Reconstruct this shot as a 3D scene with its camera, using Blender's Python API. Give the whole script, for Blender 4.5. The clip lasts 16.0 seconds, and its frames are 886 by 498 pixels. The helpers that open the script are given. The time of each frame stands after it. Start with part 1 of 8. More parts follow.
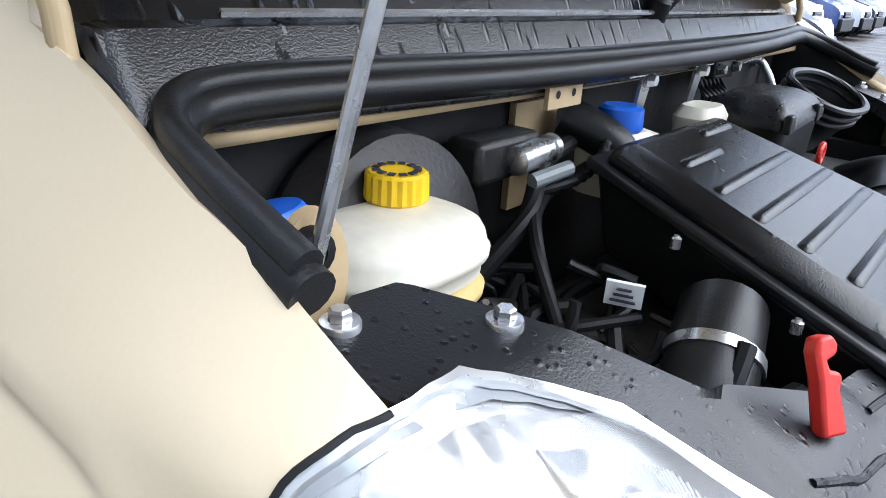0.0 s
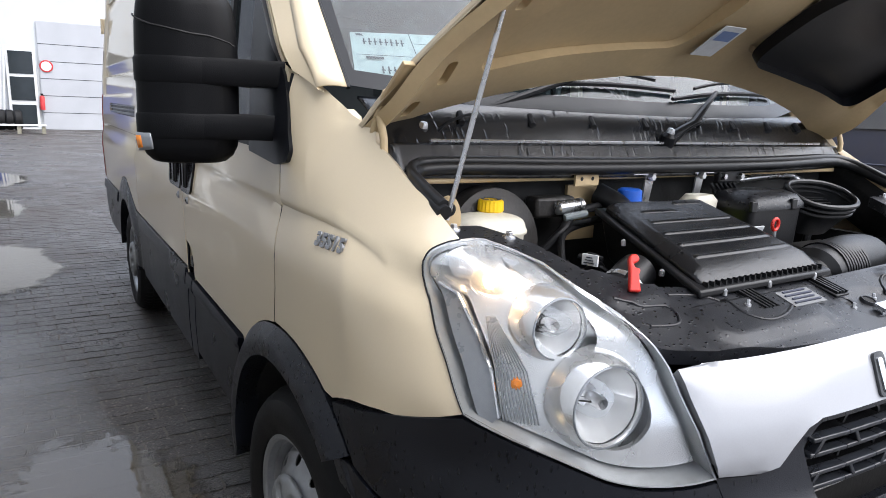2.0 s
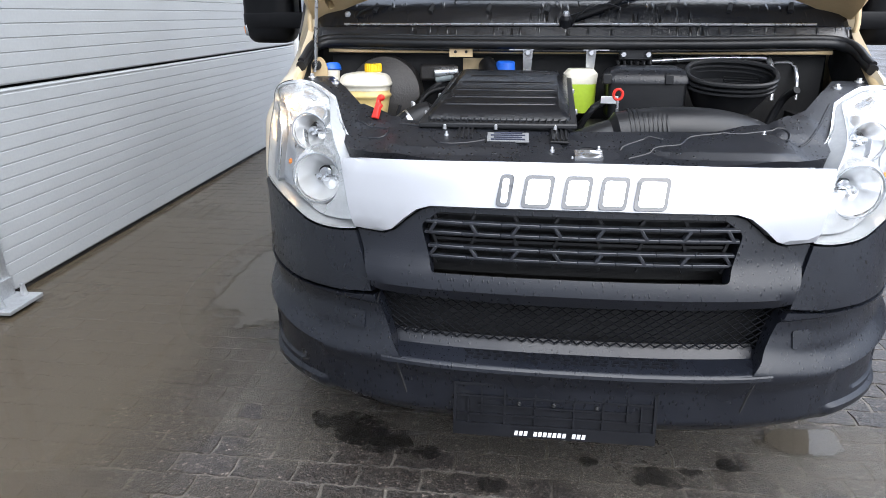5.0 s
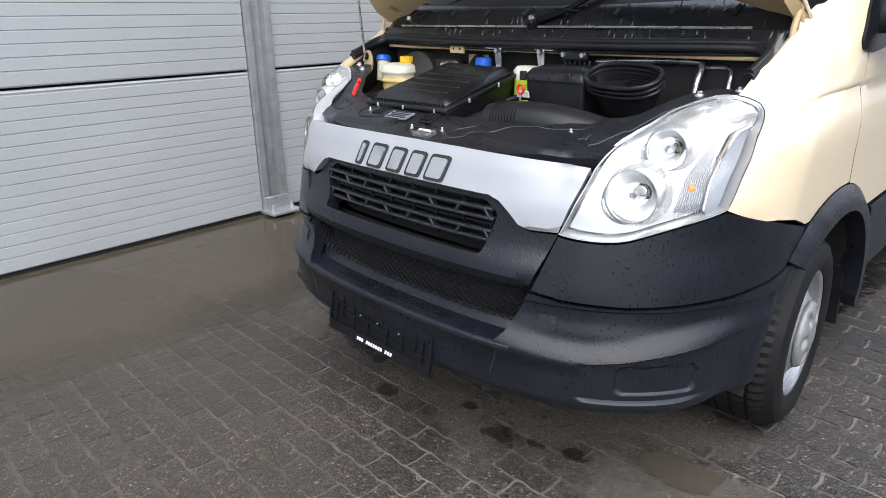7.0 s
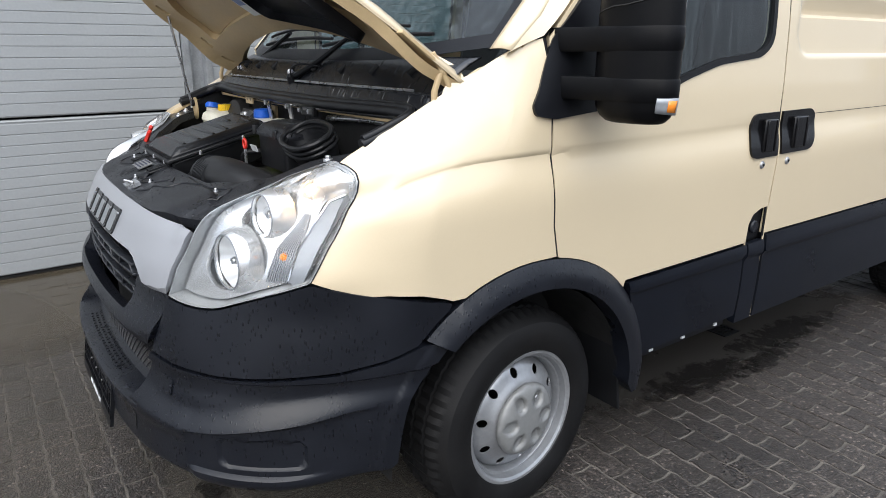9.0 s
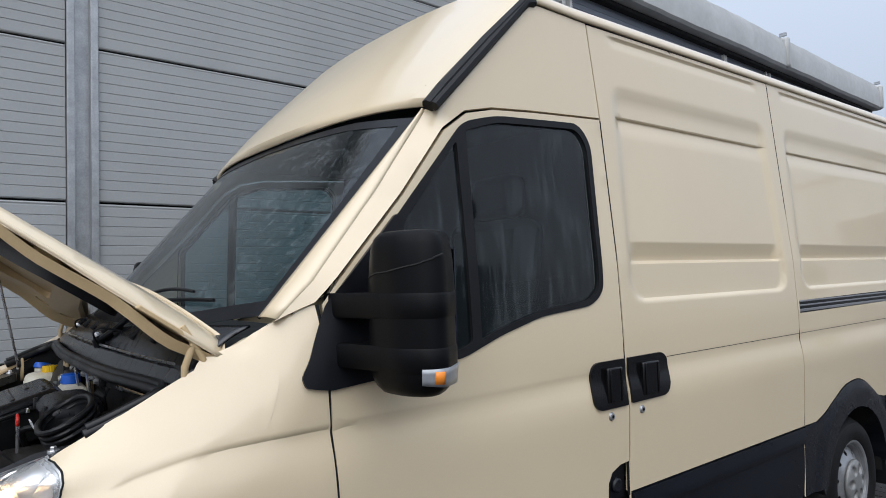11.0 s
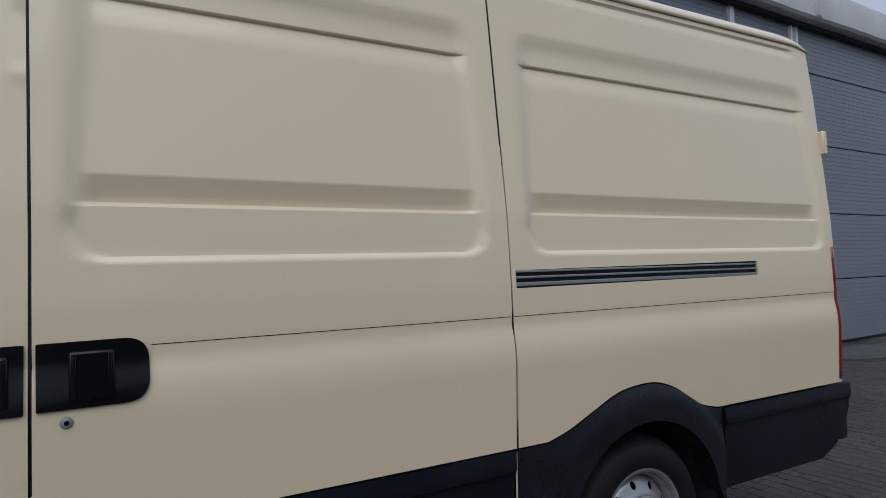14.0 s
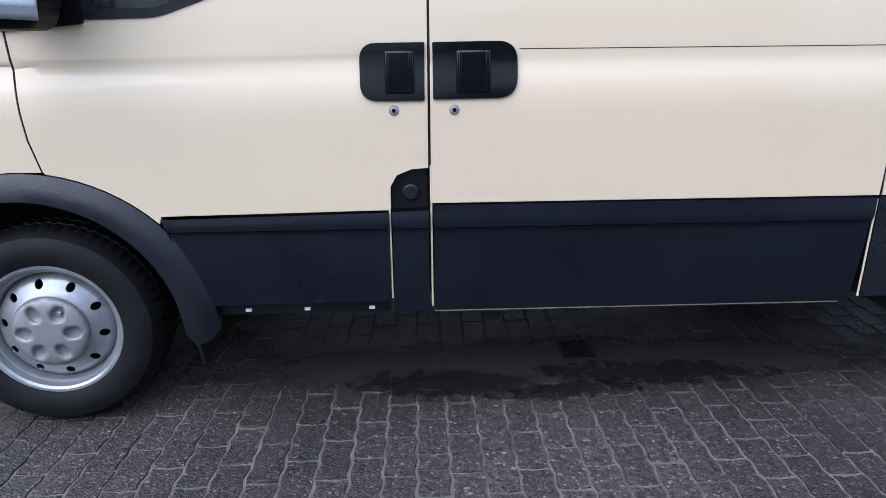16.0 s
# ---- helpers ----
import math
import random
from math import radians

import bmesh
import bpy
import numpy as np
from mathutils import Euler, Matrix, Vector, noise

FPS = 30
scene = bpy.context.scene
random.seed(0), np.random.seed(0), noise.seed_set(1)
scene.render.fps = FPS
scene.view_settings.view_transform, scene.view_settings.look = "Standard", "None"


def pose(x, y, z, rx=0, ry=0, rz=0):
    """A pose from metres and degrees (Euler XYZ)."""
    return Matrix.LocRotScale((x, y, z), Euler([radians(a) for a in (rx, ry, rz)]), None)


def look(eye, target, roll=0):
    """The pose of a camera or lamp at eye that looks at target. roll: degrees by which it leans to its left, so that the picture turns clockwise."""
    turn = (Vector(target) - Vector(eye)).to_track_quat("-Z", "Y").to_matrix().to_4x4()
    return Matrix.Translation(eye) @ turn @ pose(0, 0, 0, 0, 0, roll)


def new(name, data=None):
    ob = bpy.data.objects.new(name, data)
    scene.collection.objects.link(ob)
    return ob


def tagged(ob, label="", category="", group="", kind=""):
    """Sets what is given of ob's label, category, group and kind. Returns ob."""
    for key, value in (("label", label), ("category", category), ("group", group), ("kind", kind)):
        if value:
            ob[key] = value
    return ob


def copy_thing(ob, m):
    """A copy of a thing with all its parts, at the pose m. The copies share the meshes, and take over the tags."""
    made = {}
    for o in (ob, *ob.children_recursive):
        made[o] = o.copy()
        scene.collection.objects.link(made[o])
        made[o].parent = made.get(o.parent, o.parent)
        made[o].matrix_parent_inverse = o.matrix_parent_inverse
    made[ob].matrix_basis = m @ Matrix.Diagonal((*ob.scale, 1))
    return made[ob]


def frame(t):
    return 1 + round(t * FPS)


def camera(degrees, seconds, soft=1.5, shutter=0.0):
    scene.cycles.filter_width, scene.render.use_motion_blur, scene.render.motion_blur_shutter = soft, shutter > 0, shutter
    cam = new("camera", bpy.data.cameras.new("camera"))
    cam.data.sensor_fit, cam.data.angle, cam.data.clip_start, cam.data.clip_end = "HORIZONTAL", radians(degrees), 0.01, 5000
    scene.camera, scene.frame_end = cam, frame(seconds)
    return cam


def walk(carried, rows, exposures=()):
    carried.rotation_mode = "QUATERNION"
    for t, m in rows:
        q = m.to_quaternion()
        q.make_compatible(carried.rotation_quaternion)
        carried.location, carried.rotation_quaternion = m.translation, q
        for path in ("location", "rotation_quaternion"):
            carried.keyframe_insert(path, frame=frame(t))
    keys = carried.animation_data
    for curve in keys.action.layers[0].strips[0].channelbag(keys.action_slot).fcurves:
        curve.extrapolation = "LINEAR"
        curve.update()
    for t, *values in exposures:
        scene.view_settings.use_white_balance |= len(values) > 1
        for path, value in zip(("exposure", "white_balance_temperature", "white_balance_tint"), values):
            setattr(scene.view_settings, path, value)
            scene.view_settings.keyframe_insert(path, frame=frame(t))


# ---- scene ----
cam = camera(68.2, 16.0, 0.8)
PATH = [
    (0, (-1.035, -0.68, 1.363), (0.396, 0.482, 0.588), 3.5),
    (0.5, (-1.237, -0.756, 1.37), (0.221, 0.44, 0.702), 3.4),
    (1, (-1.418, -0.893, 1.4), (-0.056, 0.466, 0.852), 2.7),
    (1.5, (-1.457, -1.158, 1.417), (-0.263, 0.39, 0.994), 1.8),
    (2, (-1.474, -1.451, 1.391), (-0.439, 0.209, 0.977), 2.1),
    (2.5, (-1.527, -1.701, 1.367), (-0.563, -0.025, 0.853), 1.9),
    (3, (-1.474, -1.935, 1.338), (-0.57, -0.25, 0.754), 1.8),
    (3.5, (-1.315, -2.201, 1.303), (-0.609, -0.444, 0.658), 1.3),
    (4, (-1.011, -2.405, 1.32), (-0.604, -0.565, 0.652), 0.8),
    (4.2, (-0.843, -2.497, 1.326), (-0.528, -0.639, 0.658), 0.6),
    (6.3, (0.981, -2.494, 1.396), (-0.092, -0.952, 0.711), -0.6),
    (6.5, (1.163, -2.426, 1.381), (0.016, -0.938, 0.696), -0.6),
    (7, (1.526, -2.242, 1.376), (0.188, -0.919, 0.698), -0.7),
    (7.5, (1.804, -1.984, 1.37), (0.383, -0.753, 0.688), -0.7),
    (8, (2.091, -1.743, 1.381), (0.596, -0.604, 0.697), -0.5),
    (8.5, (2.226, -1.44, 1.38), (0.692, -0.353, 0.696), -0.4),
    (9, (2.285, -1.216, 1.432), (0.726, -0.107, 0.85), -0.0),
    (9.5, (2.322, -1.066, 1.483), (0.748, 0.081, 1.03), 0.2),
    (9.7, (2.328, -1.04, 1.503), (0.747, 0.126, 1.124), 0.2),
    (11.8, (2.564, -0.258, 1.53), (1.028, 1.006, 1.74), -2.3),
    (12, (2.604, -0.109, 1.53), (1.071, 1.158, 1.744), -2.2),
    (12.5, (2.656, 0.28, 1.47), (1.122, 1.545, 1.685), -2.2),
    (13, (2.687, 0.659, 1.452), (1.145, 1.914, 1.667), -2.1),
    (13.5, (2.804, 1.019, 1.381), (1.198, 2.189, 1.61), -2.7),
    (14, (2.816, 1.309, 1.355), (1.098, 2.33, 1.424), -1.8),
    (14.5, (2.853, 1.497, 1.324), (1.101, 2.453, 1.192), -1.5),
    (15, (2.946, 1.542, 1.264), (1.137, 2.313, 0.896), -1.1),
    (15.2, (2.912, 1.494, 1.25), (1.087, 2.18, 0.805), -1.0),
    (15.5, (2.929, 1.369, 1.241), (1.076, 1.86, 0.669), -0.6),
    (16, (2.949, 1.227, 1.202), (1.04, 1.291, 0.609), -0.6),
]
EXPOSURES = [(0, 1.85, 5950, 10), (0.5, 1.2, 6600, 15), (1.0, 1.2, 6600, 14), (2, 1.7, 6450, 12), (3, 2.0, 6150, 11), (4.2, 2.06, 6150, 10), (6.3, 1.75, 6450, 11), (7, 1.6, 6450, 11), (8.2, 1.4, 6450, 11), (9.7, 1.0, 6500, 8), (11.8, 0.38, 6200, 11), (12.5, 0.36, 6200, 11), (13.0, 0.2, 6150, 11), (14.6, -0.04, 5950, 12), (15.0, 0.36, 5850, 13), (15.4, 0.76, 5800, 13), (16, 1.24, 5500, 15)]
walk(cam, [(t, look(eye, target, roll)) for t, eye, target, roll in PATH], EXPOSURES)

# ---- world, sun, exposure ----
world = bpy.data.worlds.new("world")
scene.world = world
world.use_nodes = True
wn, wl = world.node_tree.nodes, world.node_tree.links
wn.clear()
SUN_EL, SUN_AZ = radians(48), radians(150)
sky = wn.new("ShaderNodeTexSky")
sky.sky_type, sky.sun_disc = "NISHITA", False
sky.sun_elevation, sky.sun_rotation = SUN_EL, SUN_AZ
sky.dust_density, sky.air_density = 4.0, 1.0
grey = wn.new("ShaderNodeMix")
grey.data_type = "RGBA"
grey.inputs[0].default_value = 0.8
grey.inputs[7].default_value = (7.4, 8.2, 9.6, 1)
wl.new(sky.outputs[0], grey.inputs[6])
bg = wn.new("ShaderNodeBackground")
bg.inputs[1].default_value = 0.078
# overcast: brighter overhead than at the horizon
way = wn.new("ShaderNodeTexCoord")
rise = wn.new("ShaderNodeSeparateXYZ")
wl.new(way.outputs["Generated"], rise.inputs[0])
lift = wn.new("ShaderNodeMapRange")
lift.inputs[1].default_value, lift.inputs[2].default_value, lift.inputs[3].default_value, lift.inputs[4].default_value = 0.0, 1.0, 0.6, 1.55
wl.new(rise.outputs[2], lift.inputs[0])
dome = wn.new("ShaderNodeMix")
dome.data_type, dome.blend_type = "RGBA", "MULTIPLY"
dome.inputs[0].default_value = 1.0
wl.new(grey.outputs[2], dome.inputs[6])
wl.new(lift.outputs[0], dome.inputs[7])
wl.new(dome.outputs[2], bg.inputs[0])
wo = wn.new("ShaderNodeOutputWorld")
wl.new(bg.outputs[0], wo.inputs[0])

sun = new("sun", bpy.data.lights.new("sun", "SUN"))
sun.data.energy, sun.data.angle, sun.data.color = 1.5, radians(80), (1.0, 0.97, 0.92)
sun.matrix_world = look((5, -5, 9), (0, 0, 0))


# ---- materials ----
def material(name, base, rough=0.5, metal=0.0, vary=0.12, scale=6.0, grain=0.05, bump=0.0, bscale=80.0, coat=0.0, dirt=None, dirt_amount=0.0, rvary=0.15, spec=0.5):
    m = bpy.data.materials.new(name)
    m.use_nodes = True
    n, l = m.node_tree.nodes, m.node_tree.links
    b = n["Principled BSDF"]
    tc = n.new("ShaderNodeTexCoord")
    big = n.new("ShaderNodeTexNoise")
    big.inputs["Scale"].default_value, big.inputs["Detail"].default_value = scale, 5
    l.new(tc.outputs["Object"], big.inputs["Vector"])
    fine = n.new("ShaderNodeTexNoise")
    fine.inputs["Scale"].default_value, fine.inputs["Detail"].default_value = bscale, 3
    l.new(tc.outputs["Object"], fine.inputs["Vector"])
    r1 = n.new("ShaderNodeMapRange")
    r1.inputs[1].default_value, r1.inputs[2].default_value = 0.3, 0.7
    r1.inputs[3].default_value, r1.inputs[4].default_value = 1 - vary, 1 + vary
    l.new(big.outputs[0], r1.inputs[0])
    r2 = n.new("ShaderNodeMapRange")
    r2.inputs[1].default_value, r2.inputs[2].default_value = 0.3, 0.7
    r2.inputs[3].default_value, r2.inputs[4].default_value = 1 - grain, 1 + grain
    l.new(fine.outputs[0], r2.inputs[0])
    mul = n.new("ShaderNodeMath")
    mul.operation = "MULTIPLY"
    l.new(r1.outputs[0], mul.inputs[0])
    l.new(r2.outputs[0], mul.inputs[1])
    col = n.new("ShaderNodeMix")
    col.data_type, col.blend_type = "RGBA", "MULTIPLY"
    col.inputs[0].default_value = 1.0
    col.inputs[6].default_value = (*base, 1)
    l.new(mul.outputs[0], col.inputs[7])
    out = col.outputs[2]
    if dirt:
        sp = n.new("ShaderNodeTexNoise")
        sp.inputs["Scale"].default_value, sp.inputs["Detail"].default_value, sp.inputs["Roughness"].default_value = scale * 0.6, 8, 0.7
        l.new(tc.outputs["Object"], sp.inputs["Vector"])
        rr = n.new("ShaderNodeMapRange")
        rr.inputs[1].default_value, rr.inputs[2].default_value = 0.45, 0.75
        rr.inputs[3].default_value, rr.inputs[4].default_value = 0.0, dirt_amount
        l.new(sp.outputs[0], rr.inputs[0])
        mx = n.new("ShaderNodeMix")
        mx.data_type = "RGBA"
        mx.inputs[7].default_value = (*dirt, 1)
        l.new(rr.outputs[0], mx.inputs[0])
        l.new(out, mx.inputs[6])
        out = mx.outputs[2]
    l.new(out, b.inputs["Base Color"])
    rg = n.new("ShaderNodeMapRange")
    rg.inputs[1].default_value, rg.inputs[2].default_value = 0.3, 0.7
    rg.inputs[3].default_value, rg.inputs[4].default_value = max(0.02, rough * (1 - rvary)), min(1, rough * (1 + rvary))
    l.new(big.outputs[0], rg.inputs[0])
    l.new(rg.outputs[0], b.inputs["Roughness"])
    b.inputs["Metallic"].default_value = metal
    b.inputs["Specular IOR Level"].default_value = spec
    if coat:
        b.inputs["Coat Weight"].default_value, b.inputs["Coat Roughness"].default_value = coat, 0.04
    if bump:
        bp = n.new("ShaderNodeBump")
        bp.inputs["Strength"].default_value, bp.inputs["Distance"].default_value = 1.0, bump
        l.new(fine.outputs[0], bp.inputs["Height"])
        l.new(bp.outputs[0], b.inputs["Normal"])
    return m


def wet_plastic(name, base, rough, size=75, stretch=0.45, share=0.55, spec=0.3, relief=0.0006, patches=False):
    """Dark moulded plastic with rain drops standing on it and dried streaks."""
    m = material(name, base, rough, vary=0.15, scale=5, grain=0.1, bump=0.0004, bscale=500, dirt=tuple(4 * c for c in base), dirt_amount=0.1, rvary=0.3, spec=spec)
    n, l = m.node_tree.nodes, m.node_tree.links
    b = n["Principled BSDF"]
    tc = n["Texture Coordinate"]
    mp = n.new("ShaderNodeMapping")
    mp.inputs["Scale"].default_value = (1, 1 if stretch > 0.2 else 0.4, stretch)
    l.new(tc.outputs["Object"], mp.inputs["Vector"])
    v = n.new("ShaderNodeTexVoronoi")
    v.inputs["Scale"].default_value = size
    l.new(mp.outputs[0], v.inputs["Vector"])
    d = n.new("ShaderNodeMapRange")
    d.inputs[1].default_value, d.inputs[2].default_value = 0.08, 0.34
    d.inputs[3].default_value, d.inputs[4].default_value = 1.0, 0.0
    l.new(v.outputs["Distance"], d.inputs[0])
    gate = n.new("ShaderNodeMath")
    gate.operation = "GREATER_THAN"
    gate.inputs[1].default_value = share
    sep = n.new("ShaderNodeSeparateColor")
    l.new(v.outputs["Color"], sep.inputs[0])
    l.new(sep.outputs[0], gate.inputs[0])
    mask = n.new("ShaderNodeMath")
    mask.operation = "MULTIPLY"
    l.new(d.outputs[0], mask.inputs[0])
    l.new(gate.outputs[0], mask.inputs[1])
    if patches:
        where = n.new("ShaderNodeTexNoise")
        where.inputs["Scale"].default_value, where.inputs["Detail"].default_value = 4.5, 2
        l.new(tc.outputs["Object"], where.inputs["Vector"])
        wr = n.new("ShaderNodeMapRange")
        wr.inputs[1].default_value, wr.inputs[2].default_value = 0.38, 0.5
        l.new(where.outputs[0], wr.inputs[0])
        both_of = n.new("ShaderNodeMath")
        both_of.operation = "MULTIPLY"
        l.new(mask.outputs[0], both_of.inputs[0])
        l.new(wr.outputs[0], both_of.inputs[1])
        mask = both_of
    old = b.inputs["Roughness"].links[0].from_socket
    mr = n.new("ShaderNodeMix")
    l.new(mask.outputs[0], mr.inputs[0])
    l.new(old, mr.inputs[2])
    mr.inputs[3].default_value = 0.06
    l.new(mr.outputs[0], b.inputs["Roughness"])
    # drops and runs look darker than the dull film between them
    shade = n.new("ShaderNodeMix")
    shade.data_type = "RGBA"
    l.new(mask.outputs[0], shade.inputs[0])
    l.new(b.inputs["Base Color"].links[0].from_socket, shade.inputs[6])
    shade.inputs[7].default_value = tuple(c * 0.45 for c in base) + (1,)
    l.new(shade.outputs[2], b.inputs["Base Color"])
    bp = n.new("ShaderNodeBump")
    bp.inputs["Strength"].default_value, bp.inputs["Distance"].default_value = 1.0, relief
    l.new(mask.outputs[0], bp.inputs["Height"])
    l.new(b.inputs["Normal"].links[0].from_socket, bp.inputs["Normal"])
    l.new(bp.outputs[0], b.inputs["Normal"])
    return m


def glass(name, tint, rough=0.0, film=0.0, wet=0.0):
    m = bpy.data.materials.new(name)
    m.use_nodes = True
    n, l = m.node_tree.nodes, m.node_tree.links
    n.clear()
    o = n.new("ShaderNodeOutputMaterial")
    tr = n.new("ShaderNodeBsdfTransparent")
    tr.inputs[0].default_value = (*tint, 1)
    gl = n.new("ShaderNodeBsdfGlossy")
    gl.inputs["Roughness"].default_value = 0.02 + rough
    fr = n.new("ShaderNodeFresnel")
    fr.inputs[0].default_value = 1.5
    mx = n.new("ShaderNodeMixShader")
    l.new(fr.outputs[0], mx.inputs[0])
    l.new(tr.outputs[0], mx.inputs[1])
    l.new(gl.outputs[0], mx.inputs[2])
    last = mx
    if wet:
        tc = n.new("ShaderNodeTexCoord")
        mp = n.new("ShaderNodeMapping")
        mp.inputs["Scale"].default_value = (26, 26, 3)
        l.new(tc.outputs["Object"], mp.inputs["Vector"])
        ns = n.new("ShaderNodeTexNoise")
        ns.inputs["Scale"].default_value, ns.inputs["Detail"].default_value = 1.6, 6
        l.new(mp.outputs[0], ns.inputs["Vector"])
        bp = n.new("ShaderNodeBump")
        bp.inputs["Strength"].default_value, bp.inputs["Distance"].default_value = 0.5, 0.002
        l.new(ns.outputs[0], bp.inputs["Height"])
        l.new(bp.outputs[0], gl.inputs["Normal"])
        # pale diffuse layer: rain streaks, plus reflected sky put into the colour
        df = n.new("ShaderNodeBsdfDiffuse")
        df.inputs[0].default_value = (0.36, 0.43, 0.46, 1)
        rr = n.new("ShaderNodeMapRange")
        rr.inputs[1].default_value, rr.inputs[2].default_value = 0.5, 0.75
        rr.inputs[3].default_value, rr.inputs[4].default_value = film, film + wet
        l.new(ns.outputs[0], rr.inputs[0])
        m2 = n.new("ShaderNodeMixShader")
        l.new(rr.outputs[0], m2.inputs[0])
        l.new(mx.outputs[0], m2.inputs[1])
        l.new(df.outputs[0], m2.inputs[2])
        last = m2
    l.new(last.outputs[0], o.inputs[0])
    return m


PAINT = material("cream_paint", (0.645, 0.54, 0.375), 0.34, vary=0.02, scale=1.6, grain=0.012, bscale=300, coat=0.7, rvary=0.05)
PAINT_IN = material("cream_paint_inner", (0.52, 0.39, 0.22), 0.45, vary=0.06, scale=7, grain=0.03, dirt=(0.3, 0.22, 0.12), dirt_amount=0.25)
PLASTIC = wet_plastic("black_bumper_plastic", (0.007, 0.0082, 0.012), 0.32, 125, 0.34, 0.42, spec=0.36, relief=0.0005, patches=True)
SILL = material("dark_blue_grey_plastic", (0.0055, 0.007, 0.0115), 0.3, vary=0.25, scale=3, grain=0.08, bump=0.0003, bscale=400, dirt=(0.016, 0.017, 0.02), dirt_amount=0.2, spec=0.2)
PLASTIC2 = material("black_plastic", (0.006, 0.0065, 0.0085), 0.34, vary=0.2, scale=9, grain=0.1, bump=0.0003, bscale=400, dirt=(0.05, 0.05, 0.05), dirt_amount=0.06, spec=0.22)
WETCOVER = wet_plastic("wet_engine_bay_plastic", (0.0085, 0.0093, 0.012), 0.36, 95, 1.0, 0.3, spec=0.4, relief=0.0005, patches=True)
LIDPLASTIC = wet_plastic("wet_lid_plastic", (0.0062, 0.0068, 0.0085), 0.24, 70, 0.35, 0.8, spec=0.42)
BAY = material("engine_bay_plastic", (0.0085, 0.009, 0.0105), 0.38, vary=0.2, scale=9, grain=0.1, bump=0.0003, bscale=400, dirt=(0.06, 0.058, 0.055), dirt_amount=0.15, spec=0.35)
STREAKED = wet_plastic("rain_streaked_plastic", (0.008, 0.009, 0.0115), 0.18, 70, 0.09, 0.3, 0.6, 0.0025)
RUBBER = material("black_rubber", (0.009, 0.0095, 0.011), 0.5, vary=0.2, scale=12, grain=0.1, bump=0.0004, bscale=250, dirt=(0.06, 0.06, 0.06), dirt_amount=0.06, spec=0.2)
TYRE = material("tyre_rubber", (0.006, 0.006, 0.0065), 0.6, vary=0.25, scale=8, grain=0.12, bump=0.0006, bscale=200, dirt=(0.03, 0.028, 0.026), dirt_amount=0.2, spec=0.22)
DARK = material("dark_underbody", (0.007, 0.007, 0.0075), 0.75, vary=0.3, scale=10, grain=0.1, bump=0.001, bscale=90)
GREASE = material("dark_engine_metal", (0.03, 0.028, 0.027), 0.5, 0.3, vary=0.35, scale=18, grain=0.15, bump=0.001, bscale=150)
SILVER = material("silver_paint", (0.31, 0.32, 0.345), 0.4, 0.2, vary=0.03, scale=4, grain=0.02, bscale=400, coat=0.4)
STEEL = material("wheel_silver", (0.32, 0.33, 0.345), 0.34, 0.6, vary=0.1, scale=14, grain=0.05, dirt=(0.2, 0.19, 0.18), dirt_amount=0.3)
HUB = material("grey_hub_cap", (0.21, 0.215, 0.215), 0.42, 0.2, vary=0.08, scale=14, dirt=(0.2, 0.19, 0.18), dirt_amount=0.2)
ALU = material("aluminium", (0.62, 0.63, 0.65), 0.28, 0.9, vary=0.12, scale=20, grain=0.05)
DARKCHROME = material("dark_chrome", (0.07, 0.072, 0.075), 0.22, 0.8, vary=0.1, scale=20)
CHROME = material("chrome", (0.85, 0.86, 0.88), 0.08, 1.0, vary=0.03, scale=10, grain=0.01)
RED = material("red_plastic", (0.62, 0.03, 0.02), 0.35, vary=0.1, scale=12)
YELLOW = material("yellow_plastic", (0.86, 0.55, 0.01), 0.4, vary=0.06, scale=20)
BLUE = material("blue_plastic", (0.015, 0.12, 0.62), 0.35, vary=0.1, scale=20)
TANK = material("translucent_tank_plastic", (0.72, 0.69, 0.58), 0.4, vary=0.06, scale=12)
FLUID = material("tank_with_fluid", (0.66, 0.50, 0.20), 0.42, vary=0.1, scale=9)
COOLANT = material("coolant_green", (0.42, 0.58, 0.04), 0.35, vary=0.1, scale=9)
WHITE = material("white_paper", (0.72, 0.74, 0.76), 0.55, vary=0.04, scale=15)
INK = material("dark_ink", (0.03, 0.035, 0.06), 0.6)
ORANGE = material("orange_lens", (0.85, 0.26, 0.03), 0.18, vary=0.05, scale=20)
GLOW = material("lit_bulb", (1.0, 0.85, 0.6), 0.3, vary=0.02, scale=20)
GLOW.node_tree.nodes["Principled BSDF"].inputs["Emission Color"].default_value = (1.0, 0.62, 0.28, 1)
GLOW.node_tree.nodes["Principled BSDF"].inputs["Emission Strength"].default_value = 28.0
REDLENS = material("red_lens", (0.16, 0.008, 0.01), 0.15, vary=0.05, scale=20, coat=0.5)
REFLECTOR = material("headlight_reflector", (0.9, 0.91, 0.92), 0.2, 0.45, vary=0.03, scale=8, grain=0.01)
GRILLE = material("wet_grille_plastic", (0.016, 0.018, 0.023), 0.3, vary=0.15, scale=12, grain=0.1, spec=0.5)
RAIL = material("dull_rail_metal", (0.24, 0.245, 0.26), 0.45, 0.4, vary=0.1, scale=5)
SATIN = material("headlight_bezel", (0.82, 0.83, 0.84), 0.27, 0.8, vary=0.04, scale=8, grain=0.02)
LENSRIM = material("headlight_lens_edge", (0.46, 0.48, 0.5), 0.18, 0.3, vary=0.05, scale=12)
GREYLENS = material("headlight_grey_panel", (0.30, 0.32, 0.35), 0.3, 0.3, vary=0.04, scale=8)
GLASS = glass("window_glass", (0.38, 0.5, 0.53), film=0.012, wet=0.09)
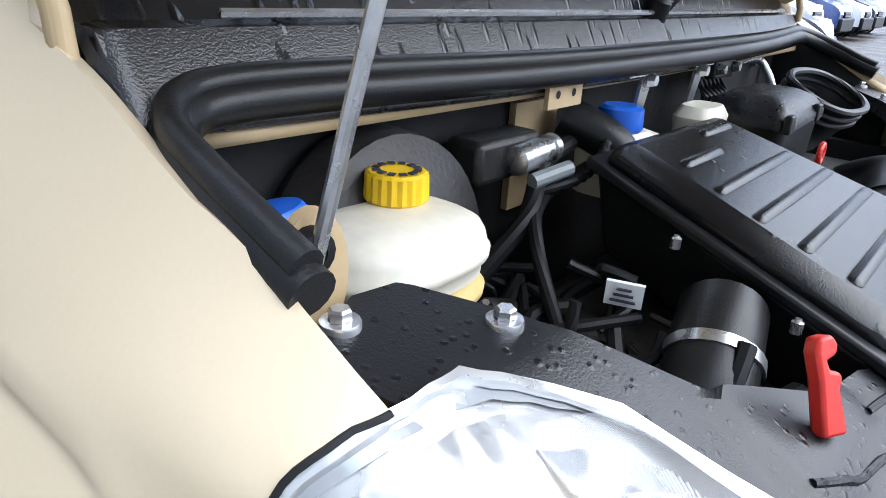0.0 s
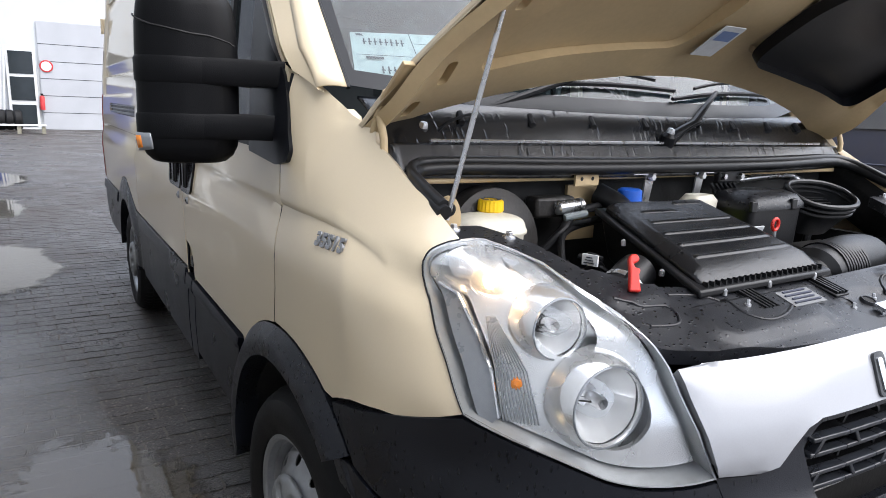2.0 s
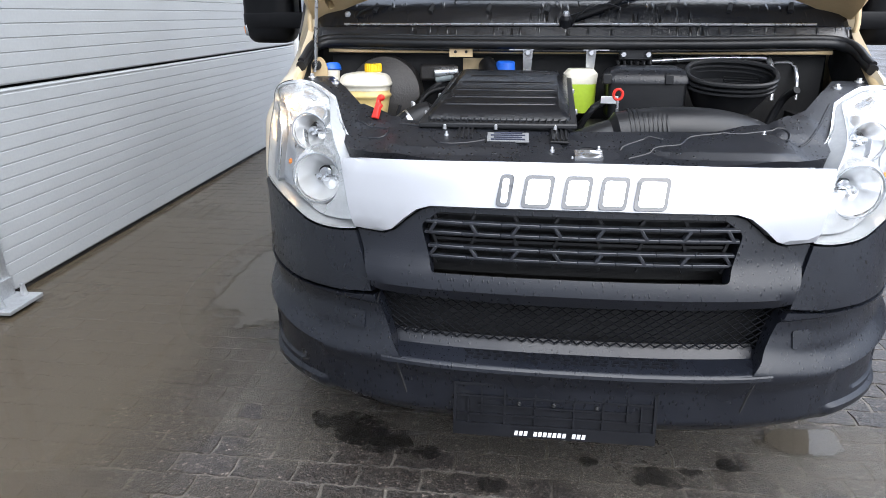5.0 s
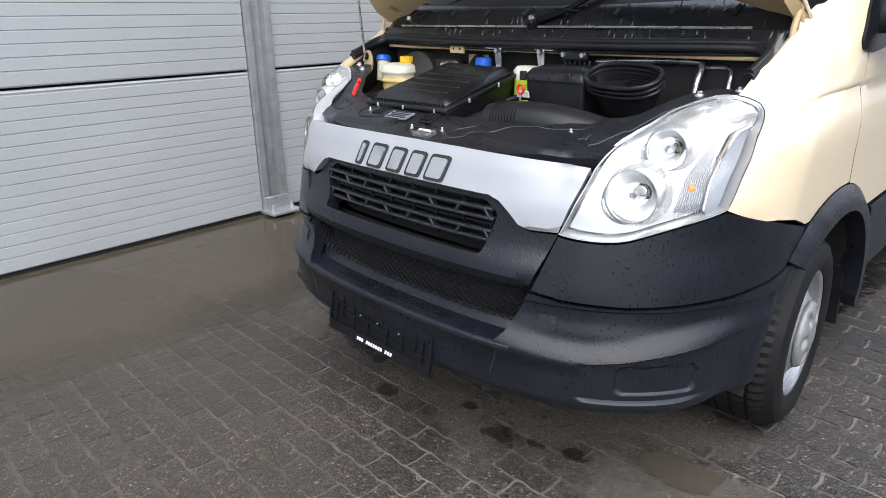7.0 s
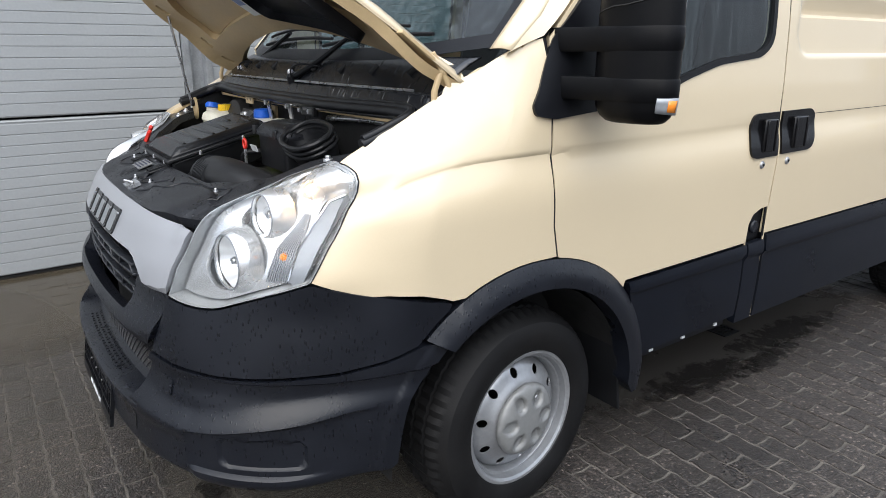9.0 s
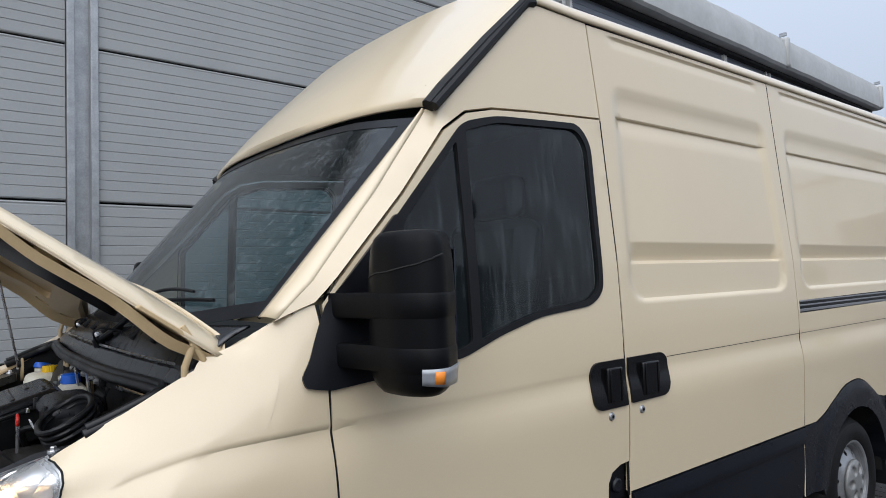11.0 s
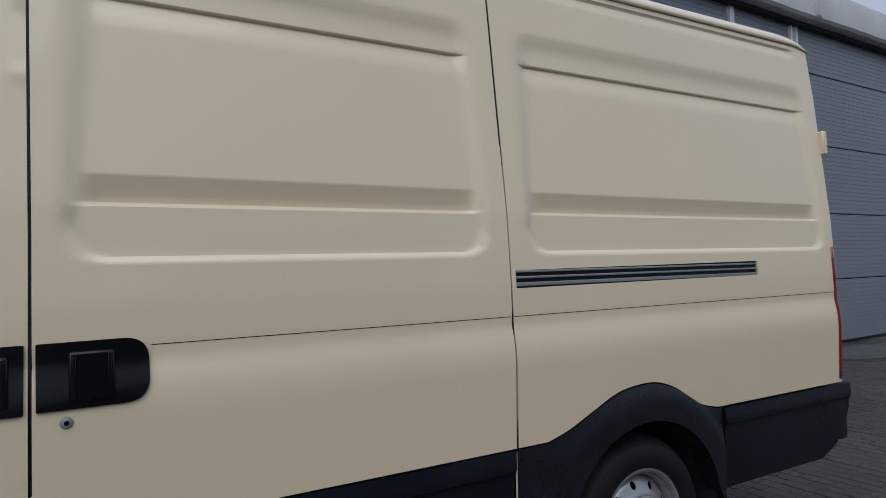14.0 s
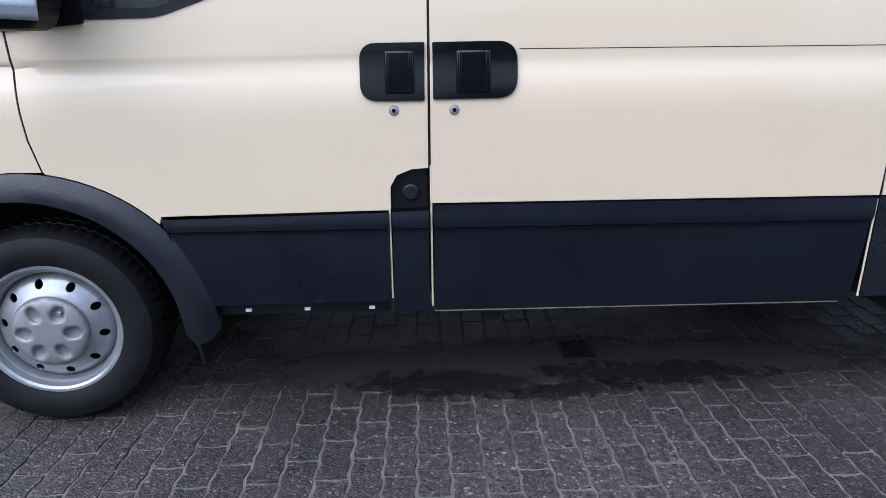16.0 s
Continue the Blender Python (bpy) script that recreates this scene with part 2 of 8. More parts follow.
# more of the pale layer here, to brighten the screen like reflected sky
SCREEN = glass("windscreen_glass", (0.36, 0.48, 0.5), film=0.022, wet=0.14)
GLOSSBLACK = material("gloss_black_plastic", (0.0045, 0.0045, 0.0052), 0.16, vary=0.2, scale=9, grain=0.05, spec=0.3)
MIRRORBLACK = material("grained_mirror_plastic", (0.0034, 0.0036, 0.0044), 0.45, vary=0.2, scale=9, grain=0.1, bump=0.0003, bscale=500, spec=0.12)
LENS = glass("clear_lens", (0.94, 0.95, 0.96))
CABIN = material("dark_cabin", (0.02, 0.022, 0.026), 0.7, vary=0.2, scale=6)


# ---- mesh tools ----
class G:
    """Vertices and faces of one mesh, put together piece by piece."""

    def __init__(self):
        self.v, self.f = [], []

    def add(self, v, f):
        k = len(self.v)
        self.v += [Vector(p) for p in v]
        self.f += [tuple(i + k for i in q) for q in f]
        return self

    def box(self, c, s, m=None):
        x, y, z = (a / 2 for a in s)
        v = [Vector((i * x, j * y, k * z)) for i in (-1, 1) for j in (-1, 1) for k in (-1, 1)]
        v = [(m @ p if m else p) + Vector(c) for p in v]
        return self.add(v, [(0, 1, 3, 2), (4, 6, 7, 5), (0, 4, 5, 1), (2, 3, 7, 6), (0, 2, 6, 4), (1, 5, 7, 3)])

    def hexa(self, low, high):
        """A box from four corners below and four above, both in turn anticlockwise."""
        return self.add(list(low) + list(high), [(3, 2, 1, 0), (4, 5, 6, 7), (0, 1, 5, 4), (1, 2, 6, 5), (2, 3, 7, 6), (3, 0, 4, 7)])

    def tube(self, pts, r, seg=10, caps=True):
        pts = [Vector(p) for p in pts]
        rs = r if isinstance(r, (list, tuple)) else [r] * len(pts)
        up, v = Vector((0.123, 0.31, 1)).normalized(), []
        for i, p in enumerate(pts):
            d = (pts[min(i + 1, len(pts) - 1)] - pts[max(i - 1, 0)]).normalized()
            a = up.cross(d)
            a = a.normalized() if a.length > 1e-4 else Vector((1, 0, 0))
            b = d.cross(a)
            v += [p + (a * math.cos(2 * math.pi * k / seg) + b * math.sin(2 * math.pi * k / seg)) * rs[i] for k in range(seg)]
        f = [(i * seg + k, i * seg + (k + 1) % seg, (i + 1) * seg + (k + 1) % seg, (i + 1) * seg + k) for i in range(len(pts) - 1) for k in range(seg)]
        if caps:
            f += [tuple(range(seg - 1, -1, -1)), tuple(range((len(pts) - 1) * seg, len(pts) * seg))]
        return self.add(v, f)

    def lathe(self, prof, m, seg=48):
        """A profile of (radius, height) turned round the z axis of m."""
        v = [m @ Vector((r * math.cos(2 * math.pi * k / seg), r * math.sin(2 * math.pi * k / seg), h)) for r, h in prof for k in range(seg)]
        f = [(i * seg + k, i * seg + (k + 1) % seg, (i + 1) * seg + (k + 1) % seg, (i + 1) * seg + k) for i in range(len(prof) - 1) for k in range(seg)]
        return self.add(v, f)

    def prism(self, pts, m, d):
        """A flat outline in the xy plane of m, d thick along its z."""
        n = len(pts)
        v = [m @ Vector((x, y, 0)) for x, y in pts] + [m @ Vector((x, y, d)) for x, y in pts]
        return self.add(v, [tuple(range(n - 1, -1, -1)), tuple(range(n, 2 * n))] + [(i, (i + 1) % n, n + (i + 1) % n, n + i) for i in range(n)])

    def grid(self, fn, nu, nv, flip=False):
        v = [fn(i / nu, j / nv) for i in range(nu + 1) for j in range(nv + 1)]
        w = nv + 1
        f = [(i * w + j, (i + 1) * w + j, (i + 1) * w + j + 1, i * w + j + 1) for i in range(nu) for j in range(nv)]
        return self.add(v, [q[::-1] for q in f] if flip else f)

    def mirror(self):
        self.v = [Vector((-p.x, p.y, p.z)) for p in self.v]
        self.f = [q[::-1] for q in self.f]
        return self

    def mesh(self, name, sharp=32):
        me = bpy.data.meshes.new(name)
        me.from_pydata(self.v, [], self.f)
        me.update()
        me.shade_smooth()
        me.set_sharp_from_angle(angle=radians(sharp))
        return me


def part(name, g, mat, parent=None, label="", bev=0.0, solid=0.0, sharp=32):
    me = g.mesh(name, sharp)
    me.materials.append(mat)
    ob = new(name, me)
    if parent:
        ob.parent = parent
    if label:
        ob["label"] = label
    if solid:
        md = ob.modifiers.new("solid", "SOLIDIFY")
        md.thickness, md.offset = solid, -1
    if bev:
        md = ob.modifiers.new("bevel", "BEVEL")
        md.width, md.segments, md.limit_method, md.angle_limit = bev, 2, "ANGLE", radians(35)
    return ob


def thing(name, at, label, category, group="", kind=""):
    return tagged(new(name), label, category, group, kind) if at is None else place(tagged(new(name), label, category, group, kind), at)


def place(ob, at):
    ob.matrix_world = at if isinstance(at, Matrix) else Matrix.Translation(at)
    return ob


def inside(p, poly):
    x, y, c = p[0], p[1], False
    for (x1, y1), (x2, y2) in zip(poly, poly[1:] + poly[:1]):
        if (y1 > y) != (y2 > y) and x < (x2 - x1) * (y - y1) / (y2 - y1) + x1:
            c = not c
    return c


def fine(poly, step):
    """The outline with its long edges split."""
    out = []
    for a, b in zip(poly, poly[1:] + poly[:1]):
        n = max(1, math.ceil(math.dist(a, b) / step))
        out += [(a[0] + (b[0] - a[0]) * k / n, a[1] + (b[1] - a[1]) * k / n) for k in range(n)]
    return out


def rounded(poly, radii, seg=5):
    """The outline with its corners rounded; radii one number or one for each corner."""
    out, n = [], len(poly)
    for i, p in enumerate(poly):
        r = radii[i] if isinstance(radii, (list, tuple)) else radii
        p, a, b = Vector(p), Vector(poly[i - 1]), Vector(poly[(i + 1) % n])
        if r <= 0:
            out.append(tuple(p))
            continue
        da, db = (a - p), (b - p)
        k = min(r, da.length * 0.48, db.length * 0.48)
        q0, q1 = p + da.normalized() * k, p + db.normalized() * k
        for s in range(seg + 1):
            t = s / seg
            out.append(tuple(q0 * (1 - t) ** 2 + p * 2 * t * (1 - t) + q1 * t * t))
    return out


def smooth_line(pts, n=6, closed=False):
    """A Catmull-Rom curve through the points."""
    pts = [Vector(p) for p in pts]
    m, out = len(pts), []
    for i in range(m if closed else m - 1):
        g = (lambda k: pts[k % m]) if closed else (lambda k: pts[max(0, min(m - 1, k))])
        a, b, c, d = g(i - 1), g(i), g(i + 1), g(i + 2)
        for s in range(n):
            t = s / n
            out.append(0.5 * (2 * b + (c - a) * t + (2 * a - 5 * b + 4 * c - d) * t * t + (3 * b - a - 3 * c + d) * t**3))
    return out if closed else out + [pts[-1]]


def skin(outline, fn, step=0.05, lip=0.015, holes=(), side=1, rows=()):
    """A curved sheet: the outline in the plane, filled with a net, carried to space by fn, its rims turned inwards by lip."""
    from mathutils.geometry import delaunay_2d_cdt
    loops = [fine(list(map(tuple, outline)), step)] + [fine(list(map(tuple, h)), step) for h in holes]
    pts, edges = [], []
    for lp in loops:
        k = len(pts)
        pts += [Vector(p) for p in lp]
        edges += [(k + i, k + (i + 1) % len(lp)) for i in range(len(lp))]
    rim = np.array([tuple(p) for p in pts])
    xs, ys = [p[0] for p in loops[0]], [p[1] for p in loops[0]]
    for i in range(int((max(xs) - min(xs)) / step) + 1):
        for j in range(int((max(ys) - min(ys)) / step) + 1):
            p = (min(xs) + (i + 0.5) * step, min(ys) + (j + 0.5) * step)
            if inside(p, loops[0]) and not any(inside(p, h) for h in loops[1:]) and np.hypot(*(rim - p).T).min() > 0.45 * step and all(abs(p[1] - y) > 0.3 * step for y in rows):
                pts.append(Vector(p))
    for y in rows:
        for i in range(int((max(xs) - min(xs)) / step) + 1):
            p = (min(xs) + (i + 0.25) * step, y)
            if inside(p, loops[0]) and not any(inside(p, h) for h in loops[1:]) and np.hypot(*(rim - p).T).min() > 0.3 * step:
                pts.append(Vector(p))
    vs, _, fs, *_ = delaunay_2d_cdt(pts, edges, [], 0, 1e-6)
    keep = []
    for f in fs:
        c = sum((vs[i] for i in f), Vector((0, 0))) / len(f)
        if inside(c, loops[0]) and not any(inside(c, h) for h in loops[1:]):
            a, b, d = (vs[i] for i in f[:3])
            keep.append(tuple(f) if (b - a).cross(d - a) > 0 else tuple(f)[::-1])
    if rows:
        # square cells between neighbouring rows
        line = {}
        for i, q in enumerate(vs):
            k = round((q[0] - min(xs)) / step - 0.25, 3)
            if abs(k - round(k)) < 0.01:
                for y in rows:
                    if abs(q[1] - y) < 1e-5:
                        line.setdefault(y, {})[round(k)] = i
        cells = []
        for a, b in zip(rows, rows[1:]):
            if b - a < 0.6 * step and a in line and b in line:
                cells += [(a, b, (line[a][k], line[a][k + 1], line[b][k + 1], line[b][k])) for k in line[a] if k + 1 in line[a] and k in line[b] and k + 1 in line[b]]
        gone = set()
        for _, _, c in cells:
            gone |= {frozenset(c[:n] + c[n + 1:]) for n in range(4)}
        keep = [f for f in keep if frozenset(f) not in gone] + [c for _, _, c in cells]
    e = 1e-3

    def at(p):
        return Vector(fn(p[0], p[1]))

    def normal(p):
        n = (at((p[0] + e, p[1])) - at((p[0] - e, p[1]))).cross(at((p[0], p[1] + e)) - at((p[0], p[1] - e)))
        return n.normalized() if n.length else Vector((1, 0, 0))

    g = G()
    g.add([at(p) for p in vs], keep)
    for k, lp in enumerate(loops):
        if lip:
            a = [at(p) for p in lp]
            b = [q - normal(p) * lip for p, q in zip(lp, a)]
            n = len(lp)
            area = sum(p[0] * q[1] - q[0] * p[1] for p, q in zip(lp, lp[1:] + lp[:1]))
            f = [(i, n + i, n + (i + 1) % n, (i + 1) % n) for i in range(n)]
            g.add(a + b, f if (area > 0) == (k == 0) else [q[::-1] for q in f])
    if side < 0:
        g.mirror()
    return g


# ---- the van's surface: p runs along the plan from the nose (most negative) to the tail, where it equals y ----
PLAN = smooth_line([(-0.2, -0.984), (0, -0.986), (0.2, -0.982), (0.4, -0.964), (0.55, -0.928), (0.69, -0.868), (0.81, -0.772), (0.9, -0.64), (0.957, -0.5), (0.982, -0.38), (0.986, -0.2)], 8)
PLAN = [p for p in PLAN if p.x >= -1e-6 and p.y <= -0.38 + 1e-6]
_len = [0.0]
for _a, _b in zip(PLAN, PLAN[1:]):
    _len.append(_len[-1] + (_b - _a).length)
P0 = -0.38 - _len[-1]
_pp = [P0 + s for s in _len]
_px, _py = [p.x for p in PLAN], [p.y for p in PLAN]
OZ = ((0.25, 0.36, 0.5, 0.66, 0.82, 0.9, 0.98, 1.02, 1.07, 1.1, 1.12, 1.14, 1.165, 1.22, 1.5), (0.03, 0.0, 0.0, 0.012, 0.045, 0.06, 0.098, 0.125, 0.155, 0.186, 0.2145, 0.273, 0.37, 0.44, 0.6))
WZ = ((0.3, 0.39, 0.7, 1.03, 1.066, 1.1, 1.155, 1.17, 1.185, 1.3, 1.55, 2.09, 2.46, 2.6), (0.972, 0.98, 0.988, 1.0, 0.9988, 0.9955, 0.985, 0.9836, 0.9858, 0.984, 0.97, 0.915, 0.878, 0.86))

WS = ((0.3, 0.39, 0.7, 1.03, 1.1, 1.2, 1.3, 1.55, 2.6), (0.972, 0.98, 0.988, 1.0, 0.9965, 0.99, 0.984, 0.97, 0.86))
SCOOP_TOP = ((-0.43, -0.38, -0.26, -0.17, -0.08, 0.05, 0.6), (1.103, 1.119, 1.143, 1.151, 1.155, 1.157, 1.158))
SCOOP_LOW = ((-0.43, -0.38, -0.28, -0.21, 0.06, 0.4), (1.093, 1.085, 1.075, 1.070, 1.041, 1.035))


def ramp(x, a, b):
    t = min(1.0, max(0.0, (x - a) / (b - a)))
    return t * t * (3 - 2 * t)


def lerp(x, xs, ys):
    return float(np.interp(x, xs, ys))


def set_back(p, z):
    return lerp(z, *OZ) * (1 - ramp(p, -1.0, -0.5) * 0.5 - ramp(p, -0.45, 0.1) * 0.5)


def fall(p):
    """How far the side crease drops towards the headlight."""
    return lerp(p, (-0.62, -0.52, -0.46, -0.38, -0.3, -0.15, 0.05, 0.6, 1.1), (0.072, 0.066, 0.05, 0.028, 0.019, 0.015, 0.013, 0.011, 0.0))


def shut(y):
    """Height of the bonnet's shut line on the wing."""
    return 1.385 + (y + 0.1) * (0.53 if y < -0.1 else 1.0)


def body(p, z, out=0.0):
    if p < P0:
        x, y, z = body(2 * P0 - p, z, out)
        return (-x, y, z)
    if p < -0.38:
        x, y = lerp(p, _pp, _px), lerp(p, _pp, _py)
        tx, ty = lerp(p + 0.01, _pp + [-0.37], _px + [0.9825]) - lerp(p - 0.01, _pp, _px), lerp(p + 0.01, _pp + [-0.37], _py + [-0.37]) - lerp(p - 0.01, _pp, _py)
        n = math.hypot(tx, ty) or 1
        x, y = x + out * ty / n, y - out * tx / n
    else:
        x, y = 0.982 + 0.004 * ramp(p, -0.38, 0) + out, p
    y += set_back(p, z)
    w = ramp(p, -0.66, -0.48)
    keep = ramp(p, -0.56, -0.40)
    x += (lerp(z + fall(p), *WZ) * keep + lerp(z, *WS) * (1 - keep) - 0.985) * w
    if p < 0.6 and 1.0 < z < 1.2:
        # drop-shaped hollow behind the headlight, sharp along its upper line
        up, low = lerp(y, *SCOOP_TOP), lerp(y, *SCOOP_LOW)
        k = (up - z) / (up - low)
        x -= 0.0046 * ramp(y, -0.44, -0.385) * (1 - ramp(p, 0.1, 0.6)) * (max(0.0, 1 - k) ** 1.5 if k > 0 else max(0.0, 1 - (z - up) / 0.009))
    if 0.85 < z < 1.6 and p > -0.85 and p < 0.5:
        d = max(shut(y) - z, 0.0)
        rim = lerp(y, (-0.508, -0.3, -0.139, -0.03, 0.06), (0.845, 0.867, 0.885, 0.905, 0.93))
        x -= max(0.0, x - rim) * max(0.0, 1 - d / lerp(y, (-0.5, -0.2), (0.14, 0.3))) ** 2 * ramp(p, -0.85, -0.7) * (1 - ramp(p, 0.0, 0.15))
    if MEND is not None and -1.1 < p < -0.2 and 0.78 < z < 1.36:
        k = np.exp(-(((p - ANCHOR[:, 0]) / 0.14) ** 2 + ((z - ANCHOR[:, 1]) / 0.07) ** 2))
        x, y = x + float(k @ MEND[:, 0]), y + float(k @ MEND[:, 1])
    return (x, y, z)


# rounded corner where wing, headlight and bonnet line meet: p, z and the true x, y there
CORNER = [(-0.72, 1.169, 0.845, -0.508), (-0.685, 1.163, 0.878, -0.497), (-0.655, 1.15, 0.902, -0.487), (-0.64, 1.125, 0.912, -0.485)]
EDGE = [(-0.64, 1.09, 0.915, -0.504), (-0.647, 1.05, 0.916, -0.530), (-0.656, 1.0, 0.915, -0.561), (-0.667, 0.95, 0.911, -0.592), (-0.68, 0.9, 0.905, -0.622)]
TOP = [(-0.765, 1.17, 0.822, -0.498), (-0.829, 1.165, 0.795, -0.503)]
INNER = [(-0.869, 1.157, 0.77, -0.514), (-0.903, 1.146, 0.744, -0.536), (-0.945, 1.127, 0.712, -0.569)]
LINE = [(-0.645, 1.194, 0.850, -0.46), (-0.56, 1.226, 0.856, -0.40), (-0.47, 1.279, 0.867, -0.30), (-0.40, 1.322, 0.876, -0.219)]
REST = [(-0.99, 1.07), (-0.9, 1.04), (-0.88, 0.97), (-0.88, 0.9), (-0.68, 0.82), (-0.48, 1.14), (-0.45, 1.02), (-0.45, 0.9), (-0.35, 1.2), (-0.3, 1.3), (-0.3, 1.1)]
MEND = None
_t = CORNER + EDGE + TOP + INNER + LINE
ANCHOR = np.array([a[:2] for a in _t] + REST)
_d = np.array([[a[2] - body(a[0], a[1])[0], a[3] - body(a[0], a[1])[1]] for a in _t] + [[0.0, 0.0]] * len(REST))
_k = np.exp(-(((ANCHOR[:, None, 0] - ANCHOR[None, :, 0]) / 0.14) ** 2 + ((ANCHOR[:, None, 1] - ANCHOR[None, :, 1]) / 0.07) ** 2))
MEND = np.linalg.solve(_k + 0.02 * np.eye(len(ANCHOR)), _d)


def p_of_y(y, z):
    a, b = P0, 1.0
    if y > 0.2:
        return y
    for _ in range(40):
        m = (a + b) / 2
        a, b = (m, b) if body(m, z)[1] < y else (a, m)
    return (a + b) / 2


def p_of_x(x):
    return lerp(x, _px, _pp)


def YZ(pts):
    return [(p_of_y(y, z), z) for y, z in pts]


def XZ(pts):
    return [(p_of_x(x), z) for x, z in pts]


def arc(cy, cz, ry, rz, a0, a1, n=14):
    return [(cy + ry * math.cos(radians(a0 + (a1 - a0) * k / n)), cz + rz * math.sin(radians(a0 + (a1 - a0) * k / n))) for k in range(n + 1)]


van = thing("van", None, "cream panel van with black bumper and open bonnet", "van")

SEAM_A = [(0.108, 0.856), (0.086, 0.95), (0.08, 1.03), (0.075, 1.15), (0.07, 1.26), (0.062, 1.40), (0.056, 1.462)]
ARCH_F = arc(0.03, 0.335, 0.545, 0.522, 122.5, 81.8, 8)
ARCH_FR = arc(0.03, 0.335, 0.545, 0.522, 80.5, 43, 8)
HL_EDGE = [(q.x, q.y) for q in smooth_line([(a[0], a[1]) for a in EDGE[::-1] + CORNER[::-1]], 4)]
SHUT = [(a[0], a[1]) for a in LINE[::-1]]


def wing(side):
    o = YZ(SEAM_A) + YZ([(-0.03, 1.43), (-0.085, 1.397), (-0.139, 1.364)]) + SHUT + HL_EDGE[::-1]
    o += YZ([(-0.45, 0.85), (-0.262, 0.799)]) + YZ(ARCH_F[1:-1])
    part("front_wing", skin([(p, z + fall(p)) for p, z in o], lambda p, z: body(p, z - fall(p)), 0.016, 0.02, side=side, rows=(1.11, 1.125, 1.14, 1.155, 1.163, 1.17, 1.1745, 1.179, 1.187)), PAINT, van, "cream painted front wing")


def door(side):
    top = [(0.062, 1.470), (0.113, 1.532), (0.329, 1.761), (0.499, 1.966), (0.592, 2.030)]
    top = [(y + 0.006, z - 0.008) for y, z in top] + [(0.71, 2.048), (0.892, 2.063), (1.253, 2.084)]
    o = [(y + 0.006, z) for y, z in SEAM_A[:-1]] + top + [(1.2545, 1.467), (1.2505, 0.852), (1.2, 0.848), (1.155, 0.83), (1.135, 0.795), (1.134, 0.722)]
    o += [(0.436, 0.714)] + ARCH_FR[::-1]
    win = rounded([(0.30, 1.675), (0.58, 1.985), (0.72, 2.022), (1.12, 2.045), (1.172, 1.98), (1.155, 1.46), (1.09, 1.415), (0.84, 1.392), (0.66, 1.347), (0.5, 1.292), (0.30, 1.288)], [0.02, 0.04, 0.05, 0.06, 0.05, 0.06, 0.04, 0.04, 0.04, 0.04, 0.02])
    d = part("front_door", skin(o, body, 0.04, 0.03, [win], side, rows=(1.066, 1.1, 1.11, 1.13, 1.155, 1.17, 1.1775, 1.185)), PAINT, van, "cream front door with dark wet window")
    ins = [(0.585, 1.965), (0.72, 2.008), (1.11, 2.031), (1.156, 1.975), (1.141, 1.467), (1.085, 1.427), (0.84, 1.404), (0.65, 1.358), (0.58, 1.334)]
    ins = rounded(ins, [0.01, 0.04, 0.06, 0.05, 0.06, 0.04, 0.03, 0.03, 0.01])
    qtr = rounded([(0.545, 1.93), (0.545, 1.328), (0.5, 1.312), (0.325, 1.308), (0.325, 1.672)], 0.015)
    outer = rounded([(0.292, 1.678), (0.577, 1.993), (0.72, 2.03), (1.125, 2.054), (1.18, 1.985), (1.163, 1.455), (1.095, 1.408), (0.84, 1.385), (0.66, 1.34), (0.5, 1.285), (0.292, 1.281)], [0.02, 0.04, 0.05, 0.06, 0.05, 0.06, 0.04, 0.04, 0.04, 0.04, 0.02])
    part("window_seal", skin(outer, lambda p, z: body(p, z, 0.004), 0.06, 0.02, [ins, qtr], side), RUBBER, d, "black rubber window surround")
    for name, q in (("window_pane", ins), ("quarter_pane", qtr)):
        w = part(name, skin(q, lambda p, z: body(p, z, -0.006), 0.08, 0.0, side=side), GLASS, d, "rain-wet tinted window glass")
        w.visible_shadow = False
    handle(d, side, rounded([(1.058, 1.212), (1.245, 1.213), (1.243, 1.051), (1.058, 1.051)], [0.05, 0.004, 0.004, 0.05], 7), (1.13, 1.215), 1.153)
    fuel = rounded([(1.137, 0.722), (1.137, 0.848), (1.247, 0.852), (1.247, 0.724)], [0, 0.05, 0, 0])
    part("filler_pocket", skin(fuel, lambda p, z: body(p, z, -0.02), 0.03, 0.02, side=side), PLASTIC2, d, "recessed black filler pocket")
    g = G().lathe([(0.0, 0.012), (0.02, 0.012), (0.026, 0.006), (0.026, -0.01)], pose(0.975, 1.196, 0.775, 0, 90, 0), 20)
    part("filler_cap", g if side > 0 else g.mirror(), PLASTIC, d)
    tri = rounded([(-0.035, 1.29), (0.005, 1.33), (0.072, 1.462), (0.3, 1.70), (0.3, 1.27), (0.075, 1.252), (-0.02, 1.265)], [0.01, 0.02, 0.01, 0.01, 0.01, 0.01, 0.02])
    part("mirror_mount", skin(tri, lambda p, z: body(p, z, 0.012), 0.04, 0.02, side=side), PLASTIC2, d, "black plastic mirror triangle")
    shut_gap(side, YZ([(y + 0.003, z) for y, z in SEAM_A]), d)
    shut_gap(side, [(1.2575, z) for z in (0.73, 1.2, 1.6, 2.08)], d)
    return d


def shut_gap(side, pts, parent, r=0.0055):
    """Dark rubber in the gap between two panels."""
    g = G().tube([Vector(body(p, z, -0.0045)) for p, z in pts], r, 6)
    part("gap_seal", g if side > 0 else g.mirror(), RUBBER, parent)


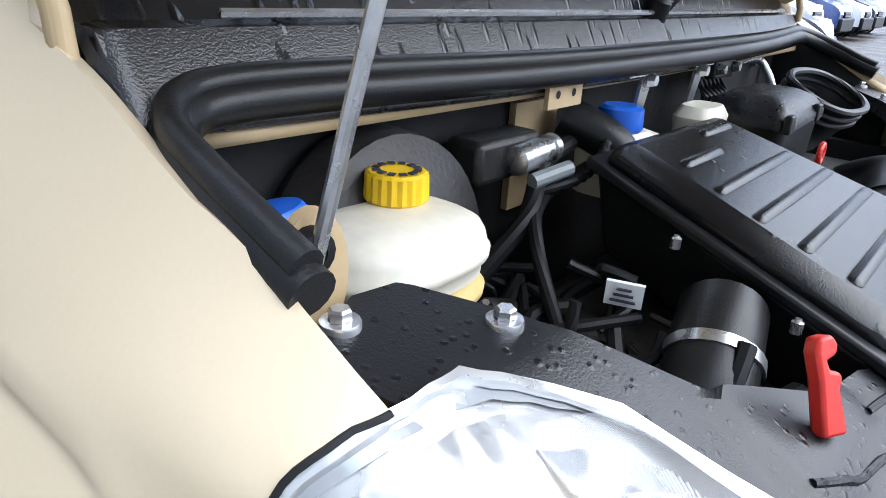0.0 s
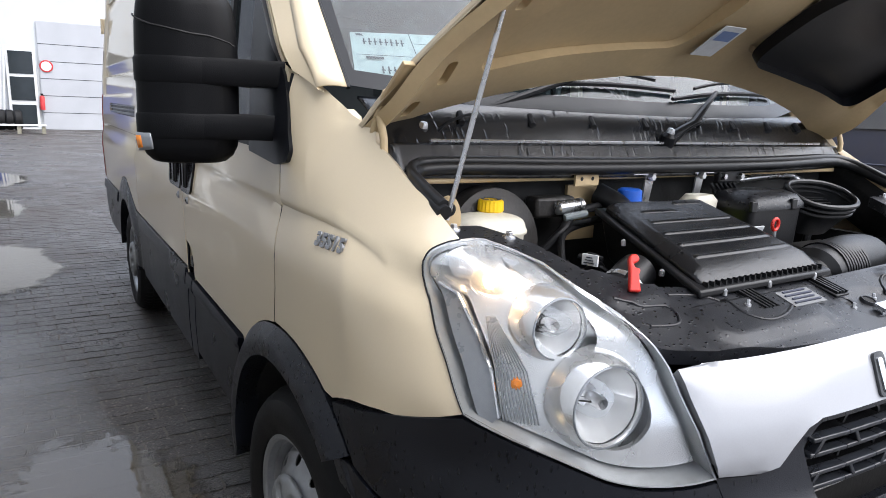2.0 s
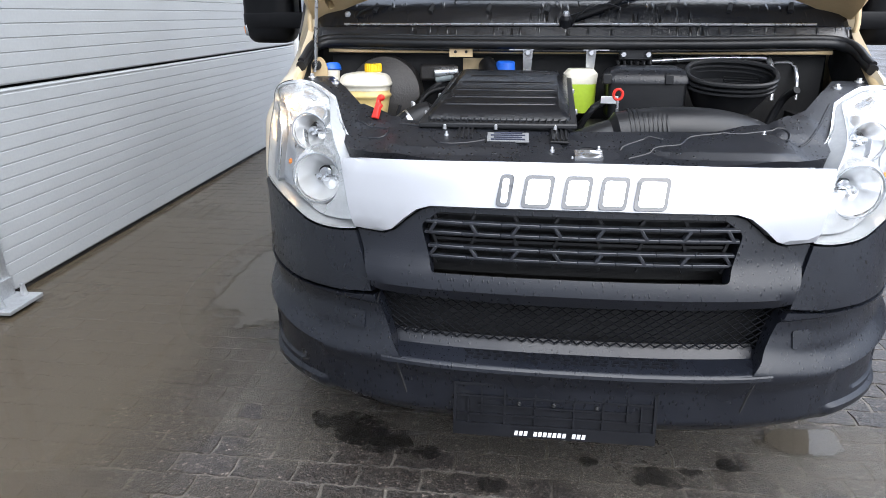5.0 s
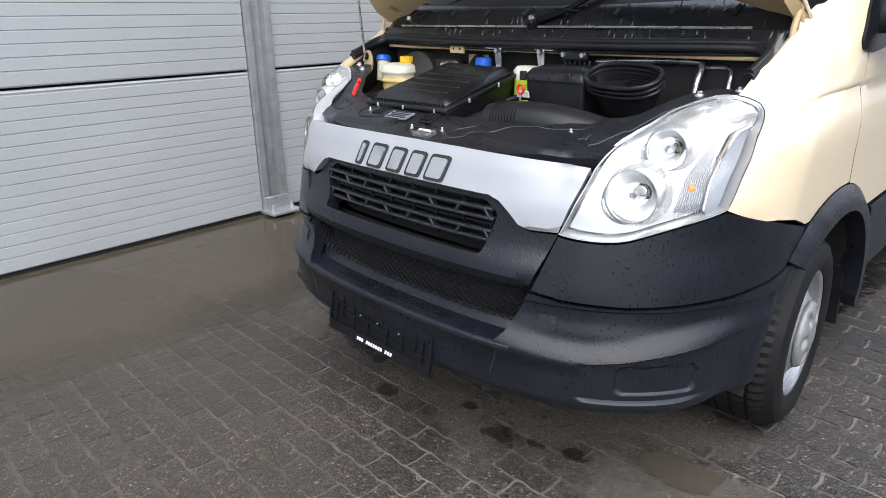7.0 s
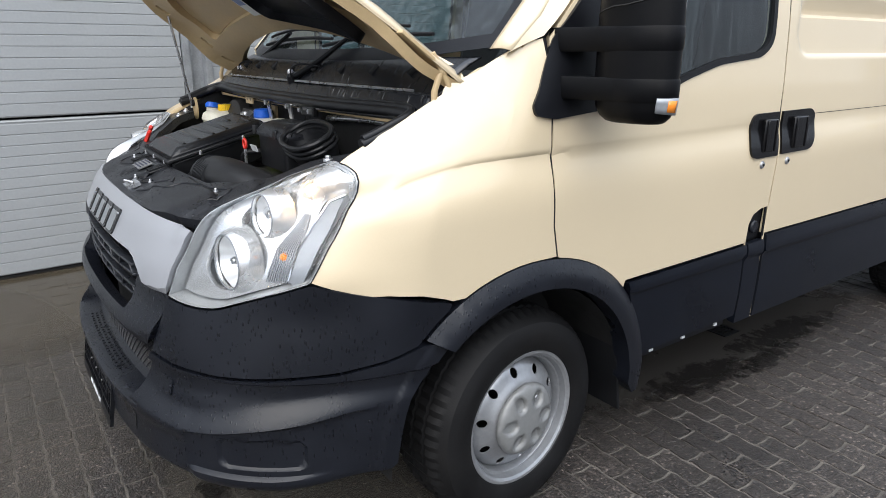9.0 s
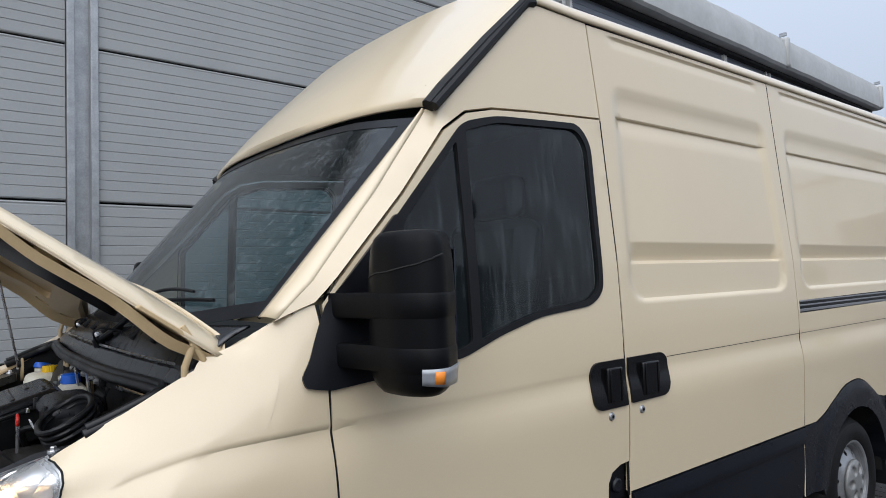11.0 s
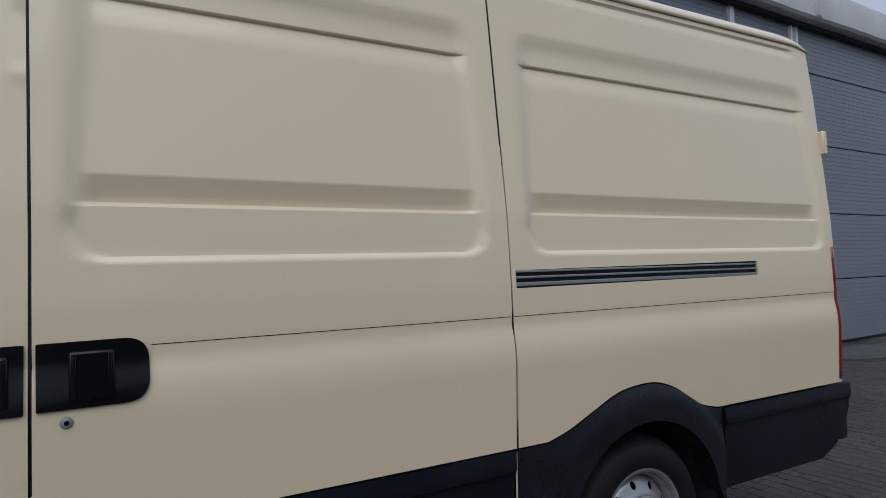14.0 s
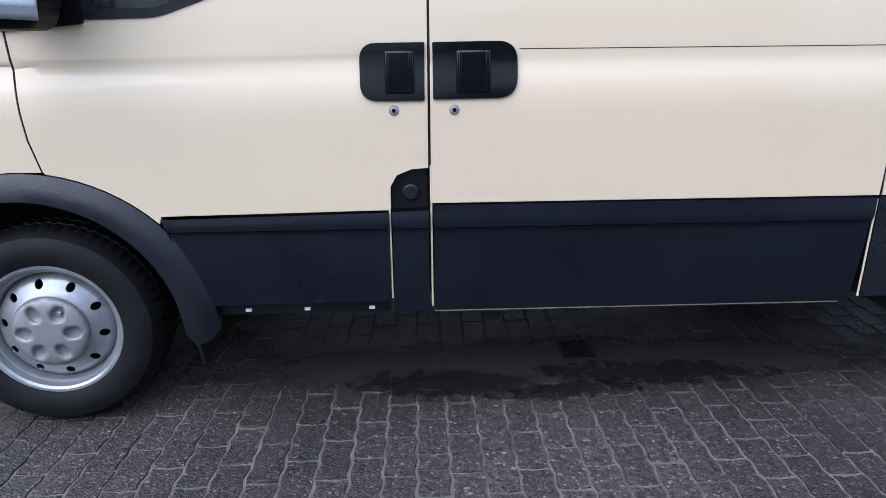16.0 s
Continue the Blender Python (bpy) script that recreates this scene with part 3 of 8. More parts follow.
def handle(parent, side, o, lever, lock_y):
    h = part("door_handle", skin(o, lambda p, z: body(p, z, 0.008), 0.03, 0.015, side=side), GLOSSBLACK, parent, "black door handle surround", bev=0.003)
    a, b = lever
    g = G().box((1.002, (a + b) / 2, 1.13), (0.02, b - a, 0.12))
    part("lever", g if side > 0 else g.mirror(), GLOSSBLACK, h, bev=0.006)
    for yy in (a + 0.012, b - 0.012):
        g = G().box((1.008, yy, 1.13), (0.016, 0.008, 0.112))
        part("lever_edge", g if side > 0 else g.mirror(), GLOSSBLACK, h, bev=0.002)
    g = G().lathe([(0.0, 0.009), (0.006, 0.009), (0.011, 0.008), (0.015, 0.003), (0.016, -0.01)], pose(0.9985, lock_y, 1.023, 0, 90, 0), 18)
    part("lock_cylinder", g if side > 0 else g.mirror(), STEEL, parent, "round metal lock")
    g = G().lathe([(0.0, 0.0105), (0.005, 0.0105), (0.006, 0.009)], pose(0.9985, lock_y, 1.023, 0, 90, 0), 12)
    part("keyhole", g if side > 0 else g.mirror(), GLOSSBLACK, parent)


ARCH = [(v.x, v.y) for v in smooth_line([(2.8, 0.736), (2.9, 0.765), (3.0, 0.809), (3.14, 0.868), (3.25, 0.886), (3.35, 0.886), (3.45, 0.858), (3.55, 0.804), (3.63, 0.761), (3.73, 0.738)], 4)]
ROWS = (1.395, 1.403, 1.411, 1.419, 1.427, 1.436, 1.5445, 1.548, 1.552, 1.556, 1.56, 1.564, 1.58, 1.61, 1.627, 1.632, 1.637, 1.646, 2.045, 2.08, 2.106, 2.1105, 2.1145, 2.119, 2.16, 2.2, 2.24, 2.39, 2.41, 2.4265, 2.4325, 2.439)


def pressed(y0, y1):
    """Relief of a pressed cargo panel between two lengths: a sunk field with rounded corners and three sharp ribs."""
    cy, hy, cz, hz, r = (y0 + y1) / 2, (y1 - y0) / 2, 1.825, 0.42, 0.09

    def fn(p, z):
        qy, qz = abs(p - cy) - hy + r, abs(z - cz) - hz + r
        sd = math.hypot(max(qy, 0), max(qz, 0)) + min(max(qy, qz), 0) - r
        d = -0.015 * ramp(-sd, 0.0, lerp(z, (1.5, 2.0), (0.016, 0.075)))
        n = ramp(p, y0 + 0.025, y0 + 0.07) * (1 - ramp(p, y1 - 0.07, y1 - 0.025))
        d += n * -0.022 * lerp(z, (1.548, 1.56), (0, 1)) * lerp(z, (1.564, 1.632), (1, 0))
        d += n * -0.012 * lerp(z, (2.045, 2.1105), (0, 1)) * (1 - ramp(z, 2.1105, 2.1165))
        d += n * -0.009 * ramp(z, 2.385, 2.4295) * (1 - ramp(z, 2.4305, 2.4365))
        return body(p, z, d)
    return fn


def cargo_side(side):
    o = [(1.258, 0.742), (1.262, 1.467), (1.260, 2.095), (1.244, 2.452), (2.664, 2.458), (2.667, 1.5), (2.663, 0.742)][::-1]
    sd = part("sliding_door", skin(o, pressed(1.33, 2.585), 0.022, 0.02, side=side, rows=ROWS), PAINT, van, "cream sliding door with pressed panels")
    handle(sd, side, rounded([(1.268, 1.213), (1.514, 1.215), (1.514, 1.056), (1.268, 1.054)], [0.004, 0.06, 0.06, 0.004], 7), (1.335, 1.435), 1.33)
    q = [(2.672, 0.742)] + [(a, b + 0.006) for a, b in ARCH] + [(4.69, 0.744), (4.69, 1.2), (4.705, 1.75), (4.715, 2.2), (4.705, 2.46), (2.672, 2.46)]
    rail = [(2.69, 1.289), (2.69, 1.352), (4.06, 1.359), (4.06, 1.296)]
    rq = part("rear_side_panel", skin(q, pressed(2.76, 4.625), 0.022, 0.02, [rail], side, ROWS), PAINT, van, "cream rear side panel with pressed ribs")
    g = G().box((0.968, 3.375, 1.324), (0.01, 1.4, 0.075))
    part("rail_channel", g if side > 0 else g.mirror(), PLASTIC2, rq, "dark sliding door channel")
    for z in (1.302, 1.326, 1.347):
        g = G().box((0.978, 3.368, z), (0.014, 1.36, 0.008 if z > 1.31 else 0.013))
        part("slide_rail", g if side > 0 else g.mirror(), RAIL, rq, "bare aluminium slide rail", bev=0.002)
    g = G().box((0.965, 4.047, 1.327), (0.02, 0.025, 0.055))
    part("rail_stop", g if side > 0 else g.mirror(), RUBBER, rq, bev=0.003)
    shut_gap(side, [(2.667, z) for z in (0.745, 1.2, 1.8, 2.455)], rq)
    # thin waist joint line
    for a, b in ((1.52, 2.66), (2.675, 4.688)):
        g = G().box((0.9845, (a + b) / 2, 1.192), (0.005, b - a, 0.0022))
        part("waist_joint", g if side > 0 else g.mirror(), RUBBER, sd if b < 3 else rq)
    g = G().box((0.93, 4.72, 1.955), (0.05, 0.035, 0.12), pose(0, 0, 0, 2, 0, 0).to_3x3())
    part("rear_hinge", g if side > 0 else g.mirror(), PAINT, van, bev=0.006)
    g = G().grid(lambda u, v: Vector((lerp(0.76 + 0.66 * v, *WZ) + 0.006 - 0.12 * max(0.0, u - 0.2), 4.668 + 0.06 * math.sin(u * math.pi / 2), 0.76 + 0.66 * v)), 6, 10)
    part("tail_lamp", g if side > 0 else g.mirror(), REDLENS, van, "tall red tail lamp", solid=0.02)
    # black lower mouldings with a stepped top edge

    def mould(p, z):
        return body(p, z, 0.005 + 0.004 * math.sin(math.pi * min(1, max(0, (z - 0.4) / 0.25))) + 0.012 * ramp(z, 0.6595, 0.668) - 0.008 * ramp(z, 0.685, 0.73))
    part("door_moulding", skin([(0.44, 0.706), (1.127, 0.716), (1.124, 0.43), (1.118, 0.422), (0.53, 0.418)][::-1], mould, 0.025, 0.03, side=side, rows=(0.65, 0.656, 0.6615, 0.667, 0.6725, 0.68, 0.692, 0.704)), SILL, van, "black plastic side moulding")
    part("pillar_moulding", skin([(1.137, 0.385), (1.248, 0.385), (1.25, 0.72), (1.138, 0.717)], mould, 0.025, 0.03, side=side, rows=(0.65, 0.656, 0.6615, 0.667, 0.6725, 0.68, 0.692, 0.704)), SILL, van, "scuffed black plastic pillar moulding")
    part("sliding_door_moulding", skin([(1.266, 0.386), (2.6, 0.386), (2.628, 0.42), (2.655, 0.735), (1.266, 0.735)], mould, 0.03, 0.03, side=side, rows=(0.65, 0.656, 0.6615, 0.667, 0.6725, 0.68, 0.692, 0.704)), SILL, van, "long black plastic side moulding")
    for y, z0, z1 in ((1.2585, 0.40, 0.86), (1.1305, 0.43, 0.72), (2.6615, 0.40, 0.73)):
        g = G().tube([body(y, z0 + (z1 - z0) * t, -0.002) for t in (0, 0.5, 1)], 0.0035, 6)
        part("panel_edge", g if side > 0 else g.mirror(), PAINT, van, "thin cream body edge")
    g = G().tube([(0.972, 1.265, 0.383), (0.972, 2.6, 0.383)], 0.006, 6)
    part("sill_edge", g if side > 0 else g.mirror(), PAINT, van, "thin cream lower door edge")
    inner = [(3.3 + 0.42 * math.cos(radians(a)), 0.335 + 0.41 * math.sin(radians(a))) for a in range(0, 181, 10)]
    o = [(2.668, 0.40), (2.83, 0.40), (2.86, 0.36)] + inner[::-1][1:-1] + [(3.74, 0.36), (3.755, 0.40), (3.755, 0.738)] + ARCH[::-1] + [(2.668, 0.736)]
    part("rear_arch_trim", skin(o, lambda p, z: body(p, z, 0.016 - 0.014 * ramp(math.hypot(p - 3.3, z - 0.335), 0.5, 0.56)), 0.03, 0.09, side=side), PLASTIC, van, "black plastic wheel arch trim")
    o = [(3.765, 0.395), (4.5, 0.395), (4.62, 0.45), (4.7, 0.55), (4.74, 0.62), (4.745, 0.735), (3.765, 0.735)]
    part("rear_moulding", skin(o, mould, 0.03, 0.03, side=side, rows=(0.65, 0.656, 0.6615, 0.667, 0.6725, 0.68, 0.692, 0.704)), SILL, van, "black plastic rear moulding")
    # dark inner faces that close the gaps
    for o in ([(0.12, 0.86), (1.24, 0.78), (1.245, 1.25), (0.12, 1.25)], [(1.2, 0.78), (4.66, 0.78), (4.66, 2.43), (1.2, 2.43)], [(0.6, 0.44), (2.82, 0.44), (2.74, 0.77), (0.6, 0.77)], [(3.8, 0.44), (4.6, 0.44), (4.64, 0.77), (3.8, 0.77)]):
        part("inner_panel", skin(o, lambda p, z: body(p, z, -0.045), 0.3, 0, side=side), DARK, van)


def arch_front(side):
    out = arc(0.03, 0.335, 0.542, 0.519, 134, 0, 34) + [(0.54, 0.30), (0.50, 0.29)]
    inn = arc(0.02, 0.335, 0.45, 0.44, 0, 131, 30)
    o = YZ([(y, z) for y, z in out + inn])
    f = lambda p, z: body(p, z, 0.03 * (1 - ramp(math.hypot((body(p, z)[1] - 0.03) / 0.545, (z - 0.335) / 0.522), 0.9, 1.0)) + 0.004)
    part("front_arch_trim", skin(o[::-1], f, 0.03, 0.07, side=side), PLASTIC, van, "black plastic front wheel arch trim")


def wells(side):
    for cy, r in ((0.02, 0.465), (3.3, 0.44)):
        g = G().grid(lambda u, v: Vector((0.5 + 0.46 * u, cy + r * math.cos(math.pi * v), 0.3 + r * math.sin(math.pi * v))), 4, 24)
        g.box((0.5, cy, 0.6), (0.02, 2 * r, 0.62))
        part("wheel_well", g if side > 0 else g.mirror(), DARK, van)
        g = G().box((0.86, cy + 0.44 + (0.02 if cy < 1 else 0.06), 0.33), (0.2, 0.012, 0.26), pose(0, 0, 0, 8, 0, 0).to_3x3())
        part("mud_flap", g if side > 0 else g.mirror(), RUBBER, van, bev=0.004)
    g = G().box((0.93, 0.82, 0.395), (0.04, 0.6, 0.045))
    part("sill_step", g if side > 0 else g.mirror(), PLASTIC2, van)
    for y in (0.66, 0.85, 1.06):
        g = G().box((0.953, y, 0.388), (0.006, 0.018, 0.01))
        part("sill_clip", g if side > 0 else g.mirror(), WHITE, van)


def screen(x, z, d=0.0):
    y = -0.045 + (z - 1.426) / 1.13 - 0.12 * (1 - abs(x / 0.9) ** 3.3)
    return (x, y - d * 0.75, z + d * 0.66)


def pillar(side):
    o = [(-0.045, 1.427), (0.052, 1.468), (0.113, 1.532), (0.329, 1.761), (0.499, 1.966), (0.592, 2.030), (0.707, 2.056), (0.892, 2.071), (1.254, 2.092), (1.237, 2.455), (0.935, 2.463), (0.467, 2.022), (0.262, 1.764), (0.147, 1.631), (0.047, 1.514)]
    f = lambda p, z: (body(max(p, 0.16), z)[0] - (0.06 * (1 - ramp(p - 0.87 * (z - 1.5), -0.03, 0.10)) if z < 2.05 else 0), p, z)
    low = lambda p, z: (f(p, z)[0] * ramp(z, 1.43, 1.56) + body(p, z, 0.002)[0] * (1 - ramp(z, 1.43, 1.56)), p, z)
    part("cab_side_panel", skin(o, low, 0.05, 0.02, side=side), PAINT, van, "cream windscreen pillar and cab side")
    rim = [(-0.045, 1.427), (0.047, 1.514), (0.147, 1.631), (0.262, 1.764), (0.467, 2.022)]

    def close(u, v):
        z = 1.43 + 0.59 * u
        y = lerp(z, [q for _, q in rim], [q for q, _ in rim])
        a, c = Vector(low(y, z)) + Vector((0, 0.004, 0)), Vector(screen(0.872, z, 0.005))
        return a + (c - a) * v + Vector((0.006, -0.006, 0.004)) * math.sin(math.pi * v)
    g = G().grid(close, 20, 5, flip=True)
    part("pillar_return", g if side > 0 else g.mirror(), PAINT, van, "cream windscreen pillar edge", solid=0.003)
    g = G().tube([(0.905 - 0.003, 0.467, 2.03), (0.9, 0.53, 2.098), (0.885, 0.72, 2.28), (0.874, 0.93, 2.47)], 0.022, 8)
    part("roof_cap_seal", g if side > 0 else g.mirror(), RUBBER, van, "black rubber roof cap seal")


def roof():
    ys = [0.462, 0.53, 0.62, 0.72, 0.82, 0.93, 1.05, 1.25, 1.6, 2.2, 2.8, 3.4, 4.0, 4.5, 4.66, 4.72]

    def edge(y):
        z = lerp(y, (0.44, 0.467, 0.93, 1.2, 4.6, 4.72), (2.0, 2.022, 2.468, 2.458, 2.462, 2.44))
        return lerp(z, *WZ), z

    def fn(u, v):
        k = u * (len(ys) - 1)
        y = lerp(k, range(len(ys)), ys)
        xe, ze = edge(y)
        h = lerp(y, (0.46, 0.6, 0.95, 1.3, 4.5, 4.66, 4.72), (0.035, 0.075, 0.125, 0.13, 0.13, 0.1, 0.02))
        a = math.pi * v
        x = xe * math.copysign(abs(math.cos(a)) ** 0.75, math.cos(a))
        z = ze + h * math.sin(a) ** 0.8
        if u == 0:
            return Vector((x, screen(x, z)[1] - 0.006, z))
        return Vector((x, y - 0.105 * (1 - (x / xe) ** 2) * (1 - ramp(y, 0.46, 1.2)), z))
    part("roof", G().grid(fn, 45, 40, flip=True), PAINT, van, "cream high roof with rounded cap", solid=0.01)
    for s in (1, -1):
        g = G().tube([(0.872, 0.95, 2.459), (0.8735, 1.236, 2.455), (0.8735, 4.69, 2.457)], 0.005, 6)
        part("roof_joint", g if s > 0 else g.mirror(), RUBBER, van)
    for s in (1, -1):
        g = G().tube([(edge(y)[0] + 0.003, y, edge(y)[1]) for y in np.linspace(0.47, 0.96, 14)], 0.016, 8)
        part("roof_trim", g if s > 0 else g.mirror(), RUBBER, van, "black trim along the roof cap")
    g = G().box((0, 4.69, 1.45), (1.74, 0.03, 1.98))
    part("rear_door", g, PAINT, van, "cream rear doors")
    g = G().box((0, 4.76, 0.55), (1.9, 0.12, 0.24))
    part("rear_bumper", g, PLASTIC, van, bev=0.03)
    # the wide flat plates are added, unseen, to keep light from under the sills
    g = G().box((0, 2.2, 0.5), (1.3, 4.9, 0.22)).box((0, 1.66, 0.455), (1.86, 2.2, 0.03)).box((0, 4.2, 0.47), (1.8, 0.9, 0.03)).box((0, 3.3, 0.34), (1.5, 0.1, 0.1))
    part("underbody", g, DARK, van)


def wheel(side, y):
    # the front wheels are steered a little
    m = pose(side * 0.965 - (0.012 if y < 1 and side < 0 else 0), y + (0.028 if y < 1 else -0.018), 0.337, 0, 0, 4 if y < 1 else 0) @ pose(0, 0, 0, 0, 90 * side, 0)
    prof = [(0.182, -0.066), (0.186, -0.05), (0.189, -0.03), (0.193, -0.024), (0.198, -0.023), (0.2005, -0.016), (0.2035, -0.004), (0.2075, -0.001), (0.211, 0.002), (0.219, 0.003), (0.222, 0.001), (0.2225, -0.012), (0.214, -0.016), (0.206, -0.06), (0.2, -0.2)]
    w = part("wheel", G().lathe(prof, m, 64), STEEL, van, "silver steel wheel with round holes", sharp=28)
    holes = [[(0.154 * math.cos(t) + 0.0155 * math.cos(a) * math.cos(t) - 0.0135 * math.sin(a) * math.sin(t), 0.154 * math.sin(t) + 0.0155 * math.cos(a) * math.sin(t) + 0.0135 * math.sin(a) * math.cos(t)) for a in np.linspace(0, 2 * math.pi, 12, endpoint=False)] for t in np.linspace(0.15, 2 * math.pi + 0.15, 10, endpoint=False)]
    disc = [(0.186 * math.cos(a), 0.186 * math.sin(a)) for a in np.linspace(0, 2 * math.pi, 56, endpoint=False)]

    def dish(x, z):
        r = math.hypot(x, z)
        return m @ Vector((x, z, lerp(r, (0, 0.116, 0.124, 0.132, 0.142, 0.166, 0.176, 0.183, 0.19), (0.0, 0.0, -0.004, -0.011, -0.017, -0.029, -0.039, -0.052, -0.066))))
    part("wheel_disc", skin(disc, dish, 0.012, 0.004, holes), STEEL, w, "silver pressed steel disc", sharp=50)
    nuts = [(0.074 * math.cos(t), 0.074 * math.sin(t)) for t in np.linspace(0.5, 2 * math.pi + 0.5, 6, endpoint=False)]
    cap = [(0.12 * math.cos(a), 0.12 * math.sin(a)) for a in np.linspace(0, 2 * math.pi, 44, endpoint=False)]
    hl = [[(x + (0.028 * math.cos(a) * x - 0.021 * math.sin(a) * z) / 0.074, z + (0.028 * math.cos(a) * z + 0.021 * math.sin(a) * x) / 0.074) for a in np.linspace(0, 2 * math.pi, 14, endpoint=False)] for x, z in nuts]
    dome = lambda x, z: m @ Vector((x, z, lerp(math.hypot(x, z), (0, 0.04, 0.08, 0.108, 0.115, 0.122), (0.03, 0.03, 0.027, 0.02, 0.014, 0.002))))
    hub = part("hub_cap", skin(cap, dome, 0.012, 0.02, hl), HUB, w, "grey hub cap with six nut recesses", sharp=40)
    bm = bmesh.new()
    bm.from_mesh(hub.data)
    bmesh.ops.remove_doubles(bm, verts=bm.verts, dist=1e-5)
    bm.to_mesh(hub.data)
    bm.free()
    for x, z in nuts:
        g = G().lathe([(0, 0.009), (0.014, 0.009), (0.024, 0.013), (0.03, 0.018)], m @ pose(x, z, 0), 18)
        part("nut_recess", g, HUB, hub)
    x, z = nuts[2 if side > 0 else 0]
    part("wheel_nut", G().lathe([(0, 0.02), (0.007, 0.02), (0.01, 0.017), (0.01, 0.006)], m @ pose(x, z, 0), 6), STEEL, w)
    g = G().lathe([(0.0, -0.1), (0.2, -0.1)], m, 32)
    part("brake_drum", g, DARK, w)
    tp = [(0.214, -0.02), (0.222, 0.006), (0.235, 0.012), (0.262, 0.018), (0.29, 0.016), (0.312, 0.006), (0.328, -0.012), (0.336, -0.03)]
    tread = [(0.342, -0.04), (0.344, -0.062), (0.336, -0.065), (0.336, -0.072), (0.345, -0.075), (0.346, -0.112), (0.337, -0.115), (0.337, -0.123), (0.346, -0.126), (0.345, -0.163), (0.336, -0.166), (0.336, -0.173), (0.344, -0.176), (0.340, -0.2), (0.32, -0.225), (0.28, -0.24), (0.214, -0.22)]
    g = G().lathe(tp + tread, m, 120)
    k = len(tp)
    seg = 120
    for j in range(k - 2, k + len(tread) - 3):
        for i in range(seg):
            if i % 2 == 0:
                c = m @ Vector((0, 0, 0))
                q = g.v[j * seg + i]
                d = q - c
                d.x = 0
                if d.length > 0.325:
                    g.v[j * seg + i] = q - d.normalized() * 0.006
    part("tyre", g, TYRE, w, "black rubber tyre with worn tread", sharp=25)


for sd in (1, -1):
    wing(sd)
    door(sd)
    cargo_side(sd)
    arch_front(sd)
    wells(sd)
    pillar(sd)
    for wy in (0.0, 3.3):
        wheel(sd, wy)
roof()


# ---- nose ----
def XP(pts):
    """Points of the nose by x, on either side, and height."""
    return [(p_of_x(x) if x >= 0 else 2 * P0 - p_of_x(-x), z) for x, z in pts]


def both(half):
    """A closed outline from its right half, given from top to bottom."""
    return [(x, z) for x, z in half] + [(-x, z) for x, z in half[::-1] if x > 1e-6]


def silver_out(p, z):
    return body(p, z, 0.004 + 0.012 * (1 - ramp(z, 0.985, 1.008)) * ramp(z, 0.82, 0.84))


sil = both([(0.0, 1.010), (0.2, 1.009), (0.4, 1.005), (0.55, 1.001), (0.622, 0.998), (0.606, 0.94), (0.588, 0.87), (0.577, 0.829), (0.5, 0.826), (0.47, 0.838), (0.44, 0.866), (0.405, 0.893), (0.37, 0.904), (0.2, 0.906), (0.0, 0.907)])
silver = part("bonnet_front_panel", skin(XP(sil)[::-1], silver_out, 0.025, 0.03), SILVER, van, "silver painted front panel")
# five raised chrome emblem blocks
EMB = [(-0.185, 0.034), (-0.105, 0.072), (-0.01, 0.066), (0.078, 0.066), (0.168, 0.078)]
for x0, w in EMB:
    def emb(p, z, d):
        x, y, zz = silver_out(p, z)
        return (x, y - d, zz)
    q = rounded([(x0 - w / 2 + 0.006, 0.985), (x0 + w / 2 + 0.006, 0.985), (x0 + w / 2 - 0.006, 0.912), (x0 - w / 2 - 0.006, 0.912)], 0.012)
    e = part("emblem_block", skin(XP(q)[::-1], lambda p, z: emb(p, z, 0.006), 0.02, 0.012), DARKCHROME, van, "dark-edged chrome emblem block", bev=0.002)
    cx, cz = x0, 0.9485
    q2 = [(cx + (x - cx) * (1 - 0.018 / w), cz + (z - cz) * 0.78) for x, z in q]
    part("emblem_face", skin(XP(q2)[::-1], lambda p, z: emb(p, z, 0.0085), 0.02, 0.006), CHROME, e)

surround = both([(0.0, 0.899), (0.2, 0.898), (0.365, 0.896), (0.4, 0.886), (0.437, 0.858), (0.468, 0.830), (0.5, 0.818), (0.574, 0.820), (0.55, 0.75), (0.525, 0.682), (0.5, 0.672), (0.25, 0.664), (0.0, 0.662)])
ghole = rounded([(-0.352, 0.885), (0.352, 0.885), (0.398, 0.85), (0.366, 0.736), (-0.366, 0.736), (-0.398, 0.85)], 0.012)


def sur(p, z):
    return body(p, z, 0.022 * (1 - ramp(z, 0.72, 0.775)) * ramp(z, 0.66, 0.69) - 0.004)


grille = part("grille_surround", skin(XP(surround)[::-1], sur, 0.022, 0.05, [XP(ghole)[::-1]]), PLASTIC, van, "wet black plastic grille surround")


def gy(x, d=0.0):
    return body(p_of_x(abs(x)), 0.8)[1] + d


def bar(g, x0, z0, x1, z1, w, d=0.03, back=0.012, n=8):
    """A flat bar across the grille that follows the nose."""
    for k in range(n):
        a, b = k / n, (k + 1) / n
        xa, xb, za, zb = x0 + (x1 - x0) * a, x0 + (x1 - x0) * b, z0 + (z1 - z0) * a, z0 + (z1 - z0) * b
        dx, dz = (x1 - x0), (z1 - z0)
        L = math.hypot(dx, dz)
        ox, oz = -dz / L * w / 2, dx / L * w / 2
        f = [(xa - ox, gy(xa, back), za - oz), (xb - ox, gy(xb, back), zb - oz), (xb + ox, gy(xb, back), zb + oz), (xa + ox, gy(xa, back), za + oz)]
        g.hexa([(x, y + d, z) for x, y, z in f], f)
    return g


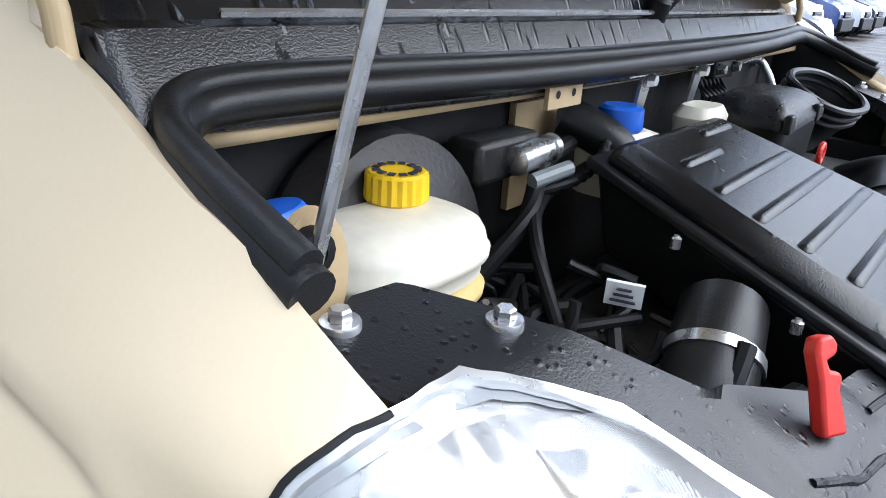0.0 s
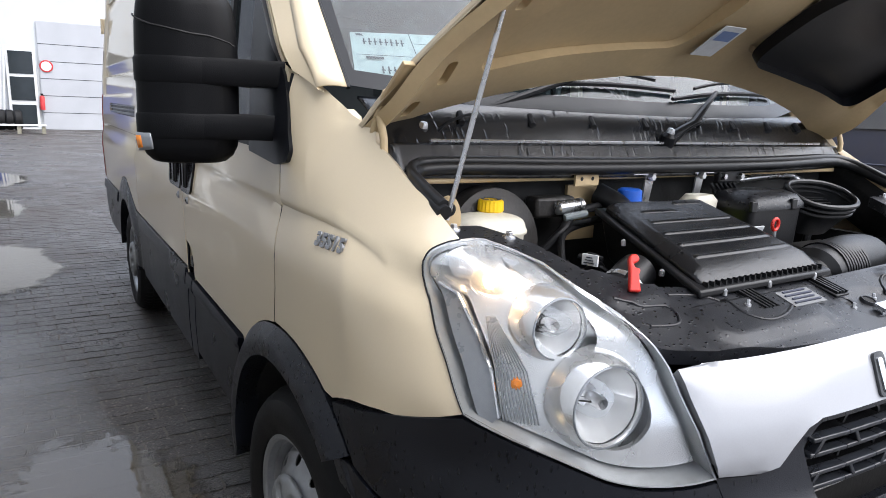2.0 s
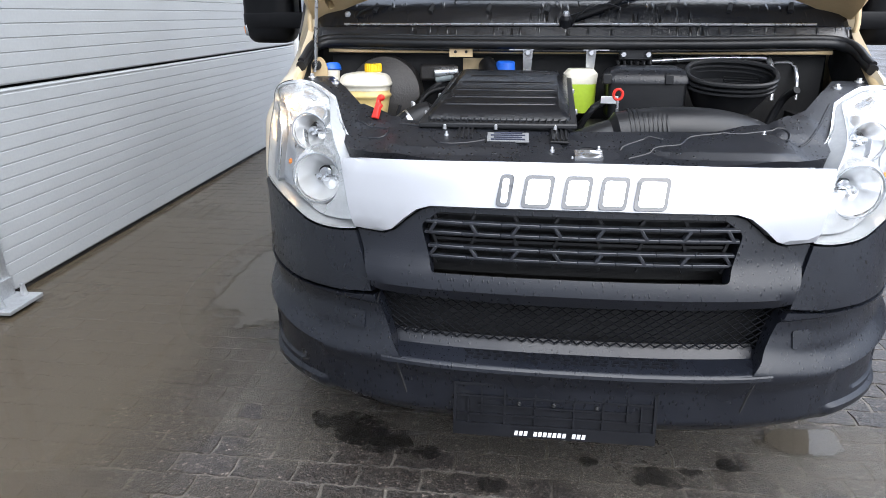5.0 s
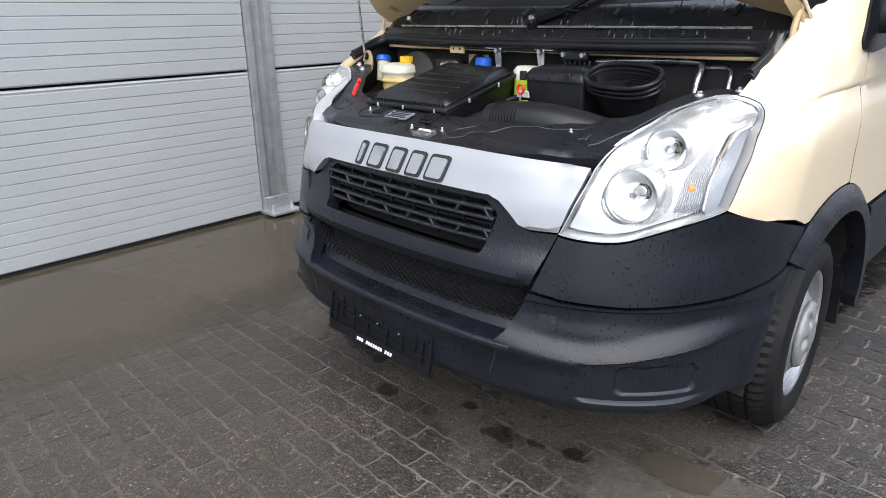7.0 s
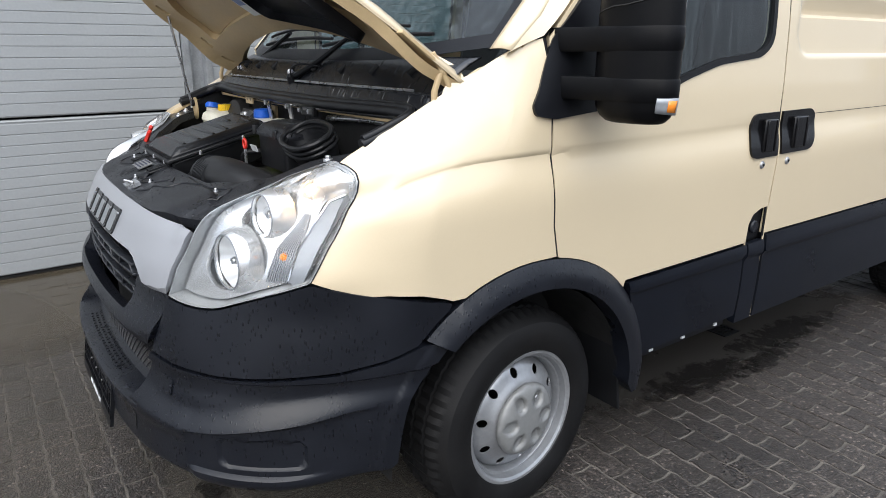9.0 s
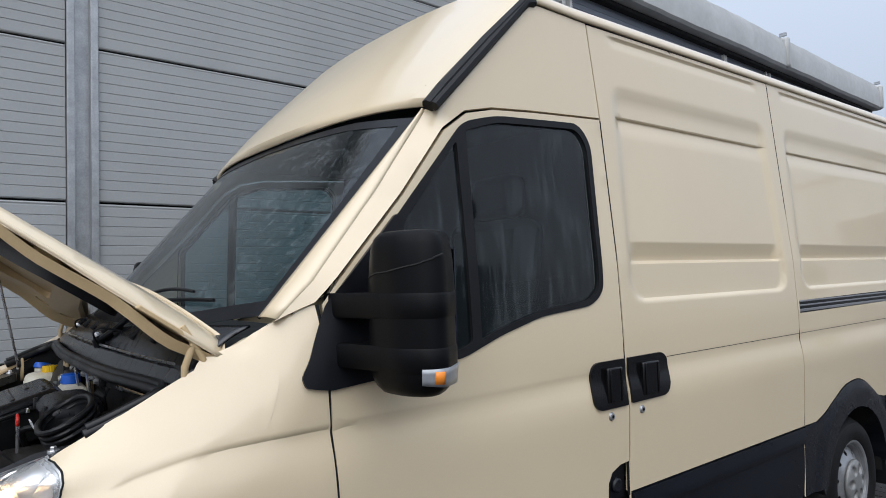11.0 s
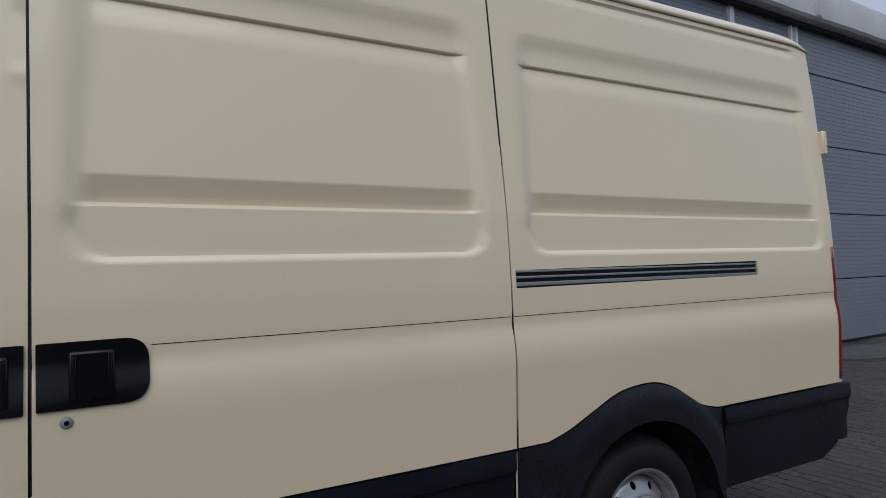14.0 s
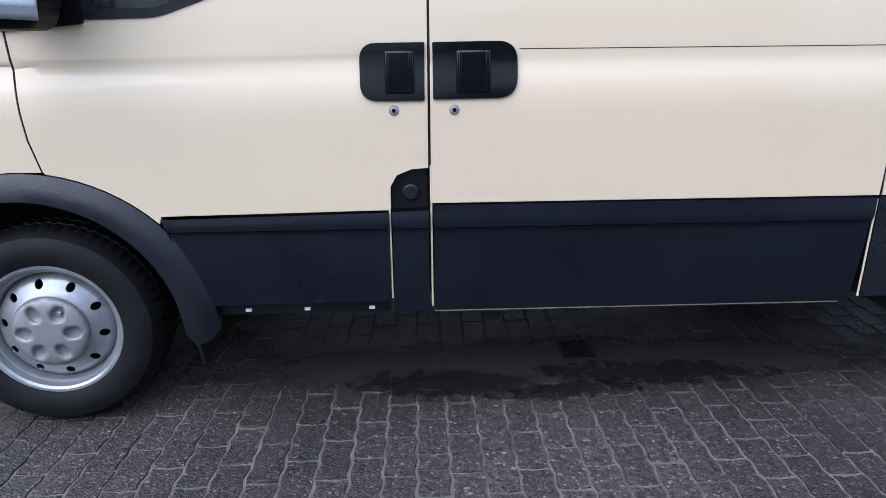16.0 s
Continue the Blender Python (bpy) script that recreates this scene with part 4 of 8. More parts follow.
for z, hw in ((0.862, 0.385), (0.834, 0.388), (0.797, 0.38), (0.770, 0.373)):
    part("grille_bar", bar(G(), -hw, z, hw, z, 0.0085, 0.02, 0.004), GRILLE, grille, "wet black grille bar", bev=0.002)
for zt, zb in ((0.862, 0.834), (0.797, 0.770)):
    for k in range(8):
        x = -0.366 + 0.1045 * k
        d = 0.009 if k % 2 else -0.009
        part("grille_divider", bar(G(), x - d, zt, x + d, zb, 0.009, 0.02, 0.004, n=1), GRILLE, grille, bev=0.002)
for z in (0.879, 0.848, 0.822, 0.81, 0.784, 0.752):
    part("grille_slat", bar(G(), -0.37, z, 0.37, z, 0.008, 0.03, 0.035), BAY, grille)
for zt, zb in ((0.884, 0.864), (0.832, 0.799), (0.768, 0.742)):
    for k in range(8):
        x = -0.366 + 0.1045 * k
        d = -0.006 if k % 2 else 0.006
        part("grille_web", bar(G(), x - d, zt, x + d, zb, 0.007, 0.02, 0.03, n=1), BAY, grille)
part("grille_back", G().grid(lambda u, v: Vector((-0.42 + 0.84 * u, gy(-0.42 + 0.84 * u, 0.09), 0.70 + 0.2 * v)), 12, 1), DARK, grille)
# lower mesh grille
g = G()
for r in range(12):
    z = 0.546 + r * 0.0112
    hw = 0.475 + 0.03 * r / 12
    pts = []
    n = 66
    for k in range(n + 1):
        x = -hw + 2 * hw * k / n
        pts.append((x, body(p_of_x(abs(x)), 0.6)[1] + 0.045 - 0.04 * (r / 12) * 0.3, z + (0.0048 if (k + r) % 2 else -0.0048)))
    g.tube(pts, 0.0024, 4, False)
mesh_gr = part("lower_mesh_grille", g, PLASTIC2, van, "black expanded mesh air intake")
part("mesh_back", G().grid(lambda u, v: Vector((-0.53 + 1.06 * u, body(p_of_x(abs(-0.53 + 1.06 * u)), 0.6)[1] + 0.10, 0.50 + 0.2 * v)), 12, 1), DARK, mesh_gr)

HL_LOW = [(q.x, q.y) for q in smooth_line([(0.577, 0.823), (0.62, 0.8165), (0.68, 0.8145), (0.73, 0.8205), (0.775, 0.8385), (0.84, 0.869)], 4)]


def upper_bumper(side):
    o = XZ([(x, z - 0.006) for x, z in HL_LOW]) + YZ([(-0.622, 0.892), (-0.45, 0.843), (-0.268, 0.793)]) + YZ(arc(0.03, 0.335, 0.553, 0.53, 123.5, 136.5, 5))
    o += YZ([(-0.45, 0.678)]) + XZ([(0.93, 0.660), (0.85, 0.652), (0.75, 0.648), (0.62, 0.652), (0.53, 0.664), (0.555, 0.745)])
    part("bumper_corner", skin(o[::-1], lambda p, z: body(p, z, 0.004), 0.03, 0.03, side=side), PLASTIC, van, "black plastic upper bumper corner")


RIDGE_P = [p_of_x(x) for x in (0.45, 0.6, 0.68, 0.76, 0.815, 0.87, 0.935)]
RIDGE_Z = (0.512, 0.494, 0.490, 0.503, 0.517, 0.530, 0.550)
FOG = (p_of_x(0.745), p_of_x(0.893))


def bump_out(p, z):
    q = p if p >= P0 else 2 * P0 - p
    ridge = lerp(q, RIDGE_P, RIDGE_Z)
    z += (ridge - 0.512) * max(0.0, 1 - abs(z - 0.512) / 0.09)
    w = 1 - ramp(q, -0.75, -0.42)
    o = 0.031 * (1 - ramp(z, ridge - 0.012, ridge + 0.058)) * (0.06 + 0.94 * w)
    # the flat set in under the ridge, with a lip below it
    panel = ramp(q, p_of_x(0.66), p_of_x(0.69)) * (1 - ramp(q, -0.6, -0.46))
    under = 1 - ramp(z, ridge - 0.009, ridge - 0.001)
    lip = (1 - ramp(z, 0.3735, 0.3805)) * (1 - ramp(q, p_of_x(0.84), p_of_x(0.93)))
    o -= panel * under * 0.015 * (1 - 0.8 * lip) + (1 - panel) * 0.012 * (1 - ramp(z, 0.44, 0.49)) * w
    # blank fog lamp recess
    k = (q - FOG[0]) / (FOG[1] - FOG[0])
    a, b = max(abs(k - 0.5) * 0.2 - 0.07, 0.0), max(abs(z - 0.4395) - 0.0135, 0.0)
    o -= 0.008 * (1 - ramp(math.hypot(a, b), 0.026, 0.0302))
    o += 0.014 * ramp(z, 0.626, 0.636) - 0.008 * ramp(z, 0.55, 0.6) - 0.03 * (1 - ramp(z, 0.30, 0.36))
    # flange along the wheel opening
    o += 0.005 * (1 - ramp(math.hypot((q - 0.02) / 0.454, (z - 0.335) / 0.447), 1.10, 1.125))
    return body(p, z, o)


half = XP([(0.0, 0.498), (0.3, 0.500), (0.44, 0.503), (0.468, 0.535), (0.5, 0.6), (0.523, 0.655), (0.62, 0.643), (0.75, 0.639), (0.85, 0.643), (0.93, 0.651)])
half += YZ([(-0.45, 0.669), (-0.36, 0.694), (-0.30, 0.690)] + arc(0.02, 0.335, 0.454, 0.447, 128.5, 176, 12) + [(-0.45, 0.355)]) + XP([(0.93, 0.348), (0.9, 0.345), (0.8, 0.335), (0.7, 0.325), (0.5, 0.318), (0.25, 0.315), (0.0, 0.315)])
lower = half + [(2 * P0 - p, z) for p, z in half[::-1] if p > P0 + 1e-4]
bumper = part("front_bumper", skin(lower[::-1], bump_out, 0.009, 0.04, rows=(0.3725, 0.3765, 0.3805, 0.3955, 0.3985, 0.402, 0.502, 0.507, 0.5115, 0.516)), PLASTIC, van, "wet black moulded front bumper")
for x in (-0.452, 0.452):
    part("bumper_seam", G().tube([bump_out(XP([(x * k, z)])[0][0], z) for k, z in ((1.0, 0.497), (0.985, 0.45), (0.955, 0.40), (0.935, 0.335))], 0.0035, 5), DARK, bumper)
for s in (1, -1):
    q = rounded([(0.555, 0.60), (0.605, 0.598), (0.605, 0.555), (0.555, 0.555)], 0.006)
    part("tow_eye_cover", skin(XZ(q)[::-1], lambda p, z: bump_out(p, z)[:1] + (bump_out(p, z)[1] - 0.003, z), 0.03, 0.006, side=s), PLASTIC, bumper, bev=0.001)
LIP = ((0.0, 0.15, 0.3, 0.45, 0.6, 0.8, 1.0), (-0.037, -0.035, -0.028, -0.016, 0.012, 0.042, 0.066), (0.490, 0.499, 0.5045, 0.507, 0.51, 0.516, 0.545))


def pad(u, v):
    x = -0.5 + u
    return Vector((x, body(p_of_x(abs(x)), 0.5)[1] + lerp(v, LIP[0], LIP[1]), lerp(v, LIP[0], LIP[2])))


step = part("bumper_step", G().grid(pad, 36, 14), PLASTIC, bumper, "textured step pad with a rounded lip")
g = G()
for k in range(22):
    for j in range(3):
        x = -0.27 + 0.025 * k + 0.008 * (j % 2)
        y = body(p_of_x(abs(x)), 0.5)[1] + 0.004 + 0.014 * j
        g.box((x, y, 0.5095 + 0.0022 * j), (0.017 if (k + j) % 3 else 0.009, 0.008, 0.005), pose(0, 0, 0, 9, 0, 0).to_3x3())
part("step_tread", g, PLASTIC2, step, "low anti-slip tread")
# number plate holder without plate
m = pose(-0.04, -0.999, 0.388, 80, 0, 0)
g = G()
for x0, x1, y0, y1 in ((-0.262, 0.262, 0.052, 0.06), (-0.262, 0.262, -0.06, -0.052), (-0.262, -0.254, -0.056, 0.056), (0.254, 0.262, -0.056, 0.056), (-0.252, 0.252, 0.02, 0.025), (-0.252, 0.252, -0.03, -0.025), (-0.2, 0.2, -0.004, 0.0), (-0.13, -0.124, -0.054, 0.054), (0.124, 0.13, -0.054, 0.054), (-0.05, -0.045, -0.054, 0.054), (0.05, 0.055, -0.054, 0.054), (-0.19, -0.186, -0.03, 0.054), (0.186, 0.19, -0.03, 0.054), (-0.225, -0.221, -0.054, 0.02), (0.221, 0.225, -0.054, 0.02)):
    g.prism([(x0, y0), (x1, y0), (x1, y1), (x0, y1)], m, 0.012)
g.prism([(-0.255, -0.055), (0.255, -0.055), (0.255, 0.055), (-0.255, 0.055)], m, 0.004)
holder = part("plate_holder", g, PLASTIC2, bumper, "empty black number plate holder")
part("holder_strip", G().prism([(-0.262, -0.086), (0.262, -0.086), (0.262, -0.0605), (-0.262, -0.0605)], m, 0.01), PLASTIC2, holder)
for x in (-0.09, 0.0, 0.11):
    part("holder_screw", G().lathe([(0, 0.016), (0.004, 0.016), (0.006, 0.013), (0.006, 0.006)], m @ pose(x, 0.008, 0), 10), DARKCHROME, holder)
g = G()
for k in range(15):
    if k not in (3, 11):
        a = -0.1 + 0.0125 * k
        g.prism([(a, -0.080), (a + 0.0085, -0.080), (a + 0.0105, -0.068), (a + 0.002, -0.068)], m, 0.0115)
part("strip_lettering", g, WHITE, holder, "row of small white bars")


def headlight(side):
    def put(name, g, mat, parent, label="", **k):
        return part(name, g if side > 0 else g.mirror(), mat, parent, label, **k)
    dep = lambda z, d: min(d, lerp(z, (1.0, 1.06, 1.15), (0.085, 0.05, 0.006)))
    inner = [(a[0], a[1]) for a in INNER] + XZ([(0.69, 1.095), (0.665, 1.06), (0.648, 1.03), (0.632, 0.998), (0.614, 0.94), (0.597, 0.88)])
    top = [(a[0], a[1]) for a in TOP]
    o = XZ(HL_LOW) + HL_EDGE + top + inner
    h = part("headlight", skin(o[::-1], lambda p, z: body(p, z, -dep(z, 0.085)), 0.03, 0.0, side=side), SATIN, van, "large clear headlight with chrome reflectors and lit side lamp")
    lens = part("lens", skin(o[::-1], lambda p, z: body(p, z, 0.004), 0.025, 0.0, side=side), LENS, h, "clear plastic lens")
    lens.visible_shadow = False
    pts = fine(o, 0.03)
    n = len(pts)
    c = (sum(p for p, _ in pts) / n, sum(z for _, z in pts) / n)
    g, ring = G(), []
    for d, k in ((0.003, 1.0), (0.003, 0.985), (-0.03, 0.968), (-0.085, 0.95)):
        ring += [body(c[0] + (p - c[0]) * k, c[1] + (z - c[1]) * k, max(d, -dep(z, 0.085))) for p, z in pts]
    g.add(ring, [(j * n + i, j * n + (i + 1) % n, (j + 1) * n + (i + 1) % n, (j + 1) * n + i) for j in range(3) for i in range(n)])
    put("headlight_rim", g, LENSRIM, h, "clear lens edge")
    put("headlight_gasket", G().tube([Vector(body(p, z, 0.001)) for p, z in XZ(HL_LOW)[-2:] + HL_EDGE], 0.0024, 6), RUBBER, h, "thin black rubber gasket")
    # moulded comb along the upper edge
    g = G()
    cb = fine(top[1:] + inner[:4], 0.0035)
    for p, z in cb[:95]:
        q = (c[0] - p, c[1] - z)
        m = math.hypot(*q)
        a, b = (p + q[0] / m * 0.02, z + q[1] / m * 0.02), (p + q[0] / m * 0.032, z + q[1] / m * 0.032)
        g.tube([body(*a, -0.004), body(*b, -0.004)], 0.0009, 4)
    put("moulded_comb", g, SATIN, h)
    # bright bezel round the bowls and the side lamp
    ci = [(c[0] + (p - c[0]) * 0.93, c[1] + (z - c[1]) * 0.93) for p, z in pts]
    ci = [(min(p, lerp(z, (0.9, 1.0, 1.08, 1.12), (-0.737, -0.733, -0.715, -0.69))), z) for p, z in ci]
    eye = lambda p0, z0, rp, rz: [(p0 + rp * math.cos(a), z0 + rz * math.sin(a)) for a in np.linspace(0, 2 * math.pi, 28, endpoint=False)]
    low, high = Vector((0.712, -0.757, 0.927)), Vector((0.753, -0.672, 1.041))
    pl, ph = (min(np.linspace(-1.0, -0.6, 81), key=lambda p: (Vector(body(p, q.z, -0.03)) - q).length) for q in (low, high))
    put("bezel", skin(ci[::-1], lambda p, z: body(p, z, -dep(z, 0.034)), 0.018, 0.015, [eye(pl, low.z, 0.079, 0.074), eye(ph, high.z, 0.057, 0.049), eye(-0.762, 1.106, 0.036, 0.026)]), SATIN, h, "smooth bright lamp bezel", sharp=60)
    for c3, r, deep in ((low, 0.066, 0.075), (high, 0.05, 0.06)):
        m = Matrix.Translation(c3) @ look(c3, c3 + Vector((0.12, -1.0, 0.04))).to_quaternion().to_matrix().to_4x4()
        collar = put("lamp_collar", G().lathe([(r * 1.36, 0.055), (r * 1.3, 0.026), (r * 1.18, 0.006), (r * 1.09, -0.001), (r * 1.03, 0.0), (r * 1.0, 0.006)], m, 40), SATIN, h, "bright tapered lamp collar", sharp=60)
        put("bowl_gap", G().tube([m @ Vector((r * 1.05 * math.cos(a), r * 1.05 * math.sin(a), -0.002)) for a in np.linspace(0, 2 * math.pi, 41)], 0.0018, 5, False), GREYLENS, collar)

        def flute(u, v):
            k, a = v * r * 0.995, 2 * math.pi * u
            x, y = k * math.cos(a), k * math.sin(a)
            return m @ Vector((x, y, 0.008 + deep * (1 - v * v) + 0.0035 * abs(math.sin(x / r * 5.2)) * (1 - 0.4 * v) + 0.0016 * math.cos(y / r * 7)))
        bowl = put("reflector", G().grid(flute, 48, 12), REFLECTOR, h, "round fluted chrome reflector", sharp=40)
        put("bulb_shield", G().lathe([(0, 0.012), (0.009, 0.013), (0.012, 0.018), (0.012, 0.05), (0.016, 0.056), (0.02, 0.058)], m, 18), CHROME, bowl, "chrome bulb shield")
        put("bulb_socket", G().lathe([(0.02, deep - 0.012), (0.022, deep - 0.002), (0.03, deep)], m, 18), DARK, bowl)
        for k in (-1, 1):
            put("shield_bracket", G().tube([m @ Vector((k * 0.012, 0, 0.03)), m @ Vector((k * r * 0.5, -0.004, deep * 0.8))], 0.0016, 4), GREASE, bowl)
    # chrome pod of the side lamp, behind the upper outer lens
    c3 = Vector(body(-0.762, 1.106, -0.045))
    q = look(c3, c3 + Vector((0.35, -1.0, 0.25))).to_quaternion().to_matrix().to_4x4() @ pose(0, 0, 0, 0, 0, 25 * side)
    sc = Matrix.Diagonal((0.95, 0.7, 0.8, 1))
    g = G().lathe([(0.05, 0.0), (0.047, 0.003)] + [(0.047 * math.sqrt(k / 8), 0.006 + 0.045 * (1 - k / 8)) for k in range(8, -1, -1)], Matrix.Translation(c3) @ q @ sc, 36)
    pod = put("side_lamp", g, REFLECTOR, h, "small chrome side lamp, lit")
    put("side_lamp_bulb", G().lathe([(0, -0.01), (0.007, -0.007), (0.01, 0.0), (0.008, 0.01), (0.0, 0.014)], Matrix.Translation(Vector(body(-0.762, 1.106, -0.026))), 14), GLOW, pod, "glowing warm bulb")
    g = G()
    left, right = lambda z: lerp(z, (0.885, 0.97, 1.055), (-0.80, -0.795, -0.758)), lambda z: lerp(z, (0.885, 1.0, 1.055), (-0.738, -0.738, -0.746))
    for k in range(11):
        t = k / 10
        g.tube([body(left(z) + (right(z) - left(z)) * t, z, -0.03) for z in np.linspace(0.888, 1.05, 7)], 0.0017, 6)
    i = put("indicator", g, GREYLENS, h, "clear indicator with upright flutes")
    back = G().grid(lambda u, v: Vector(body(left(0.886 + 0.167 * v) * (1 - u) + right(0.886 + 0.167 * v) * u, 0.886 + 0.167 * v, -0.045)), 4, 8)
    put("indicator_back", back, REFLECTOR, i)
    put("indicator_bulb", G().lathe([(0, 0.022), (0.009, 0.019), (0.0135, 0.0), (0.011, -0.02)], Matrix.Translation(body(-0.768, 0.948, -0.047)) @ pose(0, 0, 0, 90, 0, 40), 14), ORANGE, i, "orange bulb")
    q = [(-0.70, 0.895), (-0.69, 0.95), (-0.68, 1.0), (-0.672, 1.05), (-0.665, 1.1), (-0.70, 1.085), (-0.725, 1.03), (-0.738, 0.97), (-0.738, 0.90), (-0.72, 0.885)]
    panel = part("lamp_panel", skin(q[::-1], lambda p, z: body(p, z, -0.014), 0.025, 0.02, side=side), GREYLENS, h, "plain grey inner lamp panel")
    put("panel_edge", G().tube([body(p, z, -0.012) for p, z in q[4:9]], 0.003, 6), CHROME, panel)


for sd in (1, -1):
    upper_bumper(sd)
    headlight(sd)


# ---- engine bay ----
def cover_z(x, y):
    return lerp(y, (-0.90, -0.86, -0.80, -0.75, -0.64, -0.572, -0.51, -0.48, -0.42, -0.38), (0.995, 1.008, 1.028, 1.042, 1.08, 1.116, 1.15, 1.16, 1.172, 1.174)) - 0.02 * ramp(abs(x), 0.45, 0.62) * (1 - ramp(y, -0.8, -0.6))


ch = [(0.0, -0.875), (0.2, -0.872), (0.4, -0.852), (0.53, -0.815), (0.615, -0.772), (0.648, -0.722), (0.68, -0.645), (0.712, -0.576), (0.744, -0.543), (0.77, -0.522), (0.80, -0.508), (0.825, -0.50), (0.838, -0.47), (0.825, -0.425), (0.785, -0.405), (0.75, -0.41), (0.70, -0.49), (0.62, -0.585), (0.52, -0.64), (0.44, -0.655), (0.36, -0.69), (0.0, -0.70)]
co = ch + [(-x, y) for x, y in ch[::-1] if x > 0]


def cover(x, y):
    d = 0.0
    for cx, cy, rx, ry, h in ((-0.33, -0.77, 0.17, 0.055, 0.008), (0.36, -0.765, 0.19, 0.06, 0.008), (-0.56, -0.63, 0.07, 0.05, 0.006), (0.57, -0.66, 0.06, 0.05, 0.006), (0.02, -0.80, 0.09, 0.04, -0.008)):
        d += h * (1 - ramp(((x - cx) / rx) ** 4 + ((y - cy) / ry) ** 4, 0.85, 1.1))
    return (x, y, cover_z(x, y) + d)


front_cover = part("radiator_cover", skin(co, cover, 0.013, 0.03), WETCOVER, van, "black plastic radiator cover beaded with rain")
for x, y in ((-0.722, -0.48), (-0.812, -0.425), (0.736, -0.48), (0.82, -0.42), (-0.35, -0.745), (-0.07, -0.80), (0.05, -0.78), (0.48, -0.70), (-0.02, -0.835)):
    r = 0.013 if abs(x) > 0.6 else 0.0065
    at = pose(x, y, cover(x, y)[2])
    g = G().lathe([(r * 0.55, 0.0035), (r * 0.95, 0.003), (r, 0.0015), (r, -0.004)], at, 20).lathe([(0, 0.011), (r * 0.45, 0.011), (r * 0.56, 0.0095), (r * 0.58, 0.002)], at, 6)
    part("cover_bolt", g, ALU, front_cover, "zinc plated bolt")
for line in ([(-0.62, -0.66), (-0.579, -0.68), (-0.524, -0.694), (-0.517, -0.715), (-0.537, -0.737), (-0.592, -0.724)], [(-0.49, -0.672), (-0.42, -0.69), (-0.385, -0.72), (-0.385, -0.765), (-0.355, -0.793), (-0.296, -0.789), (-0.245, -0.77)], [(0.117, -0.836), (0.16, -0.815), (0.20, -0.79), (0.251, -0.776), (0.285, -0.735), (0.36, -0.715), (0.46, -0.69), (0.53, -0.672), (0.545, -0.70), (0.527, -0.736)], [(0.105, -0.78), (0.135, -0.755), (0.175, -0.735), (0.215, -0.75)], [(0.56, -0.735), (0.60, -0.70), (0.64, -0.64), (0.69, -0.56)]):
    part("moulded_rib", G().tube([Vector(cover(q.x, q.y)) for q in smooth_line(line, 5)], 0.0034, 8), WETCOVER, front_cover, "moulded stiffening rib")
for x, y, a in ((0.021, -0.784, 20), (-0.06, -0.775, 0)):
    at = pose(x, y, cover(x, y)[2] + 0.001, 17, 0, a) @ Matrix.Diagonal((1.6, 1.0, 1, 1))
    slot = part("latch_slot", G().lathe([(0.013, -0.004), (0.0135, 0.003), (0.016, 0.0035), (0.0175, -0.003)], at, 24), WETCOVER, front_cover, "oval slot with raised rim")
    part("slot_inside", G().lathe([(0.0, 0.0004), (0.0132, 0.0004), (0.0132, -0.002)], at, 20), DARK, slot)
g = G().box((-0.185, -0.752, 1.049), (0.11, 0.05, 0.004), pose(0, 0, 0, 18, 0, 0).to_3x3())
st = part("warning_sticker", g, material("grey_sticker", (0.16, 0.165, 0.17), 0.5), front_cover, "grey printed sticker")
g = G()
for k in range(4):
    g.box((-0.185, -0.768 + 0.011 * k, 1.0475 + 0.0035 * k), (0.09 - 0.015 * (k % 2), 0.004, 0.003), pose(0, 0, 0, 18, 0, 0).to_3x3())
part("sticker_print", g, INK, st)
g = G().box((0.02, -0.83, 1.02), (0.07, 0.04, 0.012), pose(0, 0, 0, 18, 0, 0).to_3x3()).tube([(0.0, -0.835, 1.03), (0.02, -0.85, 1.035), (0.05, -0.83, 1.03)], 0.004, 6)
part("bonnet_latch", g, ALU, van, "zinc bonnet latch")
# bay tub
g = G()
g.box((0, -0.48, 0.74), (1.3, 0.62, 0.02))
part("engine_undertray", g, DARK, van, "dark grimy engine undertray")
part("firewall", G().box((0, -0.2, 0.98), (1.6, 0.03, 0.5)), DARK, van, "dark firewall")
part("radiator", G().box((0, -0.79, 0.85), (1.05, 0.04, 0.3)), DARK, van)
for sd in (1, -1):
    part("chassis_leg", G().box((sd * 0.72, -0.38, 0.9), (0.03, 0.4, 0.32)), DARK, van)
for nm, x, y, z, sx, sy, sz in (("engine_block", -0.2, -0.45, 0.9, 0.5, 0.3, 0.22), ("cylinder_head", 0.2, -0.42, 0.94, 0.35, 0.25, 0.2), ("battery_tray", -0.58, -0.5, 0.86, 0.2, 0.25, 0.2), ("alternator_cover", 0.55, -0.45, 0.93, 0.25, 0.3, 0.2)):
    part(nm, G().box((x, y, z), (sx, sy, sz)), GREASE, van, "dark and oily", bev=0.03)
rnd = random.Random(31)
for k in range(16):
    x0, y0 = rnd.uniform(-0.56, -0.42), rnd.uniform(-0.52, -0.30)
    q = [(x0, y0, rnd.uniform(0.97, 1.0))]
    for j in range(4):
        a = q[-1]
        q.append((min(-0.40, max(-0.6, a[0] + rnd.uniform(-0.05, 0.07))), min(-0.26, max(-0.58, a[1] + rnd.uniform(-0.07, 0.07))), a[2] + rnd.uniform(-0.01, 0.045)))
    part("wire_loom", G().tube(smooth_line(q, 6), rnd.choice((0.003, 0.004, 0.006, 0.009)), 8), rnd.choice((RUBBER, RUBBER, GREASE, BAY)), van)
